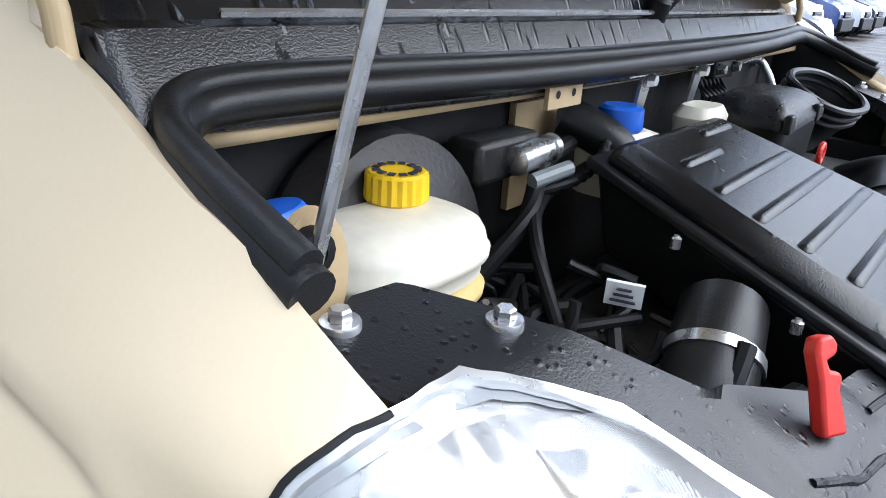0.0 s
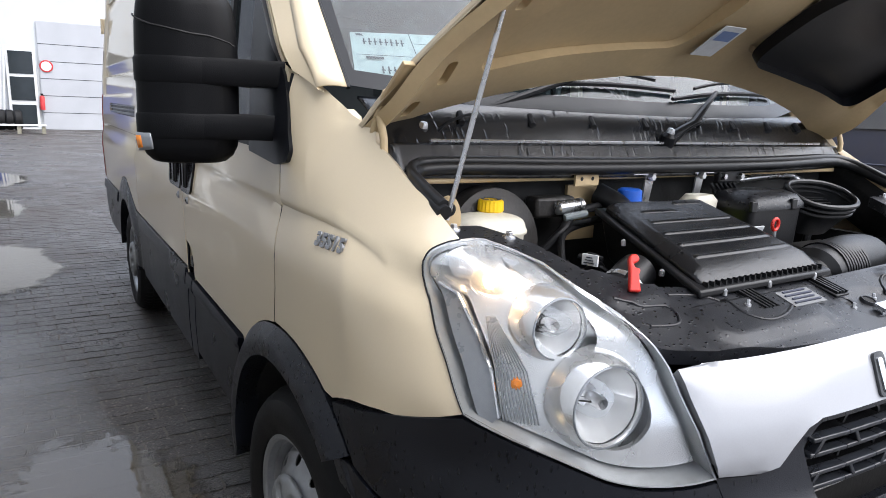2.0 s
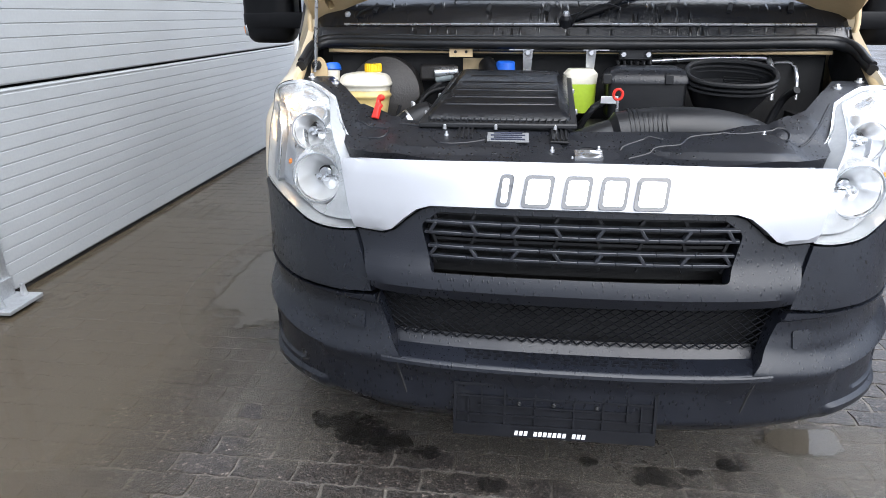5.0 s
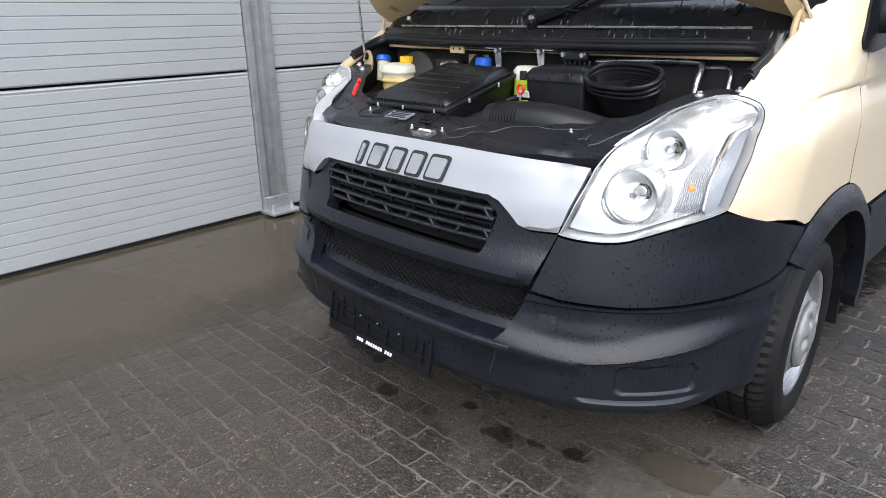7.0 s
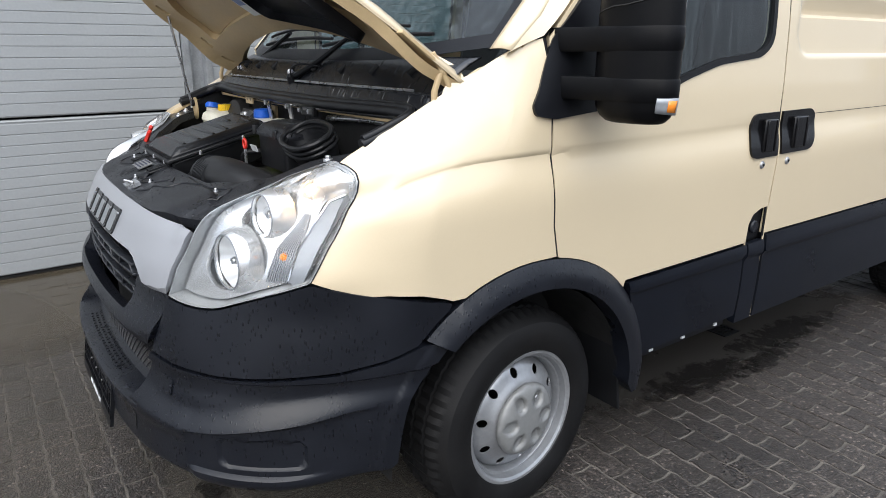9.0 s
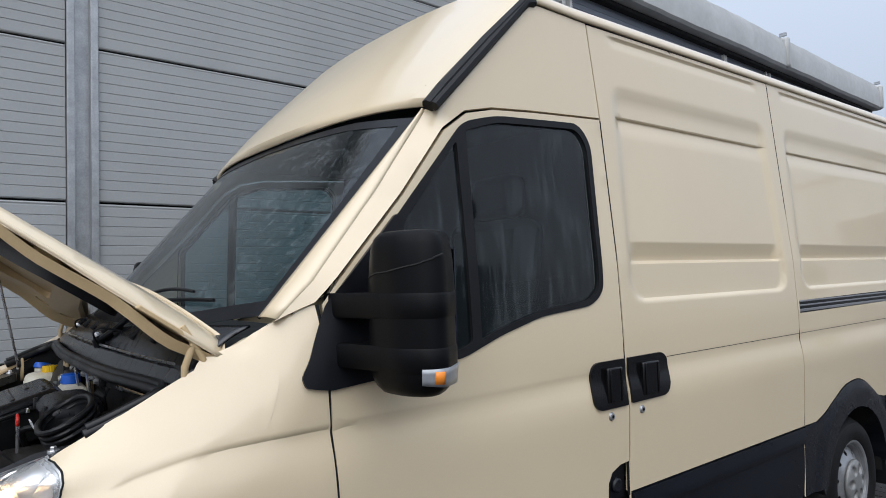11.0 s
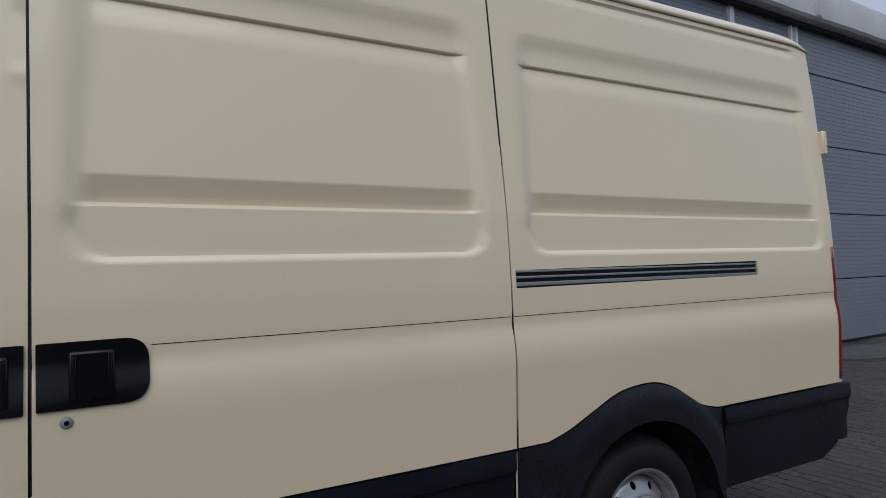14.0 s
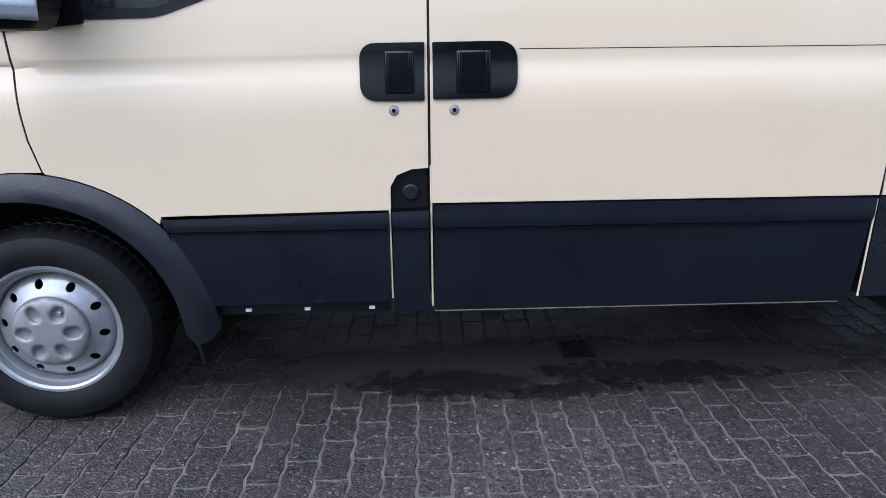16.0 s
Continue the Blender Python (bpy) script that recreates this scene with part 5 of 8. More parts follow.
for x, y, z, r in ((-0.50, -0.40, 1.02, 0.012), (-0.47, -0.50, 1.0, 0.010), (-0.53, -0.33, 1.04, 0.009)):
    part("bay_bolt", G().lathe([(0, 0.012), (r * 0.5, 0.012), (r * 0.55, 0.004), (r, 0.003), (r, -0.006)], pose(x, y, z, 20, -15, 0), 6), ALU, van)
    part("pipe_flange", G().tube([(x, y, z - 0.004), (x + 0.05, y - 0.012, z - 0.02)], r * 1.8, 12), GREASE, van)
lm = smooth_line([(-0.42, -0.30, 1.135), (-0.36, -0.33, 1.15), (-0.30, -0.325, 1.165), (-0.255, -0.31, 1.185)], 10)
part("corrugated_loom", G().tube(lm, [0.0075 if k % 2 else 0.0055 for k in range(len(lm))], 10), RUBBER, van, "black corrugated cable sleeve")
for pts, r in (([(-0.52, -0.30, 1.05), (-0.45, -0.32, 1.12), (-0.38, -0.29, 1.16), (-0.28, -0.27, 1.17)], 0.011), ([(-0.5, -0.42, 1.0), (-0.47, -0.35, 1.10), (-0.40, -0.31, 1.13), (-0.25, -0.29, 1.14)], 0.008), ([(-0.55, -0.55, 0.95), (-0.5, -0.6, 1.02), (-0.44, -0.62, 1.03)], 0.014), ([(0.02, -0.45, 1.02), (0.06, -0.47, 1.09), (0.1, -0.40, 1.1)], 0.01), ([(0.62, -0.3, 1.0), (0.66, -0.3, 1.1), (0.68, -0.35, 1.14)], 0.012), ([(-0.69, -0.5, 1.03), (-0.62, -0.45, 1.07), (-0.55, -0.42, 1.04)], 0.009)):
    part("hose", G().tube(smooth_line(pts, 8), r, 10), RUBBER, van, "black corrugated hose")

# air filter box
ab = part("air_filter_box", G().hexa([(-0.40, -0.66, 0.95), (-0.03, -0.66, 0.95), (-0.03, -0.36, 1.06), (-0.33, -0.36, 1.06)], [(-0.42, -0.685, 1.066), (-0.012, -0.695, 1.070), (-0.008, -0.345, 1.162), (-0.352, -0.345, 1.168)]), BAY, van, "black ribbed air filter box", bev=0.008)
part("box_lip", G().hexa([(-0.434, -0.70, 1.062), (-0.002, -0.71, 1.066), (0.002, -0.34, 1.160), (-0.364, -0.338, 1.166)], [(-0.434, -0.70, 1.076), (-0.002, -0.71, 1.080), (0.002, -0.34, 1.174), (-0.364, -0.338, 1.180)]), BAY, ab, bev=0.004)
lid = part("box_lid", G().hexa([(-0.425, -0.692, 1.074), (-0.010, -0.702, 1.078), (-0.006, -0.348, 1.170), (-0.356, -0.346, 1.176)], [(-0.398, -0.655, 1.112), (-0.035, -0.665, 1.116), (-0.03, -0.368, 1.196), (-0.335, -0.366, 1.200)]), LIDPLASTIC, ab, "wet black ribbed lid", bev=0.02)


def lid_at(u, v, up=0.0):
    a, b = Vector((-0.398, -0.655, 1.112)), Vector((-0.035, -0.665, 1.116))
    c, d = Vector((-0.335, -0.366, 1.200)), Vector((-0.03, -0.368, 1.196))
    p = (a * (1 - u) + b * u) * (1 - v) + (c * (1 - u) + d * u) * v
    return p + Vector((0, -0.27, 0.96)) * up


for v0, u0, u1 in ((0.1, 0.06, 0.94), (0.27, 0.06, 0.94), (0.44, 0.06, 0.94), (0.61, 0.08, 0.92), (0.78, 0.12, 0.5), (0.9, 0.55, 0.9)):
    g = G().hexa([lid_at(u0, v0 - 0.035, -0.004), lid_at(u1, v0 - 0.035, -0.004), lid_at(u1, v0 + 0.035, -0.004), lid_at(u0, v0 + 0.035, -0.004)], [lid_at(u0 + 0.02, v0 - 0.018, 0.004), lid_at(u1 - 0.02, v0 - 0.018, 0.004), lid_at(u1 - 0.02, v0 + 0.018, 0.004), lid_at(u0 + 0.02, v0 + 0.018, 0.004)])
    part("lid_rib", g, LIDPLASTIC, lid, bev=0.006)
for u in np.linspace(0.05, 0.95, 22):
    a = Vector((-0.425, -0.692, 1.076)) * (1 - u) + Vector((-0.010, -0.702, 1.08)) * u
    part("lid_fin", G().box(a + Vector((0, 0.004, 0.006)), (0.0035, 0.012, 0.012)), BAY, lid)
for p in ((-0.425, -0.60, 1.10), (-0.40, -0.47, 1.135), (-0.36, -0.70, 1.078), (-0.22, -0.703, 1.08), (-0.06, -0.705, 1.082), (0.0, -0.6, 1.11), (0.0, -0.45, 1.15)):
    g = G().lathe([(0, -0.004), (0.003, -0.004), (0.0036, -0.006), (0.0055, -0.007), (0.0055, -0.018)], Matrix.Translation(p), 12)
    part("lid_screw", g, ALU, ab)
for x in (-0.30, -0.05):
    clip = part("lid_clip", G().box((x, -0.73, 1.05), (0.05, 0.075, 0.006), pose(0, 0, 0, 15, 0, 0).to_3x3()), BAY, ab, "black ribbed clip", bev=0.002)
    for k in range(4):
        part("clip_rib", G().box((x + 0.012 * (k - 1.5), -0.73, 1.055), (0.005, 0.07, 0.008), pose(0, 0, 0, 15, 0, 0).to_3x3()), BAY, clip)
# air hose with clamp beside the box
air = part("intake_hose", G().tube(smooth_line([(-0.42, -0.535, 1.075), (-0.46, -0.545, 1.06), (-0.515, -0.56, 1.02), (-0.55, -0.57, 0.93)], 6), 0.042, 24), BAY, van, "black rubber intake hose")
part("hose_clamp", G().tube([(-0.470, -0.548, 1.053), (-0.480, -0.551, 1.047)], 0.0455, 24), ALU, air, "metal hose clamp")
part("hose_sensor", G().box((-0.50, -0.625, 1.03), (0.03, 0.05, 0.03)).tube(smooth_line([(-0.5, -0.64, 1.03), (-0.47, -0.67, 1.05), (-0.44, -0.66, 1.02), (-0.46, -0.62, 0.99)], 6), 0.008, 8), GREASE, air)
g = G().box((-0.485, -0.46, 1.09), (0.006, 0.036, 0.024), pose(0, 0, 0, 0, 0, 20).to_3x3())
lab = part("part_label", g, WHITE, van, "small white printed label")
g = G()
for k in range(3):
    g.box((-0.489, -0.461, 1.084 + 0.006 * k), (0.004, 0.024 - 0.005 * k, 0.0016), pose(0, 0, 0, 0, 0, 20).to_3x3())
part("label_print", g, INK, lab)
# red release lever
g = G().prism([(-0.012, 0.0), (0.010, 0.0), (0.008, 0.032), (0.011, 0.039), (0.010, 0.044), (0.001, 0.046), (-0.001, 0.053), (0.008, 0.056), (0.011, 0.063), (0.006, 0.071), (-0.006, 0.07), (-0.010, 0.06), (-0.009, 0.04)], pose(-0.56, -0.652, 1.076, 64, 0, -30), 0.014)
part("red_lever", g, RED, van, "bright red plastic release lever", bev=0.003)

# brake fluid tank
def loft(g, rings):
    n = len(rings[0])
    v = [p for r in rings for p in r]
    f = [(j * n + i, j * n + (i + 1) % n, (j + 1) * n + (i + 1) % n, (j + 1) * n + i) for j in range(len(rings) - 1) for i in range(n)]
    return g.add(v, f + [tuple(range(n - 1, -1, -1)), tuple(range((len(rings) - 1) * n, len(rings) * n))])


def rring(cx, cy, z, sx, sy, r=0.03):
    return [(cx + x, cy + y, z) for x, y in rounded([(-sx / 2, -sy / 2), (sx / 2, -sy / 2), (sx / 2, sy / 2), (-sx / 2, sy / 2)], r, 4)]


def tank_ring(z, k):
    return [(-0.664 + 0.083 * k * math.copysign(abs(math.cos(a)) ** 0.75, math.cos(a)), -0.325 + 0.064 * k * math.copysign(abs(math.sin(a)) ** 0.75, math.sin(a)), z) for a in np.linspace(0, 2 * math.pi, 40, endpoint=False)]


tk = part("brake_fluid_tank", loft(G(), [tank_ring(z, k) for z, k in ((1.124, 0.97), (1.136, 0.98), (1.139, 1.05), (1.146, 1.06), (1.150, 1.02), (1.160, 0.99), (1.168, 0.93), (1.174, 0.8), (1.178, 0.55), (1.18, 0.35))]), TANK, van, "translucent brake fluid tank with yellow cap", sharp=60)
part("tank_fluid", loft(G(), [tank_ring(z, k) for z, k in ((1.05, 0.85), (1.08, 0.93), (1.1, 0.95), (1.103, 1.02), (1.110, 1.03), (1.114, 0.96), (1.126, 0.95))]), FLUID, tk, "fluid seen through the tank", sharp=60)
g = G().lathe([(0.024, 1.172), (0.0275, 1.182)], pose(-0.641, -0.304, 0), 24)
part("tank_neck", g, TANK, tk)
g = G().lathe([(0.0, 0.024), (0.0245, 0.024), (0.028, 0.0215), (0.029, 0.0), (0.027, -0.002)], pose(-0.641, -0.304, 1.182), 40)
for k in range(40):
    for j in (2, 3):
        if k % 2:
            p = g.v[j * 40 + k]
            c = Vector((-0.641, -0.304, p.z))
            g.v[j * 40 + k] = c + (p - c) * 0.95
cap = part("tank_cap", g, YELLOW, tk, "yellow fluted cap", sharp=15)
g = G()
for a in range(0, 360, 30):
    m = pose(-0.641, -0.304, 1.2065, 0, 0, a)
    g.prism([(0.015, -0.003), (0.0215, -0.003), (0.0215, 0.003), (0.015, 0.003)], m, 0.001)
part("cap_marking", g, INK, cap)
# washer and coolant caps
w = part("washer_filler", G().tube([(-0.785, -0.318, 1.10), (-0.78, -0.314, 1.185)], 0.028, 20), TANK, van, "washer filler neck with blue cap")
part("washer_cap", G().lathe([(0, 0.02), (0.028, 0.018), (0.033, 0.01), (0.033, -0.004), (0.026, -0.006)], pose(-0.78, -0.314, 1.186, -12, -8, 0), 28), BLUE, w, "blue cap")
b2 = part("coolant_tank", loft(G(), [rring(-0.185, -0.30, 1.10, 0.15, 0.08), rring(-0.185, -0.30, 1.165, 0.16, 0.085), rring(-0.2, -0.299, 1.182, 0.08, 0.06)]), TANK, van, "white coolant tank with blue cap")
part("coolant_cap", G().lathe([(0, 0.034), (0.024, 0.034), (0.03, 0.03), (0.032, 0.004), (0.029, 0.0)], pose(-0.207, -0.299, 1.182), 24), BLUE, b2, "blue cap")
b3 = part("header_tank", loft(G(), [rring(0.03, -0.325, 1.15, 0.105, 0.06), rring(0.03, -0.325, 1.18, 0.11, 0.065), rring(0.03, -0.325, 1.196, 0.08, 0.05)]), TANK, van, "translucent tank with green coolant")
part("green_coolant", loft(G(), [rring(0.03, -0.325, 1.06, 0.1, 0.055), rring(0.03, -0.325, 1.15, 0.105, 0.06)]), COOLANT, b3, "bright green coolant")
# black box, oval intake, duct, pipes
ec = part("control_unit_cover", loft(G(), [rring(0.222, -0.37, 1.06, 0.225, 0.125, 0.02), rring(0.222, -0.37, 1.166, 0.235, 0.13, 0.02)]), BAY, van, "black plastic control box")
part("box_top", loft(G(), [rring(0.222, -0.37, 1.162, 0.25, 0.145, 0.025), rring(0.222, -0.37, 1.176, 0.25, 0.145, 0.025), rring(0.224, -0.366, 1.198, 0.225, 0.115, 0.025), rring(0.226, -0.362, 1.208, 0.17, 0.075, 0.025)]), WETCOVER, ec, "wet black lid", sharp=50)
part("cover_tag", G().box((0.11, -0.452, 1.115), (0.05, 0.004, 0.022), pose(0, 0, 0, 20, 0, 0).to_3x3()), WHITE, ec)
for x in (0.10, 0.28):
    part("cover_clip", G().box((x, -0.44, 1.175), (0.025, 0.012, 0.03)), BAY, ec, bev=0.003)
ring_m = pose(0.462, -0.418, 1.192, 27, 2, -6)


def oval(rx, ry, z, n=40):
    return [ring_m @ Vector((rx * math.copysign(abs(math.cos(t)) ** 0.8, math.cos(t)), ry * math.copysign(abs(math.sin(t)) ** 0.8, math.sin(t)), z)) for t in np.linspace(0, 2 * math.pi, n, endpoint=False)]


g = G()
for z, r in ((0.0, 0.0075), (-0.017, 0.006), (-0.032, 0.006)):
    q = oval(0.126, 0.068, z)
    g.tube(q + q[:1], r, 8, False)
r1, r2, r3 = oval(0.124, 0.066, 0.0), oval(0.118, 0.062, -0.05), oval(0.09, 0.05, -0.11)
g.add(r1 + r2 + r3, [(j + i, j + (i + 1) % 40, j + 40 + (i + 1) % 40, j + 40 + i) for j in (0, 40) for i in range(40)])
r4 = oval(0.115, 0.060, -0.055)
g.add(r4, [tuple(range(40))])
part("air_intake", g, BAY, van, "oval black rubber air intake")
g = G()
for k in range(7):
    g.box(ring_m @ Vector((0.04, -0.042 + 0.014 * k, -0.045)), (0.1, 0.004, 0.014), ring_m.to_3x3())
part("intake_vanes", g, BAY, van, "row of thin vanes")
g = G().tube(smooth_line([(0.02, -0.615, 1.00), (0.12, -0.61, 1.035), (0.26, -0.60, 1.05), (0.40, -0.58, 1.04), (0.52, -0.52, 1.0), (0.56, -0.46, 0.95)], 8), [0.05] * 8 + [0.066] * 33, 28)
du = part("air_duct", g, BAY, van, "thick black corrugated air duct")
for k in range(9):
    x = 0.15 + 0.012 * k
    part("duct_ring", G().tube([(x, -0.608, 1.042), (x + 0.006, -0.608, 1.043)], 0.0685, 26), BAY, du)
part("coolant_pipe", G().tube(smooth_line([(0.26, -0.245, 1.215), (0.45, -0.235, 1.225), (0.60, -0.228, 1.226), (0.625, -0.24, 1.215), (0.63, -0.27, 1.17), (0.63, -0.29, 1.10)], 6), 0.009, 12), ALU, van, "bent bare metal pipe")
part("brake_pipe", G().tube(smooth_line([(0.63, -0.22, 1.21), (0.70, -0.215, 1.21), (0.715, -0.24, 1.17), (0.715, -0.26, 1.1)], 6), 0.006, 8), ALU, van)
dp = part("dipstick", G().tube([(0.13, -0.49, 1.0), (0.129, -0.489, 1.118)], 0.005, 8), ALU, van, "dipstick with red ring")
part("dipstick_ring", G().tube([(0.129 + 0.013 * math.cos(t), -0.489, 1.135 + 0.015 * math.sin(t)) for t in np.linspace(0, 2 * math.pi, 20)], 0.0045, 8, False), RED, dp, "red pull ring")
sv = part("servo_unit", G().lathe([(0.0, 0.07), (0.05, 0.07), (0.12, 0.04), (0.13, 0.0), (0.12, -0.03)], pose(-0.61, -0.25, 1.10, 80, 0, 0), 36), GREASE, van, "black round brake servo")
vb = part("valve_block", G().box((-0.43, -0.255, 1.175), (0.12, 0.05, 0.05)), GREASE, van, "dark metal valve block", bev=0.008)
part("valve_barrel", G().lathe([(0, 0.0), (0.012, 0.0), (0.017, 0.004), (0.017, 0.05), (0.014, 0.052), (0.014, 0.066), (0.017, 0.068), (0.017, 0.078), (0.0, 0.08)], pose(-0.44, -0.29, 1.175, 0, 86, 0), 20), ALU, vb, "bare metal barrel", sharp=40)
part("connector", G().tube([(-0.43, -0.31, 1.155), (-0.375, -0.325, 1.165)], 0.009, 10), material("grey_connector", (0.2, 0.23, 0.24), 0.45), van)
part("heater_pipe_cover", G().tube(smooth_line([(-0.27, -0.25, 1.2), (-0.245, -0.31, 1.17), (-0.235, -0.34, 1.12)], 6), 0.028, 14), BAY, van)
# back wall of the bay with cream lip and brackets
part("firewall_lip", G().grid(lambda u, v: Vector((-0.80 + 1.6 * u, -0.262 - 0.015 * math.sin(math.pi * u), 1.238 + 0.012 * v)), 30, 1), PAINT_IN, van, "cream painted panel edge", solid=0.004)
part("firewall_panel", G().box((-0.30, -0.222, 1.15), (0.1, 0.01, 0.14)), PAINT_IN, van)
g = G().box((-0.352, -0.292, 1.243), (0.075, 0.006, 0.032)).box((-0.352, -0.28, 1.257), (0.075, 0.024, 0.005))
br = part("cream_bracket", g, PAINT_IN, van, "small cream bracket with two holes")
for x in (-0.37, -0.335):
    part("bracket_hole", G().lathe([(0, 0.0), (0.005, 0.0)], pose(x, -0.2956, 1.243, 90, 0, 0), 10), DARK, br)
for x, d in ((-0.137, -0.02), (0.062, 0.015)):
    g = G().hexa([(x - 0.012, -0.29, 1.175), (x + 0.012, -0.29, 1.175), (x + 0.012, -0.285, 1.175), (x - 0.012, -0.285, 1.175)], [(x - 0.016, -0.30, 1.255), (x + 0.016, -0.30, 1.255), (x + 0.016, -0.295, 1.255), (x - 0.016, -0.295, 1.255)])
    g.box((x + d, -0.29, 1.252), (0.08, 0.02, 0.006))
    b = part("steel_bracket", g, ALU, van, "bare steel bracket")
    part("bracket_bolt", G().lathe([(0, 0.01), (0.008, 0.01), (0.011, 0.0)], pose(x, -0.302, 1.243, 90, 0, 0), 6), ALU, b)
g = G().box((0.20, -0.285, 1.238), (0.10, 0.02, 0.035))
b = part("black_bracket", g, BAY, van, bev=0.004)
for x in (0.162, 0.238):
    part("bracket_bolt", G().lathe([(0, 0.012), (0.008, 0.012), (0.011, 0.0)], pose(x, -0.296, 1.238, 90, 0, 0), 6), ALU, b)
for k in range(6):
    part("finned_cable", G().tube([(0.15 + 0.02 * k, -0.27, 1.215), (0.152 + 0.02 * k, -0.285, 1.19), (0.15 + 0.02 * k, -0.28, 1.15)], 0.007, 8), BAY, van)

# rubber seal round the bay
sp = [(0.842, -0.438, 1.205), (0.842, -0.40, 1.218), (0.843, -0.35, 1.238), (0.839, -0.31, 1.253), (0.82, -0.281, 1.264), (0.78, -0.268, 1.270), (0.68, -0.277, 1.272), (0.45, -0.295, 1.269), (0.2, -0.304, 1.268)]
sp = sp + [(-x, y, z) for x, y, z in sp[::-1]]
line = smooth_line(sp, 8)
se = part("bonnet_seal", G().tube(line, 0.0155, 14).tube([p + Vector((0, 0.004, 0.015)) for p in line], 0.011, 12), BAY, van, "black rubber bonnet seal")
# inner wing flanges
for sd in (1, -1):
    run = [Vector(body(p, z)) for p, z in [(-0.69, 1.178)] + SHUT[::-1] + YZ([(-0.139, 1.364), (-0.085, 1.397)])]

    def flange(u, v):
        k = u * (len(run) - 1)
        i = min(int(k), len(run) - 2)
        e = run[i].lerp(run[i + 1], k - i)
        return e + Vector((-0.02 * v, 0, -0.012 - 0.02 * v * v))
    g = G().grid(flange, 16, 4)
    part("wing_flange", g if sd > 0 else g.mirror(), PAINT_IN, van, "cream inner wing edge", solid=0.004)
    g = G().grid(lambda u, v: flange(u, 1) + Vector((-0.01 * v, 0, -0.16 * v)), 16, 3)
    part("inner_wing", g if sd > 0 else g.mirror(), DARK, van, solid=0.004)
    # bonnet hinge arm
    g = G()
    g.tube([(0.865, -0.235, 1.255), (0.868, -0.235, 1.33), (0.87, -0.215, 1.385), (0.865, -0.24, 1.425)], 0.009, 8).tube([(0.868, -0.18, 1.27), (0.87, -0.19, 1.34), (0.87, -0.215, 1.385)], 0.009, 8)
    g.box((0.855, -0.27, 1.43), (0.05, 0.16, 0.01), pose(0, 0, 0, -35, 0, 0).to_3x3())
    part("bonnet_hinge", g if sd > 0 else g.mirror(), PAINT_IN, van, "cream painted bonnet hinge", bev=0.002)
br = part("prop_bracket", loft(G(), [[(-0.80 + 0.028 * math.cos(t), -0.388, 1.182 + 0.048 * math.sin(t)) for t in np.linspace(0, 2 * math.pi, 20, endpoint=False)], [(-0.80 + 0.028 * math.cos(t), -0.380, 1.182 + 0.048 * math.sin(t)) for t in np.linspace(0, 2 * math.pi, 20, endpoint=False)]]), PAINT_IN, van, "cream bonnet prop bracket")
part("prop_grommet", G().lathe([(0.006, 0.012), (0.014, 0.01), (0.016, 0.0)], pose(-0.806, -0.389, 1.205, 90, 0, 0), 14), RUBBER, br)
part("bonnet_prop", G().tube([(-0.812, -0.398, 1.185), (-0.806, -0.398, 1.205), (-0.784, -0.43, 1.37), (-0.752, -0.472, 1.585)], 0.0052, 10), ALU, van, "thin steel bonnet prop rod")

# scuttle and windscreen
def cowl(u, v):
    x = -0.855 + 1.71 * u
    k = 1 - (x / 0.9) ** 2
    yb, zb = -0.262 - 0.03 * k, 1.255 - 0.01 * k
    a, b = (yb, zb), (-0.225 - 0.03 * k, 1.318)
    c = screen(x, 1.405 + 0.012 * (1 - k))
    if v < 0.4:
        t = v / 0.4
        y, z = a[0] + (b[0] - a[0]) * t, a[1] + (b[1] - a[1]) * t
    elif v < 0.5:
        t = (v - 0.4) / 0.1
        y, z = b[0] + 0.018 * t, b[1] + 0.004 * t
    else:
        t = (v - 0.5) / 0.5
        y0, z0 = b[0] + 0.018, b[1] + 0.004
        y, z = y0 + (c[1] - y0) * t, z0 + (c[2] - z0) * t + 0.012 * math.sin(math.pi * t)
    return Vector((x, y, z))


scuttle = part("scuttle_panel", G().grid(cowl, 60, 20), STREAKED, van, "wet streaked black plastic scuttle panel", solid=0.006)
part("scuttle_strip", G().tube([cowl(u, 0.47) + Vector((0, -0.004, 0.006)) for u in np.linspace(0.06, 0.94, 40)], 0.004, 6), ALU, scuttle, "thin metal strip")
for u in np.linspace(0.12, 0.9, 8):
    a = cowl(u, 0.68)
    part("scuttle_slot", G().tube([a + Vector((-0.004, -0.006, 0.0)), a + Vector((0.004, 0.02, 0.022))], 0.008, 8), DARK, scuttle)
wso = [(-0.885, 1.44), (-0.6, 1.405), (-0.3, 1.398), (0, 1.396), (0.3, 1.398), (0.6, 1.405), (0.885, 1.44), (0.878, 1.7), (0.862, 2.0), (0.6, 2.03), (0, 2.05), (-0.6, 2.03), (-0.862, 2.0), (-0.878, 1.7)]
ws = part("windscreen", skin(wso, lambda x, z: screen(x, z), 0.08, 0.0), SCREEN, van, "rain-wet windscreen")
ws.visible_shadow = False
ins = [(x * 0.955, 1.72 + (z - 1.72) * 0.90 + 0.005) for x, z in wso]
part("windscreen_band", skin(wso, lambda x, z: screen(x, z, 0.002), 0.08, 0.0, [ins]), PLASTIC2, ws, "black border of the windscreen")
for s in (1, -1):
    part("pillar_trim", G().tube([Vector(screen(s * 0.870, z, 0.004)) for z in np.linspace(1.43, 2.0, 14)], 0.005, 8), RUBBER, ws)
sheet = rounded([(-0.845, 1.447), (-0.612, 1.454), (-0.605, 1.574), (-0.82, 1.568)], 0.003)
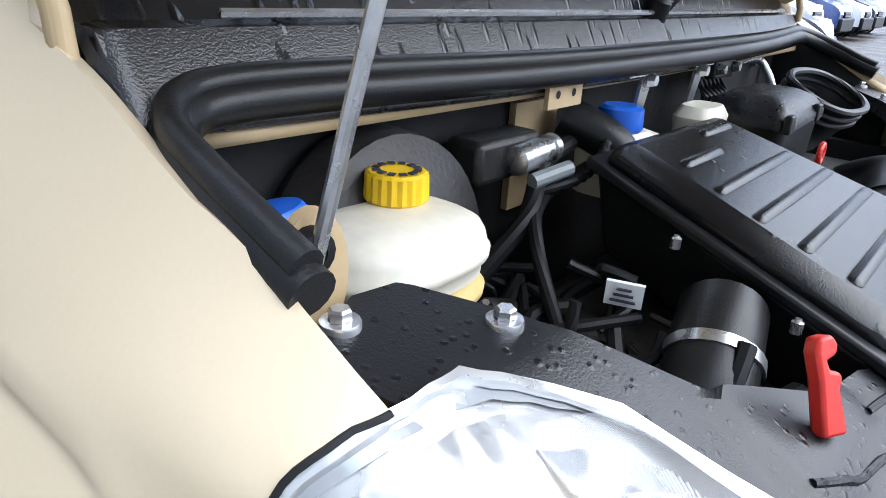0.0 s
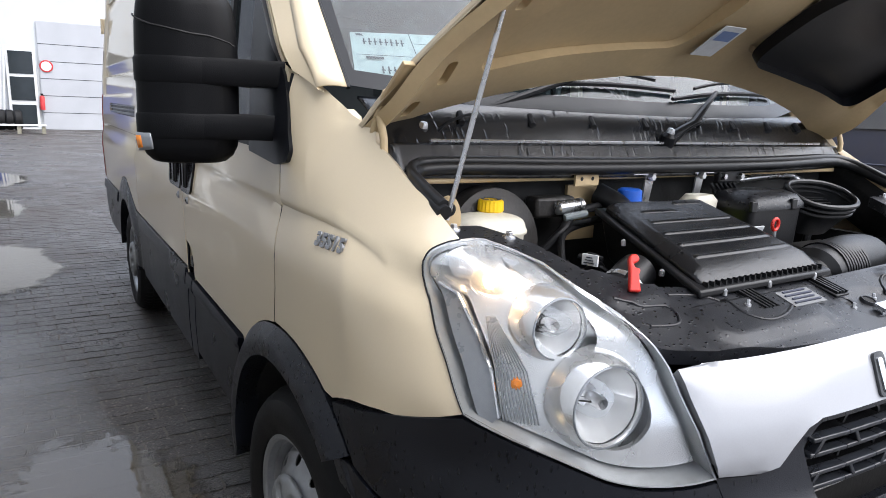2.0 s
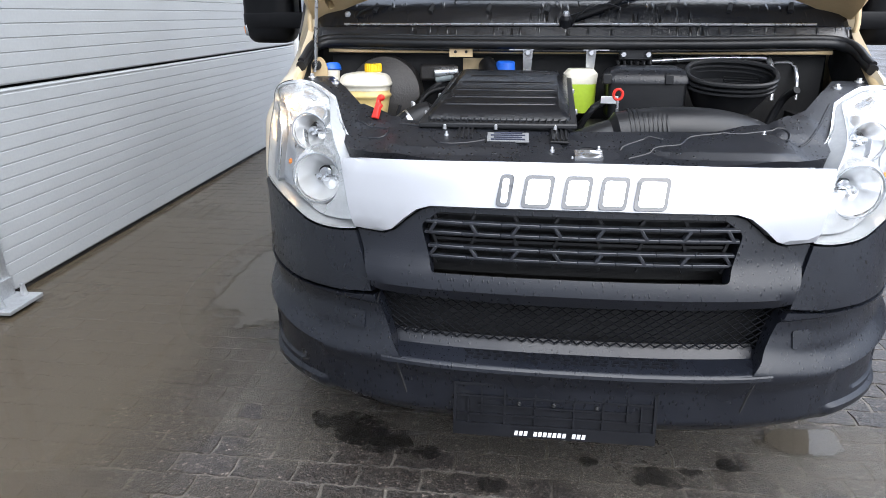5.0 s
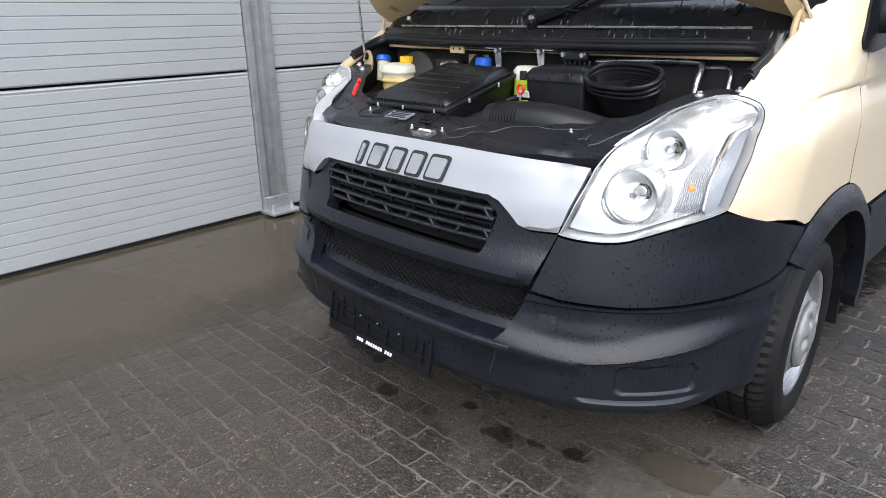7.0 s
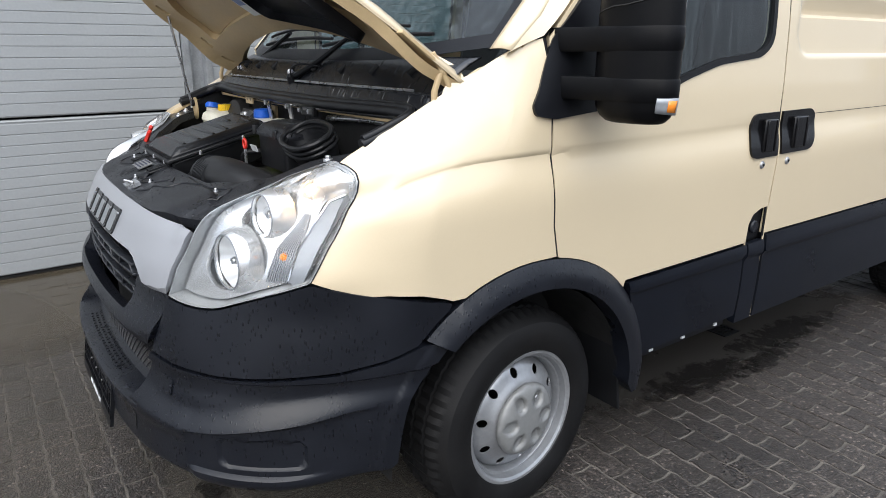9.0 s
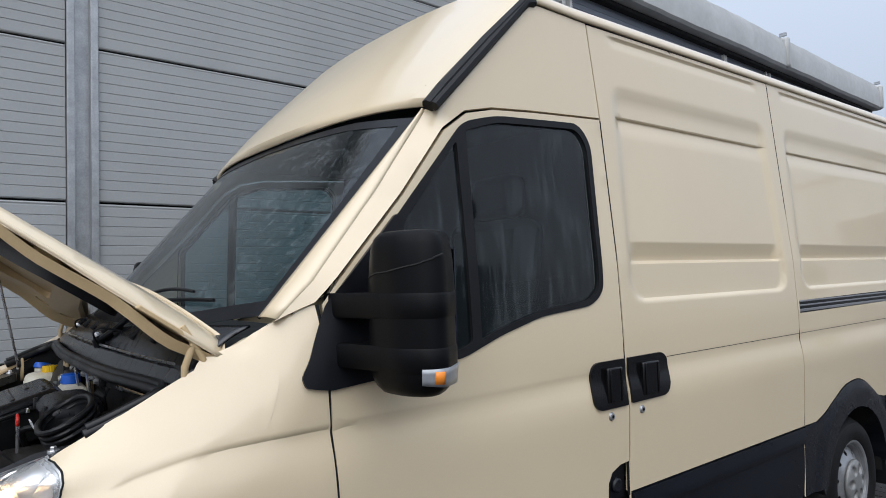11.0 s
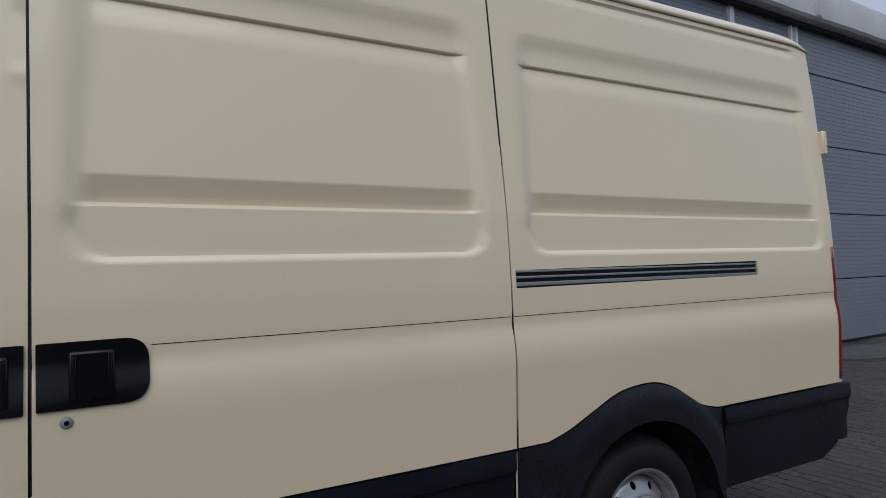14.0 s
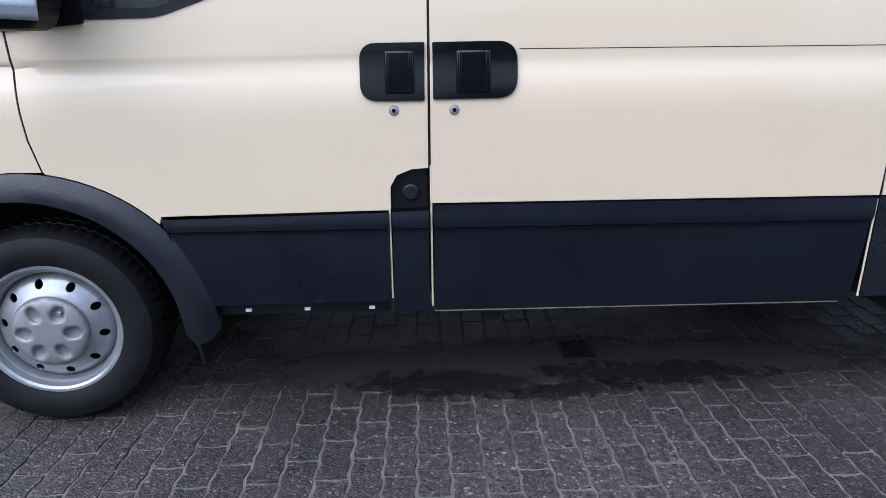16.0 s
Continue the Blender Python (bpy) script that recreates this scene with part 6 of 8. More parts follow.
paper = part("paper_sheet", skin(sheet, lambda x, z: screen(x, z, -0.004), 0.05, 0.001), WHITE, ws, "white printed form behind the glass")
g = G()
for zz, x0, x1, th in ((1.537, -0.80, -0.70, 0.016), (1.470, -0.78, -0.70, 0.017), (1.558, -0.81, -0.795, 0.005), (1.503, -0.805, -0.765, 0.006), (1.512, -0.825, -0.69, 0.0012), (1.545, -0.68, -0.615, 0.0012), (1.515, -0.68, -0.615, 0.0012), (1.485, -0.68, -0.615, 0.0012)):
    n = int((x1 - x0) / 0.0125) if th > 0.01 else 1
    for k in range(n):
        a = x0 + (x1 - x0) * k / n
        b = a + (0.0035 if n > 1 else x1 - x0)
        s0 = 0.003 if n > 1 else 0.0
        g.add([screen(a, zz, -0.001), screen(b, zz, -0.001), screen(b + s0, zz + th, -0.001), screen(a + s0, zz + th, -0.001)], [(0, 1, 2, 3)])
        if n > 1:
            g.add([screen(a, zz + th * 0.4, -0.001), screen(a + 0.0085, zz + th * 0.4, -0.001), screen(a + 0.0085, zz + th * 0.55, -0.001), screen(a, zz + th * 0.55, -0.001)], [(0, 1, 2, 3)])
g.add([screen(-0.687, 1.452, -0.001), screen(-0.685, 1.452, -0.001), screen(-0.683, 1.57, -0.001), screen(-0.685, 1.57, -0.001)], [(0, 1, 2, 3)])
part("paper_print", g, INK, ws, "rows of dark bars")

# wipers
for (px, py, pz), (ex, ez), (b0, b1) in (((-0.748, -0.175, 1.325), (-0.25, 1.475), ((-0.52, 1.445), (0.11, 1.462))), ((-0.02, -0.24, 1.326), (0.27, 1.452), ((0.08, 1.438), (0.66, 1.468)))):
    e = Vector(screen(ex, ez, 0.03))
    kn = Vector((px + 0.13, py + 0.02, pz + 0.055))
    w = part("wiper", G().tube([(px, py, pz + 0.012), kn, e], [0.013, 0.011, 0.007], 8).lathe([(0, 0.03), (0.012, 0.03), (0.02, 0.02), (0.022, -0.01)], pose(px, py, pz, 20, 0, 0), 14), PLASTIC2, van, "black wiper arm")
    part("wiper_blade", G().tube([screen(b0[0] + (b1[0] - b0[0]) * t, b0[1] + (b1[1] - b0[1]) * t + 0.012 * math.sin(math.pi * t), 0.012) for t in np.linspace(0, 1, 12)], 0.006, 6).tube([screen(b0[0] + (b1[0] - b0[0]) * t, b0[1] + (b1[1] - b0[1]) * t + 0.03 * math.sin(math.pi * t), 0.03 + 0.004) for t in np.linspace(0.15, 0.85, 10)], 0.005, 6), RUBBER, w)
    part("wiper_nut", G().lathe([(0, 0.042), (0.008, 0.042), (0.011, 0.036), (0.012, 0.026), (0.017, 0.024)], pose(px, py, pz, 20, 0, 0), 6), ALU, w, "bright steel nut")
    part("washer_hose", G().tube(smooth_line([(px + 0.02, py - 0.01, pz), (px + 0.05, py - 0.03, pz + 0.04), (px + 0.12, py - 0.02, pz + 0.06), (px + 0.17, py + 0.03, pz + 0.05)], 6), 0.0035, 6), RUBBER, w)

# ---- bonnet, propped open ----
BA = radians(34.5)


def bonnet(x, v, w=0.0):
    f, n = Vector((0, -math.cos(BA), math.sin(BA))), Vector((0, math.sin(BA), math.cos(BA)))
    c = 0.10 * (1 - (x / 0.89) ** 2) * (1 - 0.35 * v / 0.85)
    e = 0.03 * ramp(abs(x) / lerp(v, (0, 0.2, 0.4, 0.56, 0.72, 0.85), (0.885, 0.865, 0.81, 0.74, 0.64, 0.5)), 0.93, 1.0)
    return Vector((x, -0.139, 1.365)) + f * v + n * (c + w - e)


bo = [(0.885, 0.0), (0.88, 0.1), (0.862, 0.2), (0.835, 0.3), (0.80, 0.4), (0.75, 0.52), (0.69, 0.64), (0.635, 0.74), (0.60, 0.77), (0.4, 0.82), (0.2, 0.84), (0.0, 0.845)]
bo = bo + [(-x, v) for x, v in bo[::-1] if x > 0] + [(-0.82, 0.0), (-0.74, 0.035), (-0.6, 0.085), (-0.4, 0.13), (-0.2, 0.155), (0.0, 0.163), (0.2, 0.155), (0.4, 0.13), (0.6, 0.085), (0.74, 0.035), (0.82, 0.0)]
hood = part("bonnet", skin(bo[::-1], lambda x, v: bonnet(x, v), 0.05, 0.012), PAINT, van, "cream bonnet propped open")
hood.data.flip_normals()
md = hood.modifiers.new("solid", "SOLIDIFY")
md.thickness, md.offset = 0.003, 1
inn = [(x * 0.975, 0.4 + (v - 0.4) * 0.965) for x, v in bo]
h1 = rounded([(-0.70, 0.19), (-0.5, 0.23), (-0.12, 0.27), (-0.10, 0.50), (-0.18, 0.60), (-0.50, 0.55), (-0.66, 0.36)], 0.05)
h2 = rounded([(0.10, 0.29), (0.5, 0.24), (0.70, 0.20), (0.69, 0.38), (0.56, 0.58), (0.18, 0.66), (0.10, 0.52)], 0.06)
h3 = [rounded([(x, v), (x + 0.07, v + 0.0), (x + 0.07, v + 0.022), (x, v + 0.022)], 0.01) for x, v in ((-0.05, 0.48), (0.02, 0.6), (-0.2, 0.68), (0.3, 0.66))]
h3 += [rounded([(x - 0.012, v - 0.035), (x + 0.012, v - 0.03), (x + 0.012, v + 0.035), (x - 0.012, v + 0.03)], 0.011) for x, v in ((-0.77, 0.2), (-0.8, 0.08), (0.77, 0.2), (0.72, 0.42), (-0.72, 0.42))]
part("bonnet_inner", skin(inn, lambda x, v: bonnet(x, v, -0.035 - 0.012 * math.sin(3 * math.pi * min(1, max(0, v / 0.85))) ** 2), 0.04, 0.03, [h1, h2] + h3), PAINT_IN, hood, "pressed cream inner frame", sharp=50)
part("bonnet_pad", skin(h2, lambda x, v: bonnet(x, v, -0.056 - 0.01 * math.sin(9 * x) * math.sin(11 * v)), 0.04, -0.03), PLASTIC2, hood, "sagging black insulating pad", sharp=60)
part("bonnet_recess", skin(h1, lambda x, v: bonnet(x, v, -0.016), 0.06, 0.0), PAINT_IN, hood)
q = rounded([(-0.09, 0.27), (-0.01, 0.27), (-0.01, 0.38), (-0.09, 0.38)], 0.004)
sk = part("bonnet_sticker", skin(q, lambda x, v: bonnet(x, v, -0.053), 0.03, 0.002), WHITE, hood, "white printed sticker")
part("sticker_bars", skin([(-0.08, 0.33), (-0.02, 0.33), (-0.02, 0.365), (-0.08, 0.365)], lambda x, v: bonnet(x, v, -0.0545), 0.03, 0.0), material("sticker_blue", (0.2, 0.28, 0.5), 0.5), sk)

# ---- mirrors ----
HEAD = rounded([(1.05, 0.15), (1.10, 0.122), (1.2, 0.132), (1.262, 0.168), (1.277, 0.21), (1.246, 0.255), (1.212, 0.298), (1.07, 0.29)], [0.03, 0.05, 0.08, 0.04, 0.04, 0.04, 0.02, 0.02], 5)


def mirror(side):
    def put(name, g, mat, parent, label="", **k):
        return part(name, g if side > 0 else g.mirror(), mat, parent, label, **k)

    def level(z, k):
        return [Vector((1.165 + (x - 1.165) * k, 0.21 + (y - 0.21) * k, z)) for x, y in HEAD]
    m = put("door_mirror", loft(G(), [level(z, k) for z, k in ((1.305, 0.97), (1.36, 1.0), (1.5, 0.995), (1.56, 0.97), (1.598, 0.925), (1.618, 0.86), (1.63, 0.75), (1.634, 0.6))]), MIRRORBLACK, van, "tall black door mirror on two arms", sharp=50)
    put("mirror_base", loft(G(), [level(z, k) for z, k in ((1.25, 0.6), (1.254, 0.72), (1.268, 0.86), (1.29, 0.95), (1.315, 0.98))]), MIRRORBLACK, m, sharp=50)
    for z0, z1 in ((1.430, 1.488), (1.308, 1.364)):
        a = put("mirror_arm", loft(G(), [level(z, k) for z, k in ((z0 - 0.002, 0.985), (z0 + 0.005, 1.025), (z1 - 0.006, 1.03), (z1 + 0.001, 0.99))]), MIRRORBLACK, m, "black plastic arm", sharp=35)
        za, zb = z0 - 0.002, z1 + 0.001
        plan = ((0.95, 0.082, 0.185), (1.0, 0.094, 0.19), (1.05, 0.108, 0.2), (1.095, 0.117, 0.21), (1.14, 0.123, 0.22), (1.18, 0.135, 0.22))
        put("arm_bracket", loft(G(), [[Vector((x, ya + 0.004, za)), Vector((x, ya, za + 0.008)), Vector((x, ya, zb - 0.008)), Vector((x, ya + 0.004, zb)), Vector((x, yb, zb)), Vector((x, yb, za))] for x, ya, yb in plan]), MIRRORBLACK, a, sharp=40)
    run = smooth_line([(1.256, 0.158, 0), (1.270, 0.178, 0), (1.28, 0.208, 0), (1.25, 0.258, 0), (1.213, 0.302, 0)], 5)

    def strip(u, v, out=0.0):
        q = run[min(len(run) - 1, round(u * (len(run) - 1)))]
        c = Vector((1.165, 0.21, 0))
        q = c + (q - c) * (0.985 + out - 0.05 * (1 - v))
        return Vector((q.x, q.y, 1.27 + 0.012 * (1 - u) + (0.036 + 0.012 * u) * v))
    lamp = put("mirror_indicator", G().grid(lambda u, v: strip(u, v), len(run) - 1, 3), GREYLENS, m, "clear indicator lamp", solid=0.004)
    put("indicator_lens", G().grid(lambda u, v: strip(0.3 + 0.22 * u, 0.15 + 0.7 * v, 0.012), 4, 2), ORANGE, lamp, "orange lens", solid=0.003)
    put("mirror_seam", G().tube([level(1.55, 0.985)[k] + Vector((0, 0, -0.0025 * (len(HEAD) * 0.35 - k))) for k in range(int(len(HEAD) * 0.1), int(len(HEAD) * 0.6))], 0.0022, 5), DARK, m)
    put("mirror_glass", G().box((1.14, 0.294, 1.47), (0.15, 0.004, 0.24)), CHROME, m, "mirror glass")
    return m


mirror(1)
mr = mirror(-1)
# model badge
cu = bpy.data.curves.new("model_badge", "FONT")
cu.body, cu.size, cu.extrude, cu.shear, cu.bevel_depth = "35S15", 0.041, 0.0022, 0.1, 0.0008
cu.offset, cu.space_character = 0.0012, 1.18
tmp = bpy.data.objects.new("model_badge", cu)
me = bpy.data.meshes.new_from_object(tmp)
bpy.data.objects.remove(tmp)
me.materials.append(STEEL)
badge = new("model_badge", me)
badge["label"] = "raised grey model lettering"
c0, c1, c2 = (Vector(body(p_of_y(y, z), z, 0.003)) * Vector((1, 1, 1)) for y, z in ((-0.158, 1.105), (-0.308, 1.108), (-0.233, 1.16)))
c0, c1, c2 = (Vector((-c.x, c.y, c.z)) for c in (c0, c1, c2))
ux = (c1 - c0).normalized()
uz = ux.cross(c2 - c0).normalized()
uy = uz.cross(ux)
badge.matrix_world = Matrix.Translation(c0) @ Matrix((ux, uy, uz)).transposed().to_4x4()
badge.parent = van

# ---- cab inside ----
part("dashboard", G().hexa([(-0.85, 0.0, 1.1), (0.85, 0.0, 1.1), (0.85, 0.42, 1.1), (-0.85, 0.42, 1.1)], [(-0.85, -0.02, 1.36), (0.85, -0.02, 1.36), (0.85, 0.36, 1.36), (-0.85, 0.36, 1.36)]), CABIN, van, "dark dashboard", bev=0.04)
part("cab_floor", G().box((0, 0.7, 0.78), (1.8, 1.2, 0.02)), CABIN, van)
part("bulkhead", G().box((0, 1.30, 1.6), (1.74, 0.02, 1.7)), CABIN, van)
part("cab_headliner", G().box((0, 0.85, 2.1), (1.7, 0.7, 0.02)), CABIN, van)
for x in (-0.5, 0.45):
    s = part("seat", G().box((x, 0.85, 1.05), (0.5, 0.5, 0.15)), CABIN, van, "dark seat under a plastic cover", bev=0.05)
    part("seat_back", G().box((x, 1.1, 1.42), (0.48, 0.14, 0.66), pose(0, 0, 0, -10, 0, 0).to_3x3()), CABIN, s, bev=0.06)
    part("head_rest", G().box((x, 1.17, 1.84), (0.26, 0.1, 0.18)), CABIN, s, bev=0.04)
part("steering_wheel", G().tube([(0.45 + 0.2 * math.cos(t), 0.5 + 0.12 * math.sin(t), 1.4 + 0.16 * math.sin(t)) for t in np.linspace(0, 2 * math.pi, 28)], 0.016, 8, False).tube([(0.26, 0.5, 1.4), (0.64, 0.5, 1.4)], 0.02, 8), CABIN, van, "steering wheel")


# ---- building beside the van ----
WALL = pose(-2.67, 0, 0, 0, 0, 2.0)
CLAD = material("silver_grey_cladding", (0.31, 0.323, 0.33), 0.5, 0.0, vary=0.05, scale=1.2, grain=0.03, bscale=60, dirt=(0.24, 0.25, 0.25), dirt_amount=0.2)
CLAD_DARK = material("blue_grey_cladding", (0.17, 0.19, 0.225), 0.38, 0.2, vary=0.06, scale=1.0, grain=0.03, bscale=60, dirt=(0.11, 0.12, 0.13), dirt_amount=0.25)
GALV = material("galvanised_steel", (0.37, 0.385, 0.4), 0.4, 0.6, vary=0.15, scale=12, grain=0.08, dirt=(0.25, 0.25, 0.24), dirt_amount=0.3)
WHITEPAINT = material("white_profile", (0.68, 0.69, 0.69), 0.45, vary=0.08, scale=5, dirt=(0.35, 0.35, 0.33), dirt_amount=0.25)
MEMBRANE = material("grey_roof_membrane", (0.42, 0.43, 0.43), 0.55, vary=0.1, scale=2, grain=0.05, dirt=(0.22, 0.22, 0.21), dirt_amount=0.35, bump=0.004, bscale=9)
CONCRETE = material("old_concrete", (0.30, 0.28, 0.22), 0.8, vary=0.25, scale=5, grain=0.12, bump=0.003, bscale=60, dirt=(0.13, 0.14, 0.06), dirt_amount=0.6)

wall = tagged(part("wall_west", G().box((-0.22, 3.6, 2.6), (0.2, 26.2, 5.2)), DARK), "grey metal panel wall of a workshop hall", "wall", kind="structure")
wall.matrix_world = WALL


def clad(y0, y1, z0, z1, ribs, mat):
    """One sandwich panel, ribbed along its length, with rolled joints above and below."""
    prof = [(-0.02, z0), (-0.004, z0 + 0.004), (0, z0 + 0.012)]
    if ribs:
        n = max(2, round((z1 - z0) / 0.072))
        for k in range(n):
            z = z0 + 0.02 + (z1 - z0 - 0.04) * k / n
            h = (z1 - z0 - 0.04) / n
            prof += [(0.0, z), (0.0, z + h - 0.009), (-0.004, z + h - 0.0068), (-0.004, z + h - 0.0022)]
    else:
        prof += [(0.0, (z0 + z1) / 2)]
    prof += [(0, z1 - 0.012), (-0.004, z1 - 0.004), (-0.02, z1)]
    v = [(x, y, z) for y in (y0, y1) for x, z in prof]
    n = len(prof)
    p = part("panel", G().add(v, [(i, n + i, n + i + 1, i + 1) for i in range(n - 1)]), mat, wall, sharp=20)
    return p


for y0, y1, ribs, mat, zs in ((-9.4, 0.06, True, CLAD, (0.022, 1.02, 2.1, 3.2, 4.3, 5.1)), (0.27, 5.45, True, CLAD, (0.022, 1.02, 2.1, 3.2, 4.3, 5.1)), (5.72, 9.62, True, CLAD_DARK, (0.022, 1.03, 2.1, 3.2, 4.35, 5.1)), (9.80, 11.2, True, CLAD_DARK, (0.022, 1.03, 2.1, 3.2, 4.35, 5.1)), (11.45, 16.6, True, CLAD_DARK, (0.022, 1.03, 2.1, 3.2, 4.35, 5.1))):
    for a, b in zip(zs, zs[1:]):
        clad(y0, y1, a + 0.006, b - 0.006, ribs, mat)
for y, mat in ((0.165, GALV), (5.585, WHITEPAINT), (9.71, WHITEPAINT), (11.33, WHITEPAINT)):
    w = 0.19 if y not in (9.71,) else 0.1
    c = part("column", G().box((-0.02, y - w / 2 + 0.02, 2.55), (0.09, 0.05, 5.1)).box((-0.02, y + w / 2 - 0.02, 2.55), (0.09, 0.05, 5.1)).box((-0.05, y, 2.55), (0.02, w, 5.1)), mat, wall, "steel column with two flanges", bev=0.004)
    f = part("foot_plate", G().box((0.06, y, 0.03), (0.22, 0.24, 0.02)).box((0.03, y, 0.08), (0.02, 0.2, 0.1)), GALV, wall, bev=0.003)
    for d in (-0.08, 0.08):
        part("anchor_bolt", G().lathe([(0, 0.06), (0.012, 0.06), (0.014, 0.03), (0.02, 0.0)], pose(0.1, y + d, 0.04), 6), GALV, f)
part("wall_plinth", G().box((-0.06, 3.6, 0.012), (0.08, 26.0, 0.024)), DARK, wall)
part("corner_profile", G().box((-0.03, 16.68, 2.55), (0.1, 0.1, 5.1)), GALV, wall, bev=0.004)
part("end_wall", G().box((-6.2, 16.7, 2.55), (12.3, 0.06, 5.1)), CLAD_DARK, wall)
part("white_panel", G().box((0.02, 8.95, 1.2), (0.06, 0.42, 2.3)), WHITEPAINT, wall, "white narrow door panel", bev=0.004)


def fascia(u, v):
    y = -9.4 + 26.2 * u
    sag = 0.008 * math.sin(y * 2.1) + 0.004 * math.sin(y * 9.7)
    x, z = [(0.05, 5.09), (0.25, 5.09), (0.29, 5.13), (0.295, 5.44), (0.23, 5.64), (0.0, 5.7)][round(v * 5)]
    return Vector((x + sag * (0.4 if 0 < v < 1 else 0), y, z + sag * 0.5))


ro = part("roof_edge", G().grid(fascia, 160, 5), MEMBRANE, wall, "grey wrinkled roof edge membrane")
for y in (-3.5, 2.2, 5.75, 11.55, 16.75):
    part("gutter_joint", G().box((0.2, y, 5.38), (0.26, 0.16, 0.56)), MEMBRANE, wall, bev=0.05)
    part("gutter_bracket", G().box((0.22, y, 5.72), (0.12, 0.05, 0.06)), GALV, wall)
part("gutter_gap", G().box((0.05, 3.7, 5.06), (0.12, 26.0, 0.05)), DARK, wall)
part("wall_camera", G().box((0.1, 16.8, 4.85), (0.16, 0.1, 0.1)).tube([(0.05, 16.76, 4.6), (0.12, 16.82, 4.8)], 0.03, 8), PLASTIC2, wall, "small black wall lamp")
part("hanging_cable", G().tube(smooth_line([(0.12, 16.8, 4.8), (0.2, 16.85, 3.6), (0.28, 16.95, 2.2), (0.3, 17.0, 1.1)], 6), 0.012, 6), RUBBER, wall)

slab = tagged(place(part("white_sheet", G().box((0, 0, 0.02), (0.62, 0.34, 0.025)), WHITEPAINT, bev=0.004), pose(-2.72, 8.9, 0.02, 2, -6, 8)), "white plastic sheet lying on the wet ground", "sheet")


def concrete_block(at):
    b = thing("concrete_block", at, "weathered concrete barrier block stained with moss", "block", "concrete blocks at the corner")
    part("block_body", G().box((0, 0, 0.42), (1.25, 0.62, 0.84)), CONCRETE, b, bev=0.03)
    for x in (-0.3, 0.3):
        part("lifting_slot", G().box((x, -0.31, 0.45), (0.12, 0.02, 0.16)), DARK, b)
    for x in (-0.45, -0.15, 0.15, 0.45):
        part("top_stud", G().box((x, 0, 0.87), (0.2, 0.3, 0.08)), CONCRETE, b, bev=0.02)
    return b


concrete_block(pose(-3.28, 17.25, 0, 0, 0, -4))
po = thing("marker_post", pose(-2.95, 16.85, 0), "short dark post beside the blocks", "post")
part("post_pole", G().tube([(0, 0, 0), (0, 0, 1.0)], 0.04, 10), DARK, po)
part("post_head", G().box((0.05, 0, 1.08), (0.16, 0.12, 0.3)), PLASTIC2, po, bev=0.03)

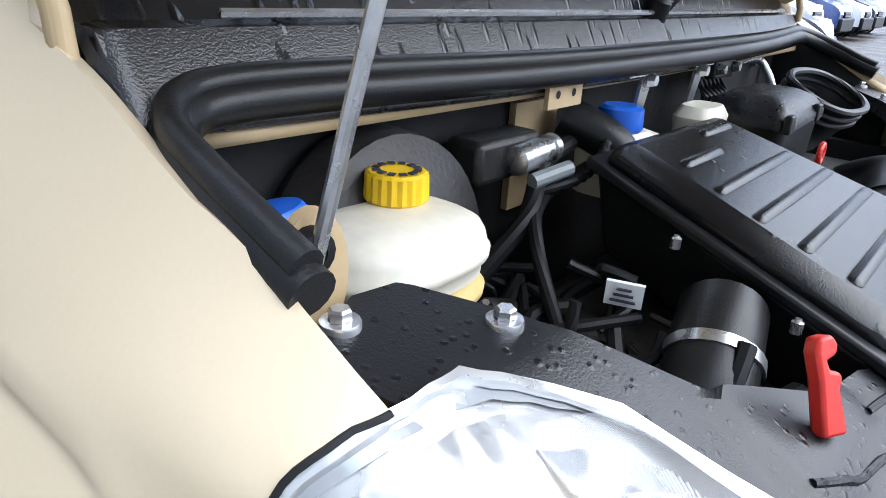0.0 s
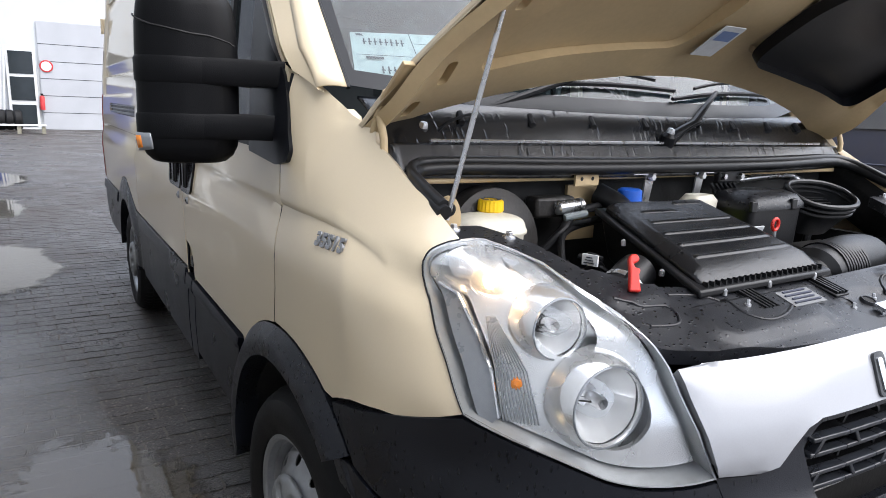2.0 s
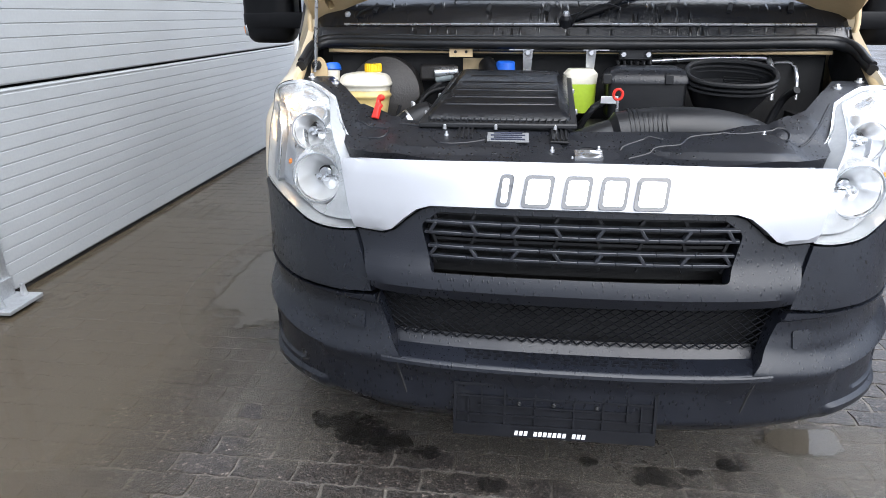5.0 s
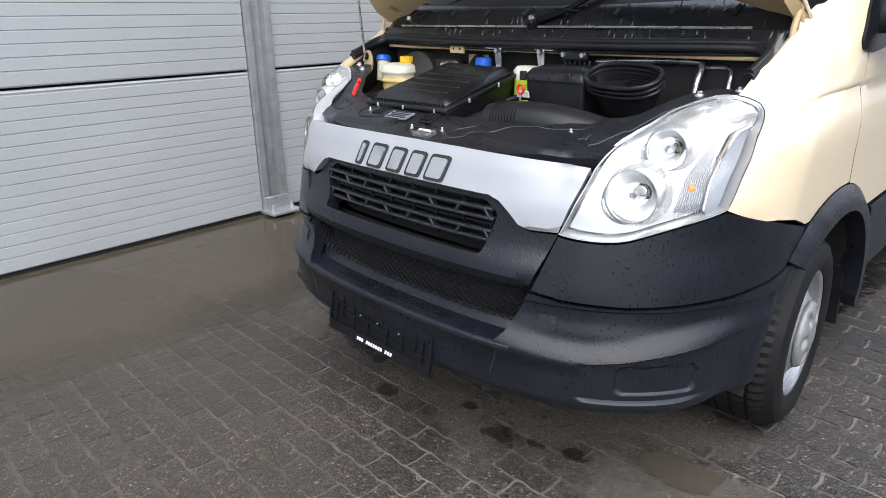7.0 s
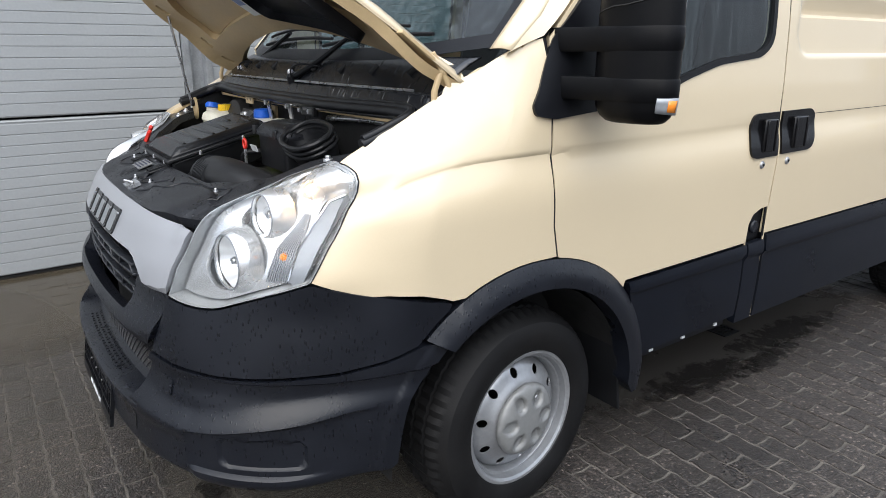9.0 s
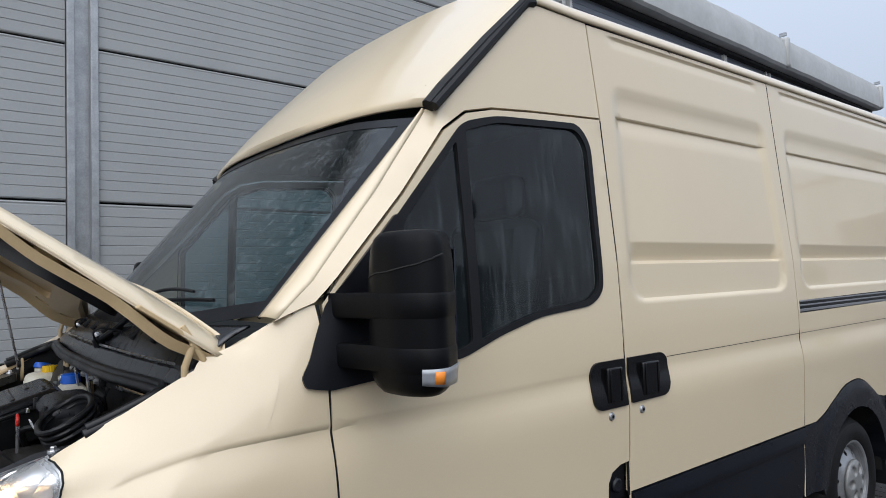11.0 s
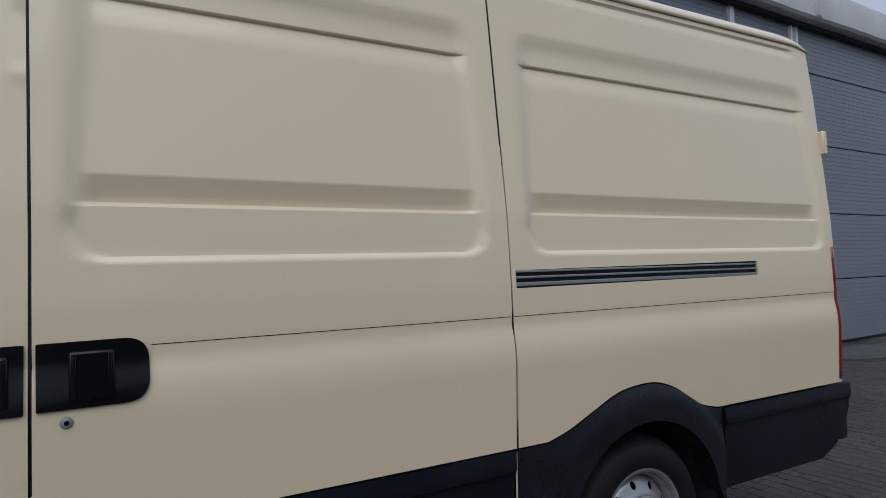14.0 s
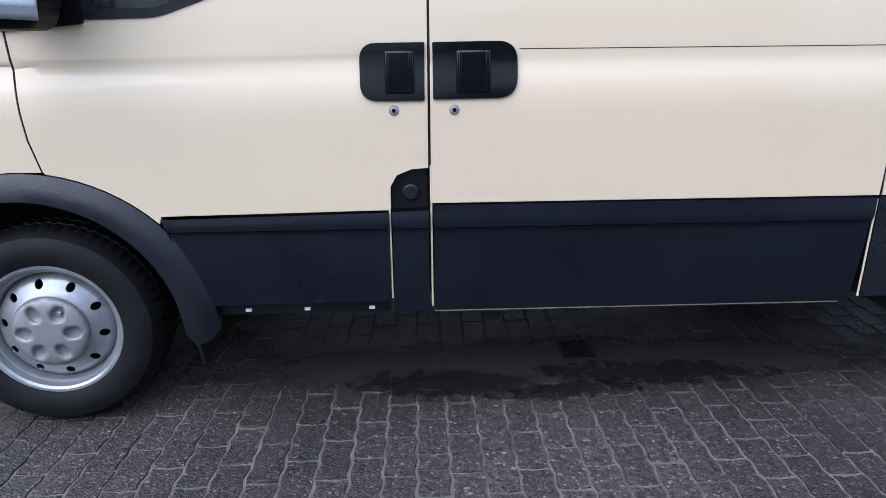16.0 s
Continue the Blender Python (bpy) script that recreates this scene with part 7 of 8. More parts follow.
# ---- ground ----
def paving_material(name, bricks):
    m = bpy.data.materials.new(name)
    m.use_nodes = True
    n, l = m.node_tree.nodes, m.node_tree.links
    b = n["Principled BSDF"]
    geo = n.new("ShaderNodeNewGeometry")
    oi = n.new("ShaderNodeObjectInfo")

    def noise_of(scale, detail, rough=0.6):
        t = n.new("ShaderNodeTexNoise")
        t.inputs["Scale"].default_value, t.inputs["Detail"].default_value, t.inputs["Roughness"].default_value = scale, detail, rough
        l.new(geo.outputs["Position"], t.inputs["Vector"])
        return t.outputs[0]

    def ranged(s, a, b0, c, d):
        r = n.new("ShaderNodeMapRange")
        for k, v in enumerate((a, b0, c, d)):
            r.inputs[k + 1].default_value = v
        l.new(s, r.inputs[0])
        return r.outputs[0]

    def math_of(op, a, c):
        t = n.new("ShaderNodeMath")
        t.operation = op
        for k, v in enumerate((a, c)):
            if isinstance(v, (int, float)):
                t.inputs[k].default_value = v
            else:
                l.new(v, t.inputs[k])
        return t.outputs[0]

    grit, mid, wet = noise_of(240, 3), noise_of(48, 5, 0.75), noise_of(0.9, 4)
    rnd = math_of("FRACT", math_of("ADD", geo.outputs["Random Per Island"], oi.outputs["Random"]), 0.0)
    bump_in = grit
    cell = n.new("ShaderNodeTexVoronoi")
    cell.inputs["Scale"].default_value = 130
    l.new(geo.outputs["Position"], cell.inputs["Vector"])
    tone = n.new("ShaderNodeSeparateColor")
    l.new(cell.outputs["Color"], tone.inputs[0])
    chips = math_of("MULTIPLY", ranged(tone.outputs[0], 0.0, 1.0, 0.45, 1.45), ranged(tone.outputs[1], 0.9, 0.96, 1.0, 3.4))
    pebble = ranged(cell.outputs["Distance"], 0.0, 0.8, 1.0, 0.0)
    val = math_of("MULTIPLY", ranged(mid, 0.34, 0.72, 0.3, 1.95), ranged(grit, 0.35, 0.75, 0.6, 1.9))
    if bricks:
        br = n.new("ShaderNodeTexBrick")
        br.inputs["Scale"].default_value = 1.0
        br.inputs["Brick Width"].default_value, br.inputs["Row Height"].default_value, br.inputs["Mortar Size"].default_value = 0.2, 0.1, 0.006
        br.inputs[1].default_value, br.inputs[2].default_value, br.inputs[3].default_value = (0.8, 0.8, 0.8, 1), (1.2, 1.2, 1.2, 1), (1.9, 1.9, 1.9, 1)
        l.new(geo.outputs["Position"], br.inputs["Vector"])
        sep = n.new("ShaderNodeSeparateColor")
        l.new(br.outputs[0], sep.inputs[0])
        val = math_of("MULTIPLY", val, sep.outputs[0])
    else:
        val = math_of("MULTIPLY", val, ranged(rnd, 0, 1, 0.85, 1.18))
    val = math_of("MULTIPLY", math_of("MULTIPLY", val, chips), ranged(wet, 0.35, 0.62, 1.25, 0.75))
    col = n.new("ShaderNodeMix")
    col.data_type, col.blend_type = "RGBA", "MULTIPLY"
    col.inputs[0].default_value = 1.0
    col.inputs[6].default_value = (0.0285, 0.0235, 0.0205, 1)
    l.new(val, col.inputs[7])
    l.new(col.outputs[2], b.inputs["Base Color"])
    l.new(math_of("MULTIPLY", ranged(wet, 0.35, 0.65, 0.62, 0.24), ranged(mid, 0.3, 0.7, 0.8, 1.2)), b.inputs["Roughness"])
    bp = n.new("ShaderNodeBump")
    bp.inputs["Strength"].default_value, bp.inputs["Distance"].default_value = 0.8, 0.004
    l.new(math_of("ADD", math_of("ADD", bump_in, mid), pebble), bp.inputs["Height"])
    l.new(bp.outputs[0], b.inputs["Normal"])
    return m


PAVER = paving_material("wet_block_paver", False)
FAR_PAVING = paving_material("far_block_paving", True)
SAND = material("joint_sand", (0.1, 0.09, 0.078), 0.85, vary=0.5, scale=9, grain=0.25, bump=0.003, bscale=200, dirt=(0.06, 0.055, 0.05), dirt_amount=0.6)

ground = tagged(part("ground", G().add([(-400, -400, -0.014), (400, -400, -0.014), (400, 400, -0.014), (-400, 400, -0.014)], [(0, 1, 2, 3)]), FAR_PAVING), "wet dark grey block paving", "ground", kind="structure")
bed = tagged(part("ground_bed", G().add([(-2.72, -5.0, -0.0042), (6.36, -4.98, -0.0042), (6.36, 10.98, -0.0042), (-2.9, 11.0, -0.0042)], [(0, 1, 2, 3)]), SAND), "sandy bed under the paving", "ground", kind="structure")


def paver_mesh(jx=0.0, jy=0.0, jz=0.0):
    a, b, c, w = 0.0975 + jx, 0.0477 + jy, 0.003, 0.0034
    teeth = [(-a, 0), (-0.078, w), (-0.072, w), (-0.028, -w), (-0.022, -w), (0.022, w), (0.028, w), (0.072, -w), (0.078, -w), (a, 0)]
    rim = [(x, y - b) for x, y in teeth] + [(a + 0.005, 0.0)] + [(x, y + b) for x, y in teeth[::-1]] + [(-a + 0.005, 0.0)]
    n = len(rim)
    low = [(x, y, -0.012) for x, y in rim]
    top = [(x - math.copysign(min(c, abs(x)), x), y - math.copysign(min(c, abs(y)), y), jz) for x, y in rim]
    return low + top, [tuple(range(n, 2 * n))] + [(i, (i + 1) % n, n + (i + 1) % n, n + i) for i in range(n)]


paving = tagged(new("paving"), "wet dark grey block paving in running bond", "paving", kind="structure")
variants = []
for k in range(6):
    v, f = paver_mesh(random.uniform(-0.0015, 0.0005), random.uniform(-0.0012, 0.0003), 0.0)
    me = bpy.data.meshes.new("paver")
    me.from_pydata([(x + random.uniform(-0.0012, 0.0012), y + random.uniform(-0.0012, 0.0012), z) for x, y, z in v], [], f)
    me.materials.append(PAVER)
    variants.append((me, v, f))
single, rv, rf = 0, [], []
for j in range(160):
    y = -5.0 + 0.05 + 0.1 * j
    for i in range(47):
        x = -2.75 - 0.035 * y + 0.1 + 0.2 * i + (0.1 if j % 2 else 0.0)
        x = round(x, 4)
        if x > 6.3:
            continue
        dz, tx, ty = random.uniform(-0.0025, 0.0015), random.uniform(-0.8, 0.8), random.uniform(-1.2, 1.2)
        m = pose(x, y, dz, tx * 0.6, ty * 0.5, random.uniform(-0.7, 0.7))
        k = random.randrange(6)
        if 1.0 < x < 2.2 and -1.0 < y < 4.0 and single < 300:
            ob = new("paver", variants[k][0])
            ob.parent = paving
            ob.matrix_local = m
            single += 1
        else:
            o = len(rv)
            rv += [m @ Vector(p) for p in variants[k][1]]
            rf += [tuple(q + o for q in t) for t in variants[k][2]]
me = bpy.data.meshes.new("paver_field")
me.from_pydata(rv, [], rf)
me.materials.append(PAVER)
ob = tagged(new("paver_field", me), "wet dark grey paving blocks", kind="stuff")
ob.parent = paving


def film_on_paving(name, edge, breakup, base=(0.066, 0.057, 0.044), gloss=0.035, soft=0.14, grain=2.6):
    """A film of water or dirt that ends in a ragged line: see-through where the paving stands out of it."""
    m = bpy.data.materials.new(name)
    m.use_nodes = True
    n, l = m.node_tree.nodes, m.node_tree.links
    b = n["Principled BSDF"]
    tc = n.new("ShaderNodeTexCoord")
    geo = n.new("ShaderNodeNewGeometry")
    grd = n.new("ShaderNodeVectorMath")
    grd.operation = "LENGTH"
    l.new(tc.outputs["Object"], grd.inputs[0])
    ns = n.new("ShaderNodeTexNoise")
    ns.inputs["Scale"].default_value, ns.inputs["Detail"].default_value, ns.inputs["Roughness"].default_value = grain, 9, 0.68
    l.new(geo.outputs["Position"], ns.inputs["Vector"])
    a = n.new("ShaderNodeMath")
    a.operation = "MULTIPLY_ADD"
    a.inputs[1].default_value = breakup
    l.new(ns.outputs[0], a.inputs[0])
    l.new(grd.outputs["Value"], a.inputs[2])
    r = n.new("ShaderNodeMapRange")
    r.inputs[1].default_value, r.inputs[2].default_value = 0.82 + breakup * 0.5, 0.82 + soft + breakup * 0.5
    r.inputs[3].default_value, r.inputs[4].default_value = edge, 0.0
    l.new(a.outputs[0], r.inputs[0])
    l.new(r.outputs[0], b.inputs["Alpha"])
    b.inputs["Base Color"].default_value = (*base, 1)
    b.inputs["Roughness"].default_value = gloss
    b.inputs["IOR"].default_value = 1.4
    rp = n.new("ShaderNodeTexNoise")
    rp.inputs["Scale"].default_value = 9
    l.new(geo.outputs["Position"], rp.inputs["Vector"])
    bp = n.new("ShaderNodeBump")
    bp.inputs["Strength"].default_value, bp.inputs["Distance"].default_value = 0.25, 0.002
    l.new(rp.outputs[0], bp.inputs["Height"])
    l.new(bp.outputs[0], b.inputs["Normal"])
    return m


FILM = film_on_paving("shallow_water", 0.88, 0.9)
SPLASH = film_on_paving("shallow_splash", 0.85, 1.5, grain=7)
DUST = film_on_paving("dry_sandy_film", 0.5, 1.5, (0.105, 0.095, 0.08), 0.85, 0.2, 4.0)
SILT = film_on_paving("dark_silt_film", 0.8, 1.6, (0.045, 0.041, 0.037), 0.6, 0.3, 4.0)
THINFILM = film_on_paving("thin_wet_film", 0.28, 2.2, (0.088, 0.075, 0.058), 0.22, 0.9, 1.6)
WALLFILM = film_on_paving("muddy_water_film", 0.84, 0.6, (0.064, 0.052, 0.036), 0.05, 0.5)
for k, (cx, cy, rx, ry, tn) in enumerate(((-2.35, -0.8, 0.95, 4.3, 0), (-1.85, 4.95, 0.52, 1.0, 6), (-2.15, 8.2, 0.55, 1.25, 0), (-2.2, 11.6, 0.6, 1.3, 0), (-1.4, 0.76, 0.38, 0.72, 4), (2.2, 8.5, 0.8, 1.6, 30), (-1.95, 2.75, 0.22, 0.3, 0), (-0.7, -2.0, 1.7, 0.85, -8), (0.83, -0.53, 0.15, 0.09, 10))):
    q = [(1.25 * math.cos(a), 1.25 * math.sin(a), 0) for a in np.linspace(0, 2 * math.pi, 40, endpoint=False)]
    p = tagged(part("puddle", G().add(q, [tuple(range(40))]), WALLFILM if ry > 4 else THINFILM if cy < -1 else FILM if rx * ry > 0.3 else SPLASH), "shallow puddle of still water on the paving", "puddle", "puddles")
    p.matrix_world = pose(cx, cy, 0.0035 + 0.0006 * k, 0, 0, tn) @ Matrix.Diagonal((rx, ry, 1, 1))
for k, (cx, cy, rx, ry, tn) in enumerate(((0.1, -0.25, 0.85, 0.68, 0), (-0.95, -0.35, 0.35, 0.5, 20), (0.62, 1.75, 0.2, 1.3, 0), (0.9, -0.6, 0.36, 0.2, 15))):
    q = [(1.25 * math.cos(a), 1.25 * math.sin(a), 0) for a in np.linspace(0, 2 * math.pi, 40, endpoint=False)]
    p = tagged(part("dry_patch", G().add(q, [tuple(range(40))]), SILT if cy > 1 else DUST), "smooth sandy patch on the paving", "dirt patch", "dry patches")
    p.matrix_world = pose(cx, cy, 0.0012 + 0.0004 * k, 0, 0, tn) @ Matrix.Diagonal((rx, ry, 1, 1))
OIL = film_on_paving("oil_film", 0.55, 5.0, (0.010, 0.0095, 0.0095), 0.4, 0.5, 11)
for k, (cx, cy, rx, ry, tn) in enumerate(((-0.66, -0.62, 0.17, 0.07, -25), (-0.42, -0.715, 0.04, 0.03, 0), (0.31, -0.765, 0.07, 0.045, 0), (0.55, -0.68, 0.035, 0.03, 0), (-0.2, -0.85, 0.05, 0.03, 0), (0.42, -0.72, 0.03, 0.02, 0), (0.1, -0.7, 0.03, 0.025, 0), (0.72, 2.1, 0.4, 0.08, 88), (0.78, 1.3, 0.3, 0.1, 85), (0.85, 1.75, 0.25, 0.05, 95))):
    q = [(1.25 * math.cos(a), 1.25 * math.sin(a), 0) for a in np.linspace(0, 2 * math.pi, 28, endpoint=False)]
    p = tagged(part("oil_stain", G().add(q, [tuple(range(28))]), OIL), "dark oil stain on the paving", "stain", "oil stains")
    p.matrix_world = pose(cx, cy, 0.0024 + 0.0001 * k, 0, 0, tn) @ Matrix.Diagonal((rx, ry, 1, 1))


# small cast iron drain beside the van
drain = thing("drain_grate", (0.52, 1.85, 0.004), "small square cast iron drain grate set in the paving", "drain grate")
fr = G()
for x0, x1, y0, y1 in ((-0.075, 0.075, -0.065, -0.05), (-0.075, 0.075, 0.05, 0.065), (-0.075, -0.06, -0.05, 0.05), (0.06, 0.075, -0.05, 0.05)):
    fr.prism([(x0, y0), (x1, y0), (x1, y1), (x0, y1)], pose(0, 0, 0), 0.006)
part("grate_frame", fr, PLASTIC2, drain)
for k in range(6):
    x = -0.052 + 0.021 * k
    part("grate_bar", G().prism([(x - 0.004, -0.05), (x + 0.004, -0.05), (x + 0.004, 0.05), (x - 0.004, 0.05)], pose(0, 0, 0), 0.005), PLASTIC2, drain)


# ---- yard and distance ----
VANWHITE = material("white_van_paint", (0.72, 0.73, 0.74), 0.25, vary=0.03, scale=3, coat=0.5)
VANDARK = material("dark_blue_van_paint", (0.016, 0.02, 0.036), 0.34, 0.0, vary=0.06, scale=3, coat=0.25)
VANBLUE = material("blue_van_paint", (0.05, 0.08, 0.22), 0.28, 0.1, vary=0.05, scale=3, coat=0.5)
VANNAVY = material("navy_van_paint", (0.02, 0.024, 0.045), 0.4, 0.0, vary=0.06, scale=3, coat=0.1)
CREWGLASS = material("tinted_side_glass", (0.06, 0.068, 0.08), 0.08, vary=0.1, scale=3)
CARGLASS = material("dark_car_glass", (0.02, 0.026, 0.03), 0.06, vary=0.1, scale=3)
SIGNRED = material("sign_red", (0.5, 0.03, 0.03), 0.5)
FACADE = material("pale_facade", (0.55, 0.57, 0.58), 0.5, vary=0.05, scale=0.8, dirt=(0.4, 0.4, 0.4), dirt_amount=0.2)
SHUTTER = material("light_grey_shutter", (0.42, 0.43, 0.45), 0.45, vary=0.06, scale=1.0)
BLUEPAINT = material("blue_painted_steel", (0.015, 0.05, 0.26), 0.45, vary=0.1, scale=2)


def road_van(name, at, paint, label, length=5.6, high=2.5, group="", crew=False):
    """A panel van with its nose towards -y."""
    v = thing(name, at, label, "van", group)
    L, h = length, high
    side = [(0.0, 0.45), (0.02, 0.95), (0.2, 1.12), (0.75, 1.3), (1.45, 2.0), (1.75, h - 0.15), (2.1, h), (L - 0.08, h), (L, h - 0.2), (L, 0.45)]
    side = rounded(side, [0.05, 0.08, 0.1, 0.1, 0.1, 0.15, 0.1, 0.08, 0.05, 0.02], 4)
    rings = []
    for x, k in ((-0.99, 0.97), (-0.97, 1.0), (0.97, 1.0), (0.99, 0.97)):
        rings.append([(x * (1 - 0.09 * max(0, z - 1.2) / 1.3), L / 2 + (y - L / 2) * k, 0.5 + (z - 0.5) * (0.985 if k < 1 else 1)) for y, z in side])
    g = loft(G(), [[Vector(p) for p in r] for r in rings])
    part("van_body", g, paint, v, bev=0.03)
    for s in (1, -1):
        part("side_window", loft(G(), [[Vector((s * (0.978 - 0.075 * (z - 1.2) / 1.3 + d), y, z)) for y, z in rounded([(0.95, 1.36), (1.5, 1.95), (2.15, 2.0), (2.15, 1.36)], 0.06)] for d in (0.0, 0.012)][::s]), CREWGLASS if crew else CARGLASS, v)
        part("side_moulding", G().box((s * 0.985, L / 2 + 0.7, 0.62), (0.03, L - 2.4, 0.22)), PLASTIC2, v, bev=0.01)
        part("headlamp", G().hexa([(s * 0.62, -0.035, 0.85), (s * 0.98, 0.08, 0.85), (s * 0.98, 0.2, 0.85), (s * 0.62, 0.1, 0.85)], [(s * 0.70, 0.04, 1.12), (s * 0.97, 0.2, 1.14), (s * 0.97, 0.3, 1.14), (s * 0.70, 0.2, 1.12)]), SATIN, v, "clear headlamp", bev=0.02)
        part("mirror", G().box((s * 1.1, 0.95, 1.45), (0.2, 0.12, 0.32)), PLASTIC2, v, bev=0.03)
        part("door_handle", G().box((s * 0.985, 2.12, 1.1), (0.03, 0.12, 0.06)), PLASTIC2, v)
        part("door_seam", G().box((s * 0.985, 2.25, 1.2), (0.012, 0.012, 1.4)), DARK, v)
        if crew:
            part("rear_side_window", loft(G(), [[Vector((s * (0.978 - 0.075 * (z - 1.2) / 1.3 + d), y, z)) for y, z in rounded([(2.42, 1.36), (2.42, 2.0), (3.85, 2.0), (3.85, 1.36)], 0.14)] for d in (0.0, 0.012)][::s]), CREWGLASS, v, "tinted passenger window")
            part("window_gasket", G().tube([Vector((s * (0.988 - 0.075 * (z - 1.2) / 1.3), y, z)) for y, z in rounded([(2.40, 1.34), (2.40, 2.02), (3.87, 2.02), (3.87, 1.34)], 0.15) + [(2.55, 1.34)]], 0.012, 6), RUBBER, v)
            part("slide_handle", G().box((s * 0.985, 2.42, 1.1), (0.03, 0.05, 0.16)), PLASTIC2, v, bev=0.01)
            part("door_seam", G().box((s * 0.985, 3.98, 1.2), (0.012, 0.012, 1.4)), DARK, v)
            part("waist_crease", G().tube([(s * 0.986, 0.9, 0.98), (s * 0.986, L - 0.15, 0.98)], 0.012, 6), paint, v)
        part("side_marker", G().box((s * 0.992, L - 1.9, 0.78), (0.012, 0.07, 0.025)), ORANGE, v)
        for y in (0.95, L - 1.25):
            m = pose(s * 0.97, y, 0.33, 0, 90 * s, 0)
            wh = part("wheel", G().lathe([(0, 0.0), (0.1, 0.005), (0.14, -0.03), (0.21, -0.03), (0.215, 0.0)], m, 28), STEEL, v)
            part("tyre", G().lathe([(0.215, -0.01), (0.25, 0.02), (0.31, 0.01), (0.335, -0.04), (0.335, -0.19), (0.2, -0.22)], m, 28), TYRE, wh)
            part("arch", G().lathe([(0.34, 0.01), (0.42, 0.015), (0.425, -0.01)], m @ pose(0, 0, 0.01), 28), PLASTIC2, v)
    part("windscreen", G().hexa([(-0.85, 0.74, 1.32), (0.85, 0.74, 1.32), (0.85, 0.8, 1.30), (-0.85, 0.8, 1.30)], [(-0.78, 1.42, 1.99), (0.78, 1.42, 1.99), (0.78, 1.48, 1.97), (-0.78, 1.48, 1.97)]), CARGLASS, v, bev=0.02)
    part("front_bumper", G().box((0, -0.02, 0.55), (1.96, 0.16, 0.42)), PLASTIC2, v, bev=0.05)
    gr = part("grille", G().box((0, 0.0, 0.86), (0.9, 0.08, 0.18)), PLASTIC2, v, bev=0.02)
    for z in (0.82, 0.86, 0.9):
        part("grille_bar", G().box((0, -0.045, z), (0.8, 0.015, 0.012)), ALU, gr)
    return v


GRP = "row of parked vans across the yard"
road_van("parked_van", pose(18.9, 4.6, 0), VANWHITE, "white panel van parked across the yard", group=GRP)
road_van("parked_van", pose(21.4, 4.1, 0), VANWHITE, "white panel van with black lower front", group=GRP)
road_van("parked_van", pose(24.6, 3.9, 0), VANBLUE, "blue panel van parked in a row", group=GRP, high=2.3)
road_van("parked_van", pose(27.6, 3.8, 0), VANWHITE, "white panel van parked in a row", group=GRP)
road_van("parked_van", pose(30.8, 3.9, 0), VANDARK, "dark blue panel van parked in a row", group=GRP)
road_van("parked_van", pose(34.2, 4.0, 0), VANWHITE, "white panel van at the end of the row", group=GRP)
road_van("crew_van", pose(7.58, 0.93, 0, 0, 0, 12), VANNAVY, "dark blue crew van standing in the yard", length=4.4, high=2.45, crew=True)

# white bar fence
fe = thing("bar_fence", pose(8.9, 8.1, 0, 0, 0, -56), "white painted steel bar fence gate", "fence")
part("fence_post", G().box((1.25, 0, 1.25), (0.12, 0.12, 2.5)), WHITEPAINT, fe, bev=0.01)
part("fence_post", G().box((-1.55, 0, 1.25), (0.12, 0.12, 2.5)), WHITEPAINT, fe, bev=0.01)
for z in (0.25, 1.75, 2.4):
    part("fence_rail", G().box((-0.15, 0, z), (2.7, 0.05, 0.06)), WHITEPAINT, fe)
for k in range(20):
    part("fence_bar", G().tube([(-1.45 + 0.135 * k, 0, 0.12), (-1.45 + 0.135 * k, 0, 2.45)], 0.016, 8), WHITEPAINT, fe)


def car(at, paint, label, group):
    c = thing("parked_car", at, label, "car", group)
    low = rounded([(-2.1, 0.3), (-2.15, 0.7), (-1.95, 0.9), (-1.0, 0.98), (1.0, 1.0), (1.95, 0.92), (2.1, 0.6), (2.05, 0.3)], 0.1, 4)
    top = rounded([(-1.35, 0.95), (-0.6, 1.42), (0.8, 1.46), (1.75, 1.0)], 0.12, 4)
    part("car_body", loft(G(), [[Vector((x, y * (0.97 if abs(x) > 0.8 else 1), z)) for y, z in low] for x in (-0.88, -0.8, 0.8, 0.88)]), paint, c, bev=0.04)
    part("car_cabin", loft(G(), [[Vector((x, y * k, 0.95 + (z - 0.95) * k)) for y, z in top] for x, k in ((-0.8, 0.94), (-0.72, 1.0), (0.72, 1.0), (0.8, 0.94))]), CARGLASS, c, bev=0.03)
    part("car_roof", G().box((0, 0.1, 1.46), (1.3, 1.3, 0.05)), paint, c, bev=0.02)
    for s in (1, -1):
        part("tail_lamp", G().box((s * 0.7, -2.1, 0.78), (0.3, 0.08, 0.14)), REDLENS, c, bev=0.02)
        for y in (-1.3, 1.3):
            m = pose(s * 0.85, y, 0.32, 0, 90 * s, 0)
            w = part("wheel", G().lathe([(0, 0.02), (0.2, 0.02), (0.21, 0.0)], m, 24), STEEL, c)
            part("tyre", G().lathe([(0.21, 0.0), (0.24, 0.03), (0.31, 0.02), (0.32, -0.02), (0.32, -0.18)], m, 24), TYRE, w)
    return c


car(pose(-10.6, 40.5, 0, 0, 0, 25), VANWHITE, "small white car parked in the far row", "far parked cars")
car(pose(-13.4, 39.0, 0, 0, 0, 25), VANDARK, "dark car parked in the far row", "far parked cars")
car(pose(-8.2, 42.5, 0, 0, 0, 30), VANDARK, "dark car parked in the far row", "far parked cars")
car(pose(-9.5, 47.5, 0, 0, 0, 70), VANDARK, "dark car parked in the far row", "far parked cars")

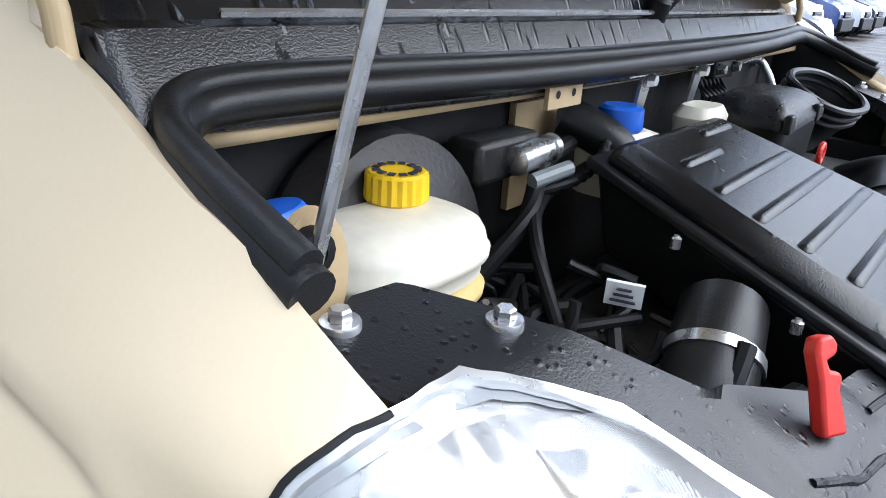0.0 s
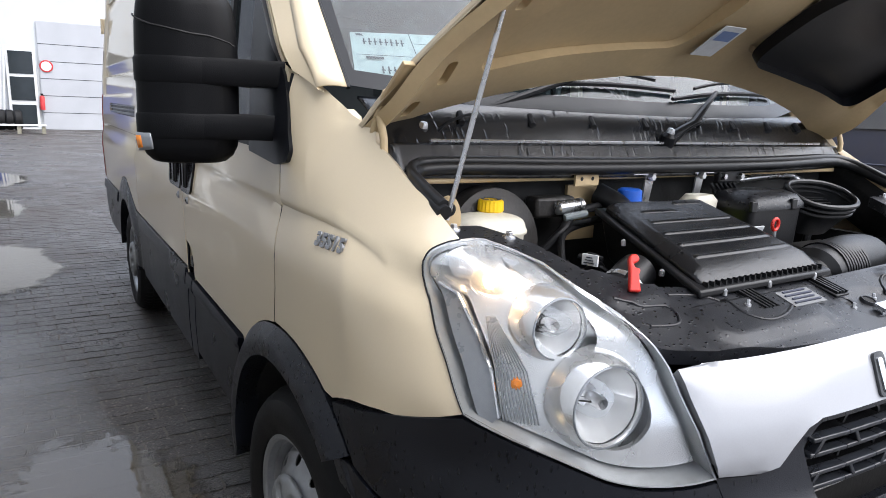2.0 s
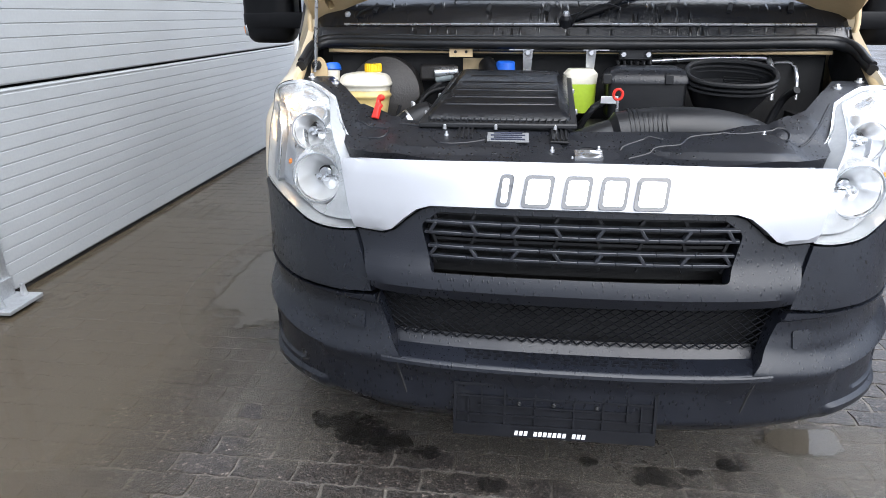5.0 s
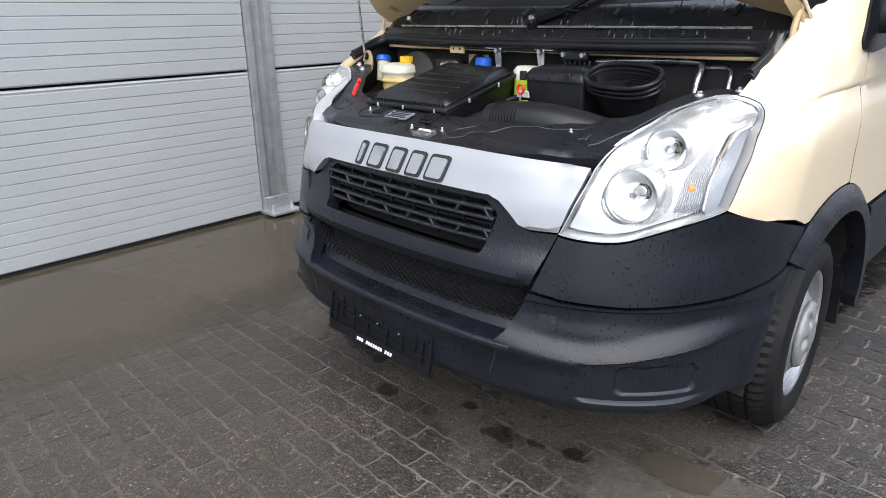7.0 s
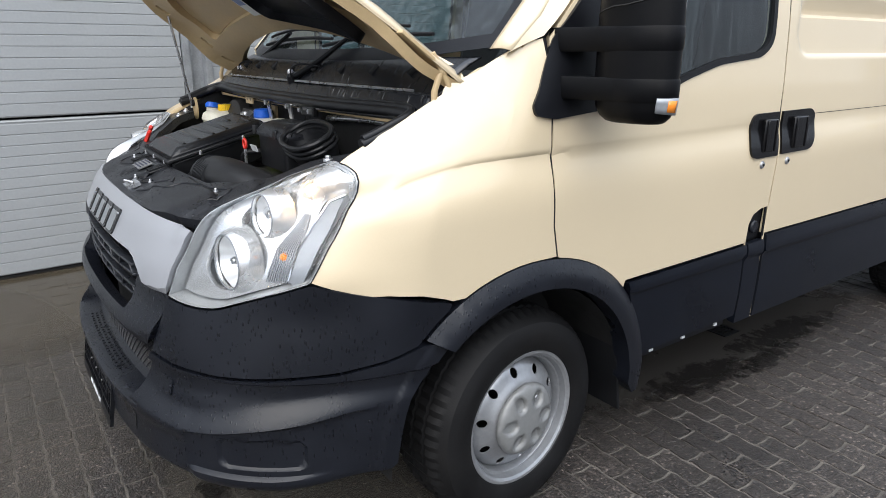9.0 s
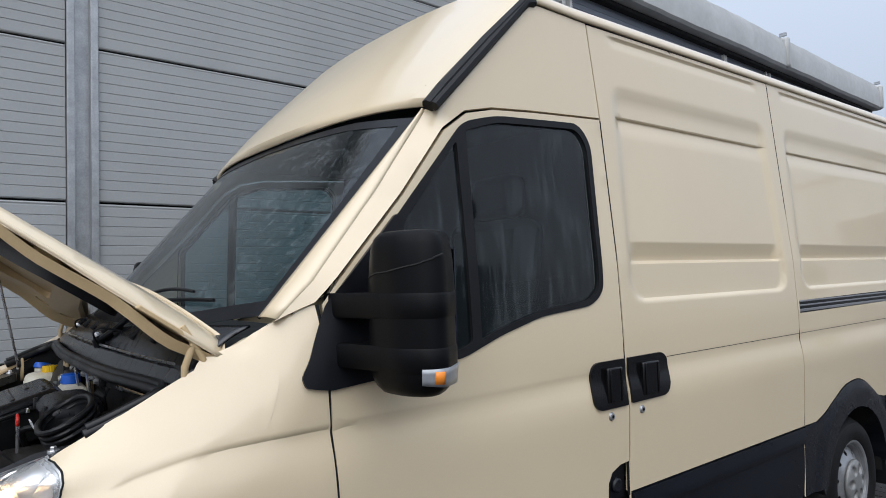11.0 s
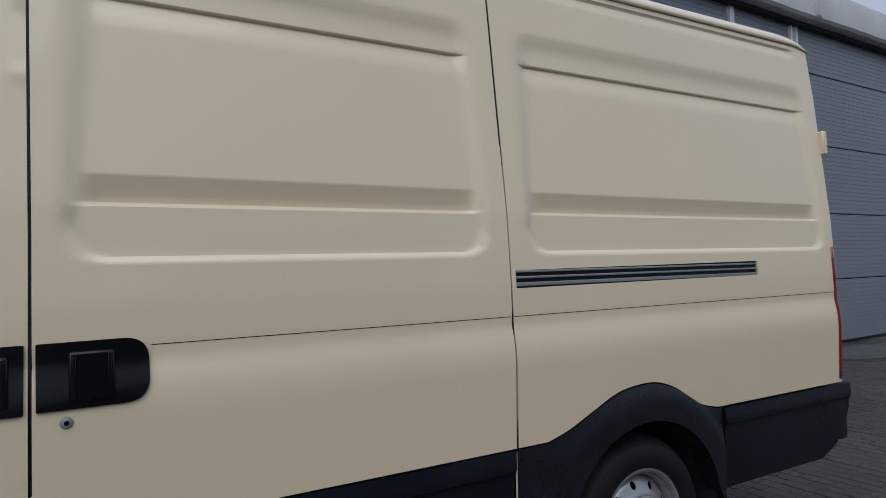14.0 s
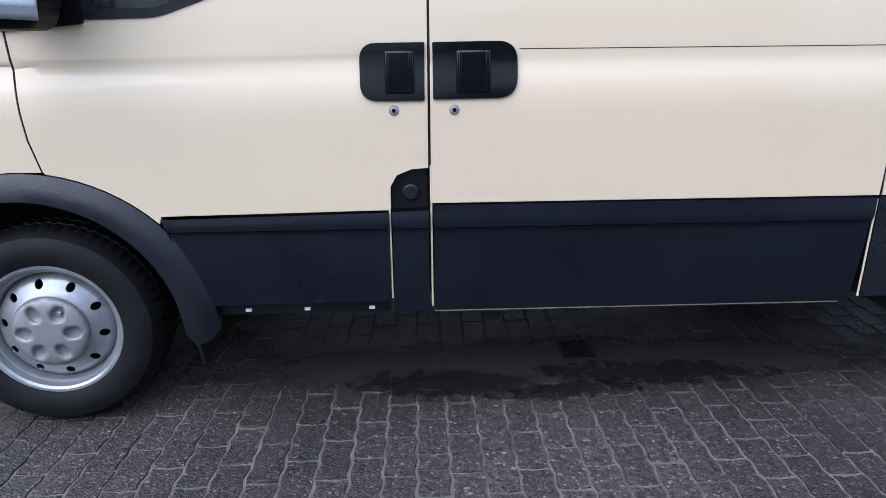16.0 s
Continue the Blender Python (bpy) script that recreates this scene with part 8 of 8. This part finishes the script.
fl = thing("banner_flag", pose(-10.2, 39.5, 0), "tall narrow blue and white banner flag on a pole", "flag")
part("flag_pole", G().tube([(0, 0, 0), (0, 0, 5.0)], 0.035, 8), WHITEPAINT, fl)
part("flag_cloth", G().grid(lambda u, v: Vector((-0.04 - 0.3 * u, 0.05 * math.sin(3 * v + 4 * u), 2.3 + 2.7 * v)), 6, 12), BLUEPAINT, fl, solid=0.01)
for k in range(4):
    part("flag_mark", G().box((-0.19, -0.07, 2.7 + 0.55 * k), (0.18, 0.02, 0.3)), WHITE, fl)
tagged(part("overhead_cable", G().tube([(-3.05, 17.1, 3.3), (-4.0, 45.0, 6.1)], 0.02, 6), RUBBER), "thin black cable across the sky", "cable")

# tree belt
LEAF = material("dark_foliage", (0.045, 0.07, 0.035), 0.7, vary=0.4, scale=1.5, grain=0.3, bscale=8)
BARK = material("bark", (0.08, 0.065, 0.05), 0.9, vary=0.3, scale=6)


def tree(at, h, seed):
    rnd = random.Random(seed)
    t = thing("tree", at, "dark green leafy tree beyond the yard", "tree", "tree belt")
    part("trunk", G().tube([(0, 0, 0), (0.1, 0, h * 0.4), (0.0, 0.1, h * 0.75)], [0.28, 0.2, 0.08], 8).tube([(0.05, 0, h * 0.35), (h * 0.2, 0.2, h * 0.6)], [0.12, 0.04], 6).tube([(0.05, 0, h * 0.4), (-h * 0.18, -0.1, h * 0.65)], [0.12, 0.04], 6), BARK, t)
    g = G()
    centres = [(rnd.gauss(0, h * 0.17), rnd.gauss(0, h * 0.17), h * rnd.uniform(0.35, 0.92), h * rnd.uniform(0.10, 0.2)) for _ in range(16)]
    for cx, cy, cz, r in centres:
        for _ in range(90):
            d = Vector((rnd.gauss(0, 1), rnd.gauss(0, 1), rnd.gauss(0, 1))).normalized() * r * rnd.uniform(0.6, 1.05)
            p = Vector((cx, cy, cz)) + d
            u = Vector((rnd.gauss(0, 1), rnd.gauss(0, 1), rnd.gauss(0, 1))).normalized() * 0.28
            w = u.cross(Vector((rnd.gauss(0, 1), rnd.gauss(0, 1), rnd.gauss(0, 1)))).normalized() * 0.2
            g.add([p - u, p + w, p + u, p - w], [(0, 1, 2, 3)])
    part("crown", g, LEAF, t)
    return t


k1, k2, k3 = tree(pose(-16, 66, 0), 6.0, 1), tree(pose(-20, 64, 0), 5.2, 2), tree(pose(-12, 69, 0), 5.6, 3)
for i in range(14):
    copy_thing((k1, k2, k3)[i % 3], pose(-36 + i * 5.2, 74 + 5 * math.sin(i * 2.1), 0, 0, 0, i * 77))

# far hall at the end of the lane
hall = thing("far_hall", pose(-1.0, 31.5, 0), "pale industrial hall with doors at the end of the lane", "building")
part("hall_wall", G().box((4, 2.5, 3.75), (18, 5, 7.5)), FACADE, hall)
part("hall_roof", G().box((4, 2.5, 7.6), (18.6, 5.4, 0.2)), SHUTTER, hall)
for x in (6.5, 10.5):
    w = part("hall_window", G().box((x, -0.03, 4.6), (2.6, 0.06, 1.6)), CARGLASS, hall)
    part("window_frame", G().box((x, -0.05, 3.75), (2.8, 0.08, 0.12)).box((x, -0.05, 5.45), (2.8, 0.08, 0.12)), WHITEPAINT, w)
part("window_band", G().box((-3.1, -0.04, 3.35), (3.2, 0.08, 0.9)), CARGLASS, hall)
part("band_sill", G().box((-3.1, -0.06, 2.83), (3.3, 0.12, 0.16)), WHITEPAINT, hall)
sh = part("sectional_door", G().box((2.2, -0.05, 2.2), (4.6, 0.08, 4.4)), SHUTTER, hall, "light grey sectional door")
for z in (0.7, 1.4, 2.1, 2.8, 3.5):
    part("door_joint", G().box((2.2, -0.093, z), (4.6, 0.006, 0.02)), DARK, sh)
gd = part("glazed_door", G().box((-0.75, -0.1, 1.6), (1.05, 0.06, 3.2)), WHITEPAINT, hall, "white glazed door")
for z, h in ((0.55, 0.9), (1.65, 0.95), (2.7, 0.9)):
    part("door_pane", G().box((-0.75, -0.14, z), (0.85, 0.03, h)), CARGLASS, gd)
for k in range(4):
    part("white_plank", G().box((-1.75 + 0.12 * k, -0.25 - 0.05 * k, 1.7), (0.07, 0.05, 3.3), pose(0, 0, 0, 4, 4, 0).to_3x3()), WHITEPAINT, hall)
bc = thing("blue_container", pose(-3.42, 32.0, 0), "blue steel container beside the hall", "container")
part("container_body", G().box((0, 0, 1.12), (1.7, 1.4, 2.24)), BLUEPAINT, bc, bev=0.02)
for k in range(8):
    part("container_rib", G().box((-0.7 + 0.2 * k, -0.72, 1.12), (0.08, 0.05, 2.0)), BLUEPAINT, bc)
part("container_cap", G().box((0, -0.02, 2.27), (1.76, 1.46, 0.06)), WHITEPAINT, bc)


def loose_tyre(at):
    t = tagged(part("used_tyre", G().lathe([(0.2, -0.1), (0.24, -0.14), (0.36, -0.14), (0.4, -0.09), (0.4, 0.09), (0.36, 0.14), (0.24, 0.14), (0.2, 0.1)], pose(0, 0, 0, 90, 0, 90), 28), TYRE), "used black tyre standing in a row", "tyre", "row of used tyres")
    return place(t, at)


t0 = loose_tyre(pose(-3.38, 30.6, 0.4))
for k in range(1, 6):
    copy_thing(t0, pose(-3.38 + 0.27 * k, 30.6, 0.4, 0, 0, 4 * (k % 3)))
pl = thing("pallet", pose(-1.95, 27.8, 0), "low pale wooden pallet with boards", "pallet")
for k in range(5):
    part("board", G().box((0, -0.5 + 0.25 * k, 0.3), (1.75, 0.12, 0.03)), WHITEPAINT, pl)
for x in (-0.78, 0, 0.78):
    part("bearer", G().box((x, 0, 0.14), (0.12, 1.0, 0.28)), CONCRETE, pl)
sg = thing("round_sign", pose(-0.85, 31.38, 2.6), "round white sign with a red rim", "sign")
part("sign_plate", G().lathe([(0, 0.012), (0.24, 0.012), (0.25, 0.0)], pose(0, 0, 0, 90, 0, 0), 28), SIGNRED, sg)
part("sign_face", G().lathe([(0, 0.016), (0.19, 0.016)], pose(0, 0, 0, 90, 0, 0), 28), WHITE, sg)
ex = thing("fire_extinguisher", pose(-1.1, 31.3, 1.1), "red fire extinguisher on the hall wall", "extinguisher")
part("cylinder", G().lathe([(0, 0.3), (0.06, 0.29), (0.09, 0.24), (0.09, -0.28), (0, -0.3)], pose(0, 0, 0), 18), SIGNRED, ex)
part("valve", G().box((0, -0.02, 0.34), (0.1, 0.06, 0.08)), PLASTIC2, ex)

# red and green lorry at the end of the lane
LORRYGREEN = material("green_lorry_paint", (0.16, 0.30, 0.05), 0.4, vary=0.1, scale=3)
LORRYRED = material("red_lorry_paint", (0.45, 0.06, 0.03), 0.4, vary=0.1, scale=3)
CREAMTRIM = material("cream_lorry_trim", (0.55, 0.48, 0.28), 0.45, vary=0.1, scale=3)
lo = thing("lorry", pose(-5.35, 34.4, 0), "red and green lorry facing down the lane", "lorry")
part("cab", G().hexa([(-1.2, 0, 0.75), (1.2, 0, 0.75), (1.2, 2.0, 0.75), (-1.2, 2.0, 0.75)], [(-1.15, 0.25, 3.1), (1.15, 0.25, 3.1), (1.15, 2.0, 3.1), (-1.15, 2.0, 3.1)]), LORRYGREEN, lo, bev=0.08)
part("red_panel", G().box((0, -0.01, 1.3), (2.0, 0.12, 0.6)), LORRYRED, lo, bev=0.03)
part("windscreen", G().hexa([(-1.0, 0.04, 1.85), (1.0, 0.04, 1.85), (1.0, 0.1, 1.85), (-1.0, 0.1, 1.85)], [(-0.95, 0.16, 2.8), (0.95, 0.16, 2.8), (0.95, 0.24, 2.8), (-0.95, 0.24, 2.8)]), CARGLASS, lo, bev=0.02)
part("bumper", G().box((0, -0.02, 0.62), (2.4, 0.2, 0.4)), LORRYRED, lo, bev=0.04)
for z in (0.82, 0.98):
    part("grille_strip", G().box((0, -0.08, z), (1.7, 0.06, 0.07)), CREAMTRIM, lo, bev=0.01)
for x in (-0.95, 0.95):
    part("headlamp", G().box((x, -0.1, 0.66), (0.3, 0.08, 0.2)), SATIN, lo, bev=0.02)
    part("front_wheel", G().lathe([(0, 0.02), (0.28, 0.02), (0.3, 0.0), (0.48, 0.02), (0.5, -0.04), (0.5, -0.3)], pose(x * 1.2, 0.9, 0.5, 0, 90 if x > 0 else -90, 0), 28), TYRE, lo)
part("load_body", G().box((0, 5.2, 2.2), (2.45, 6.0, 2.9)), LORRYGREEN, lo, bev=0.03)
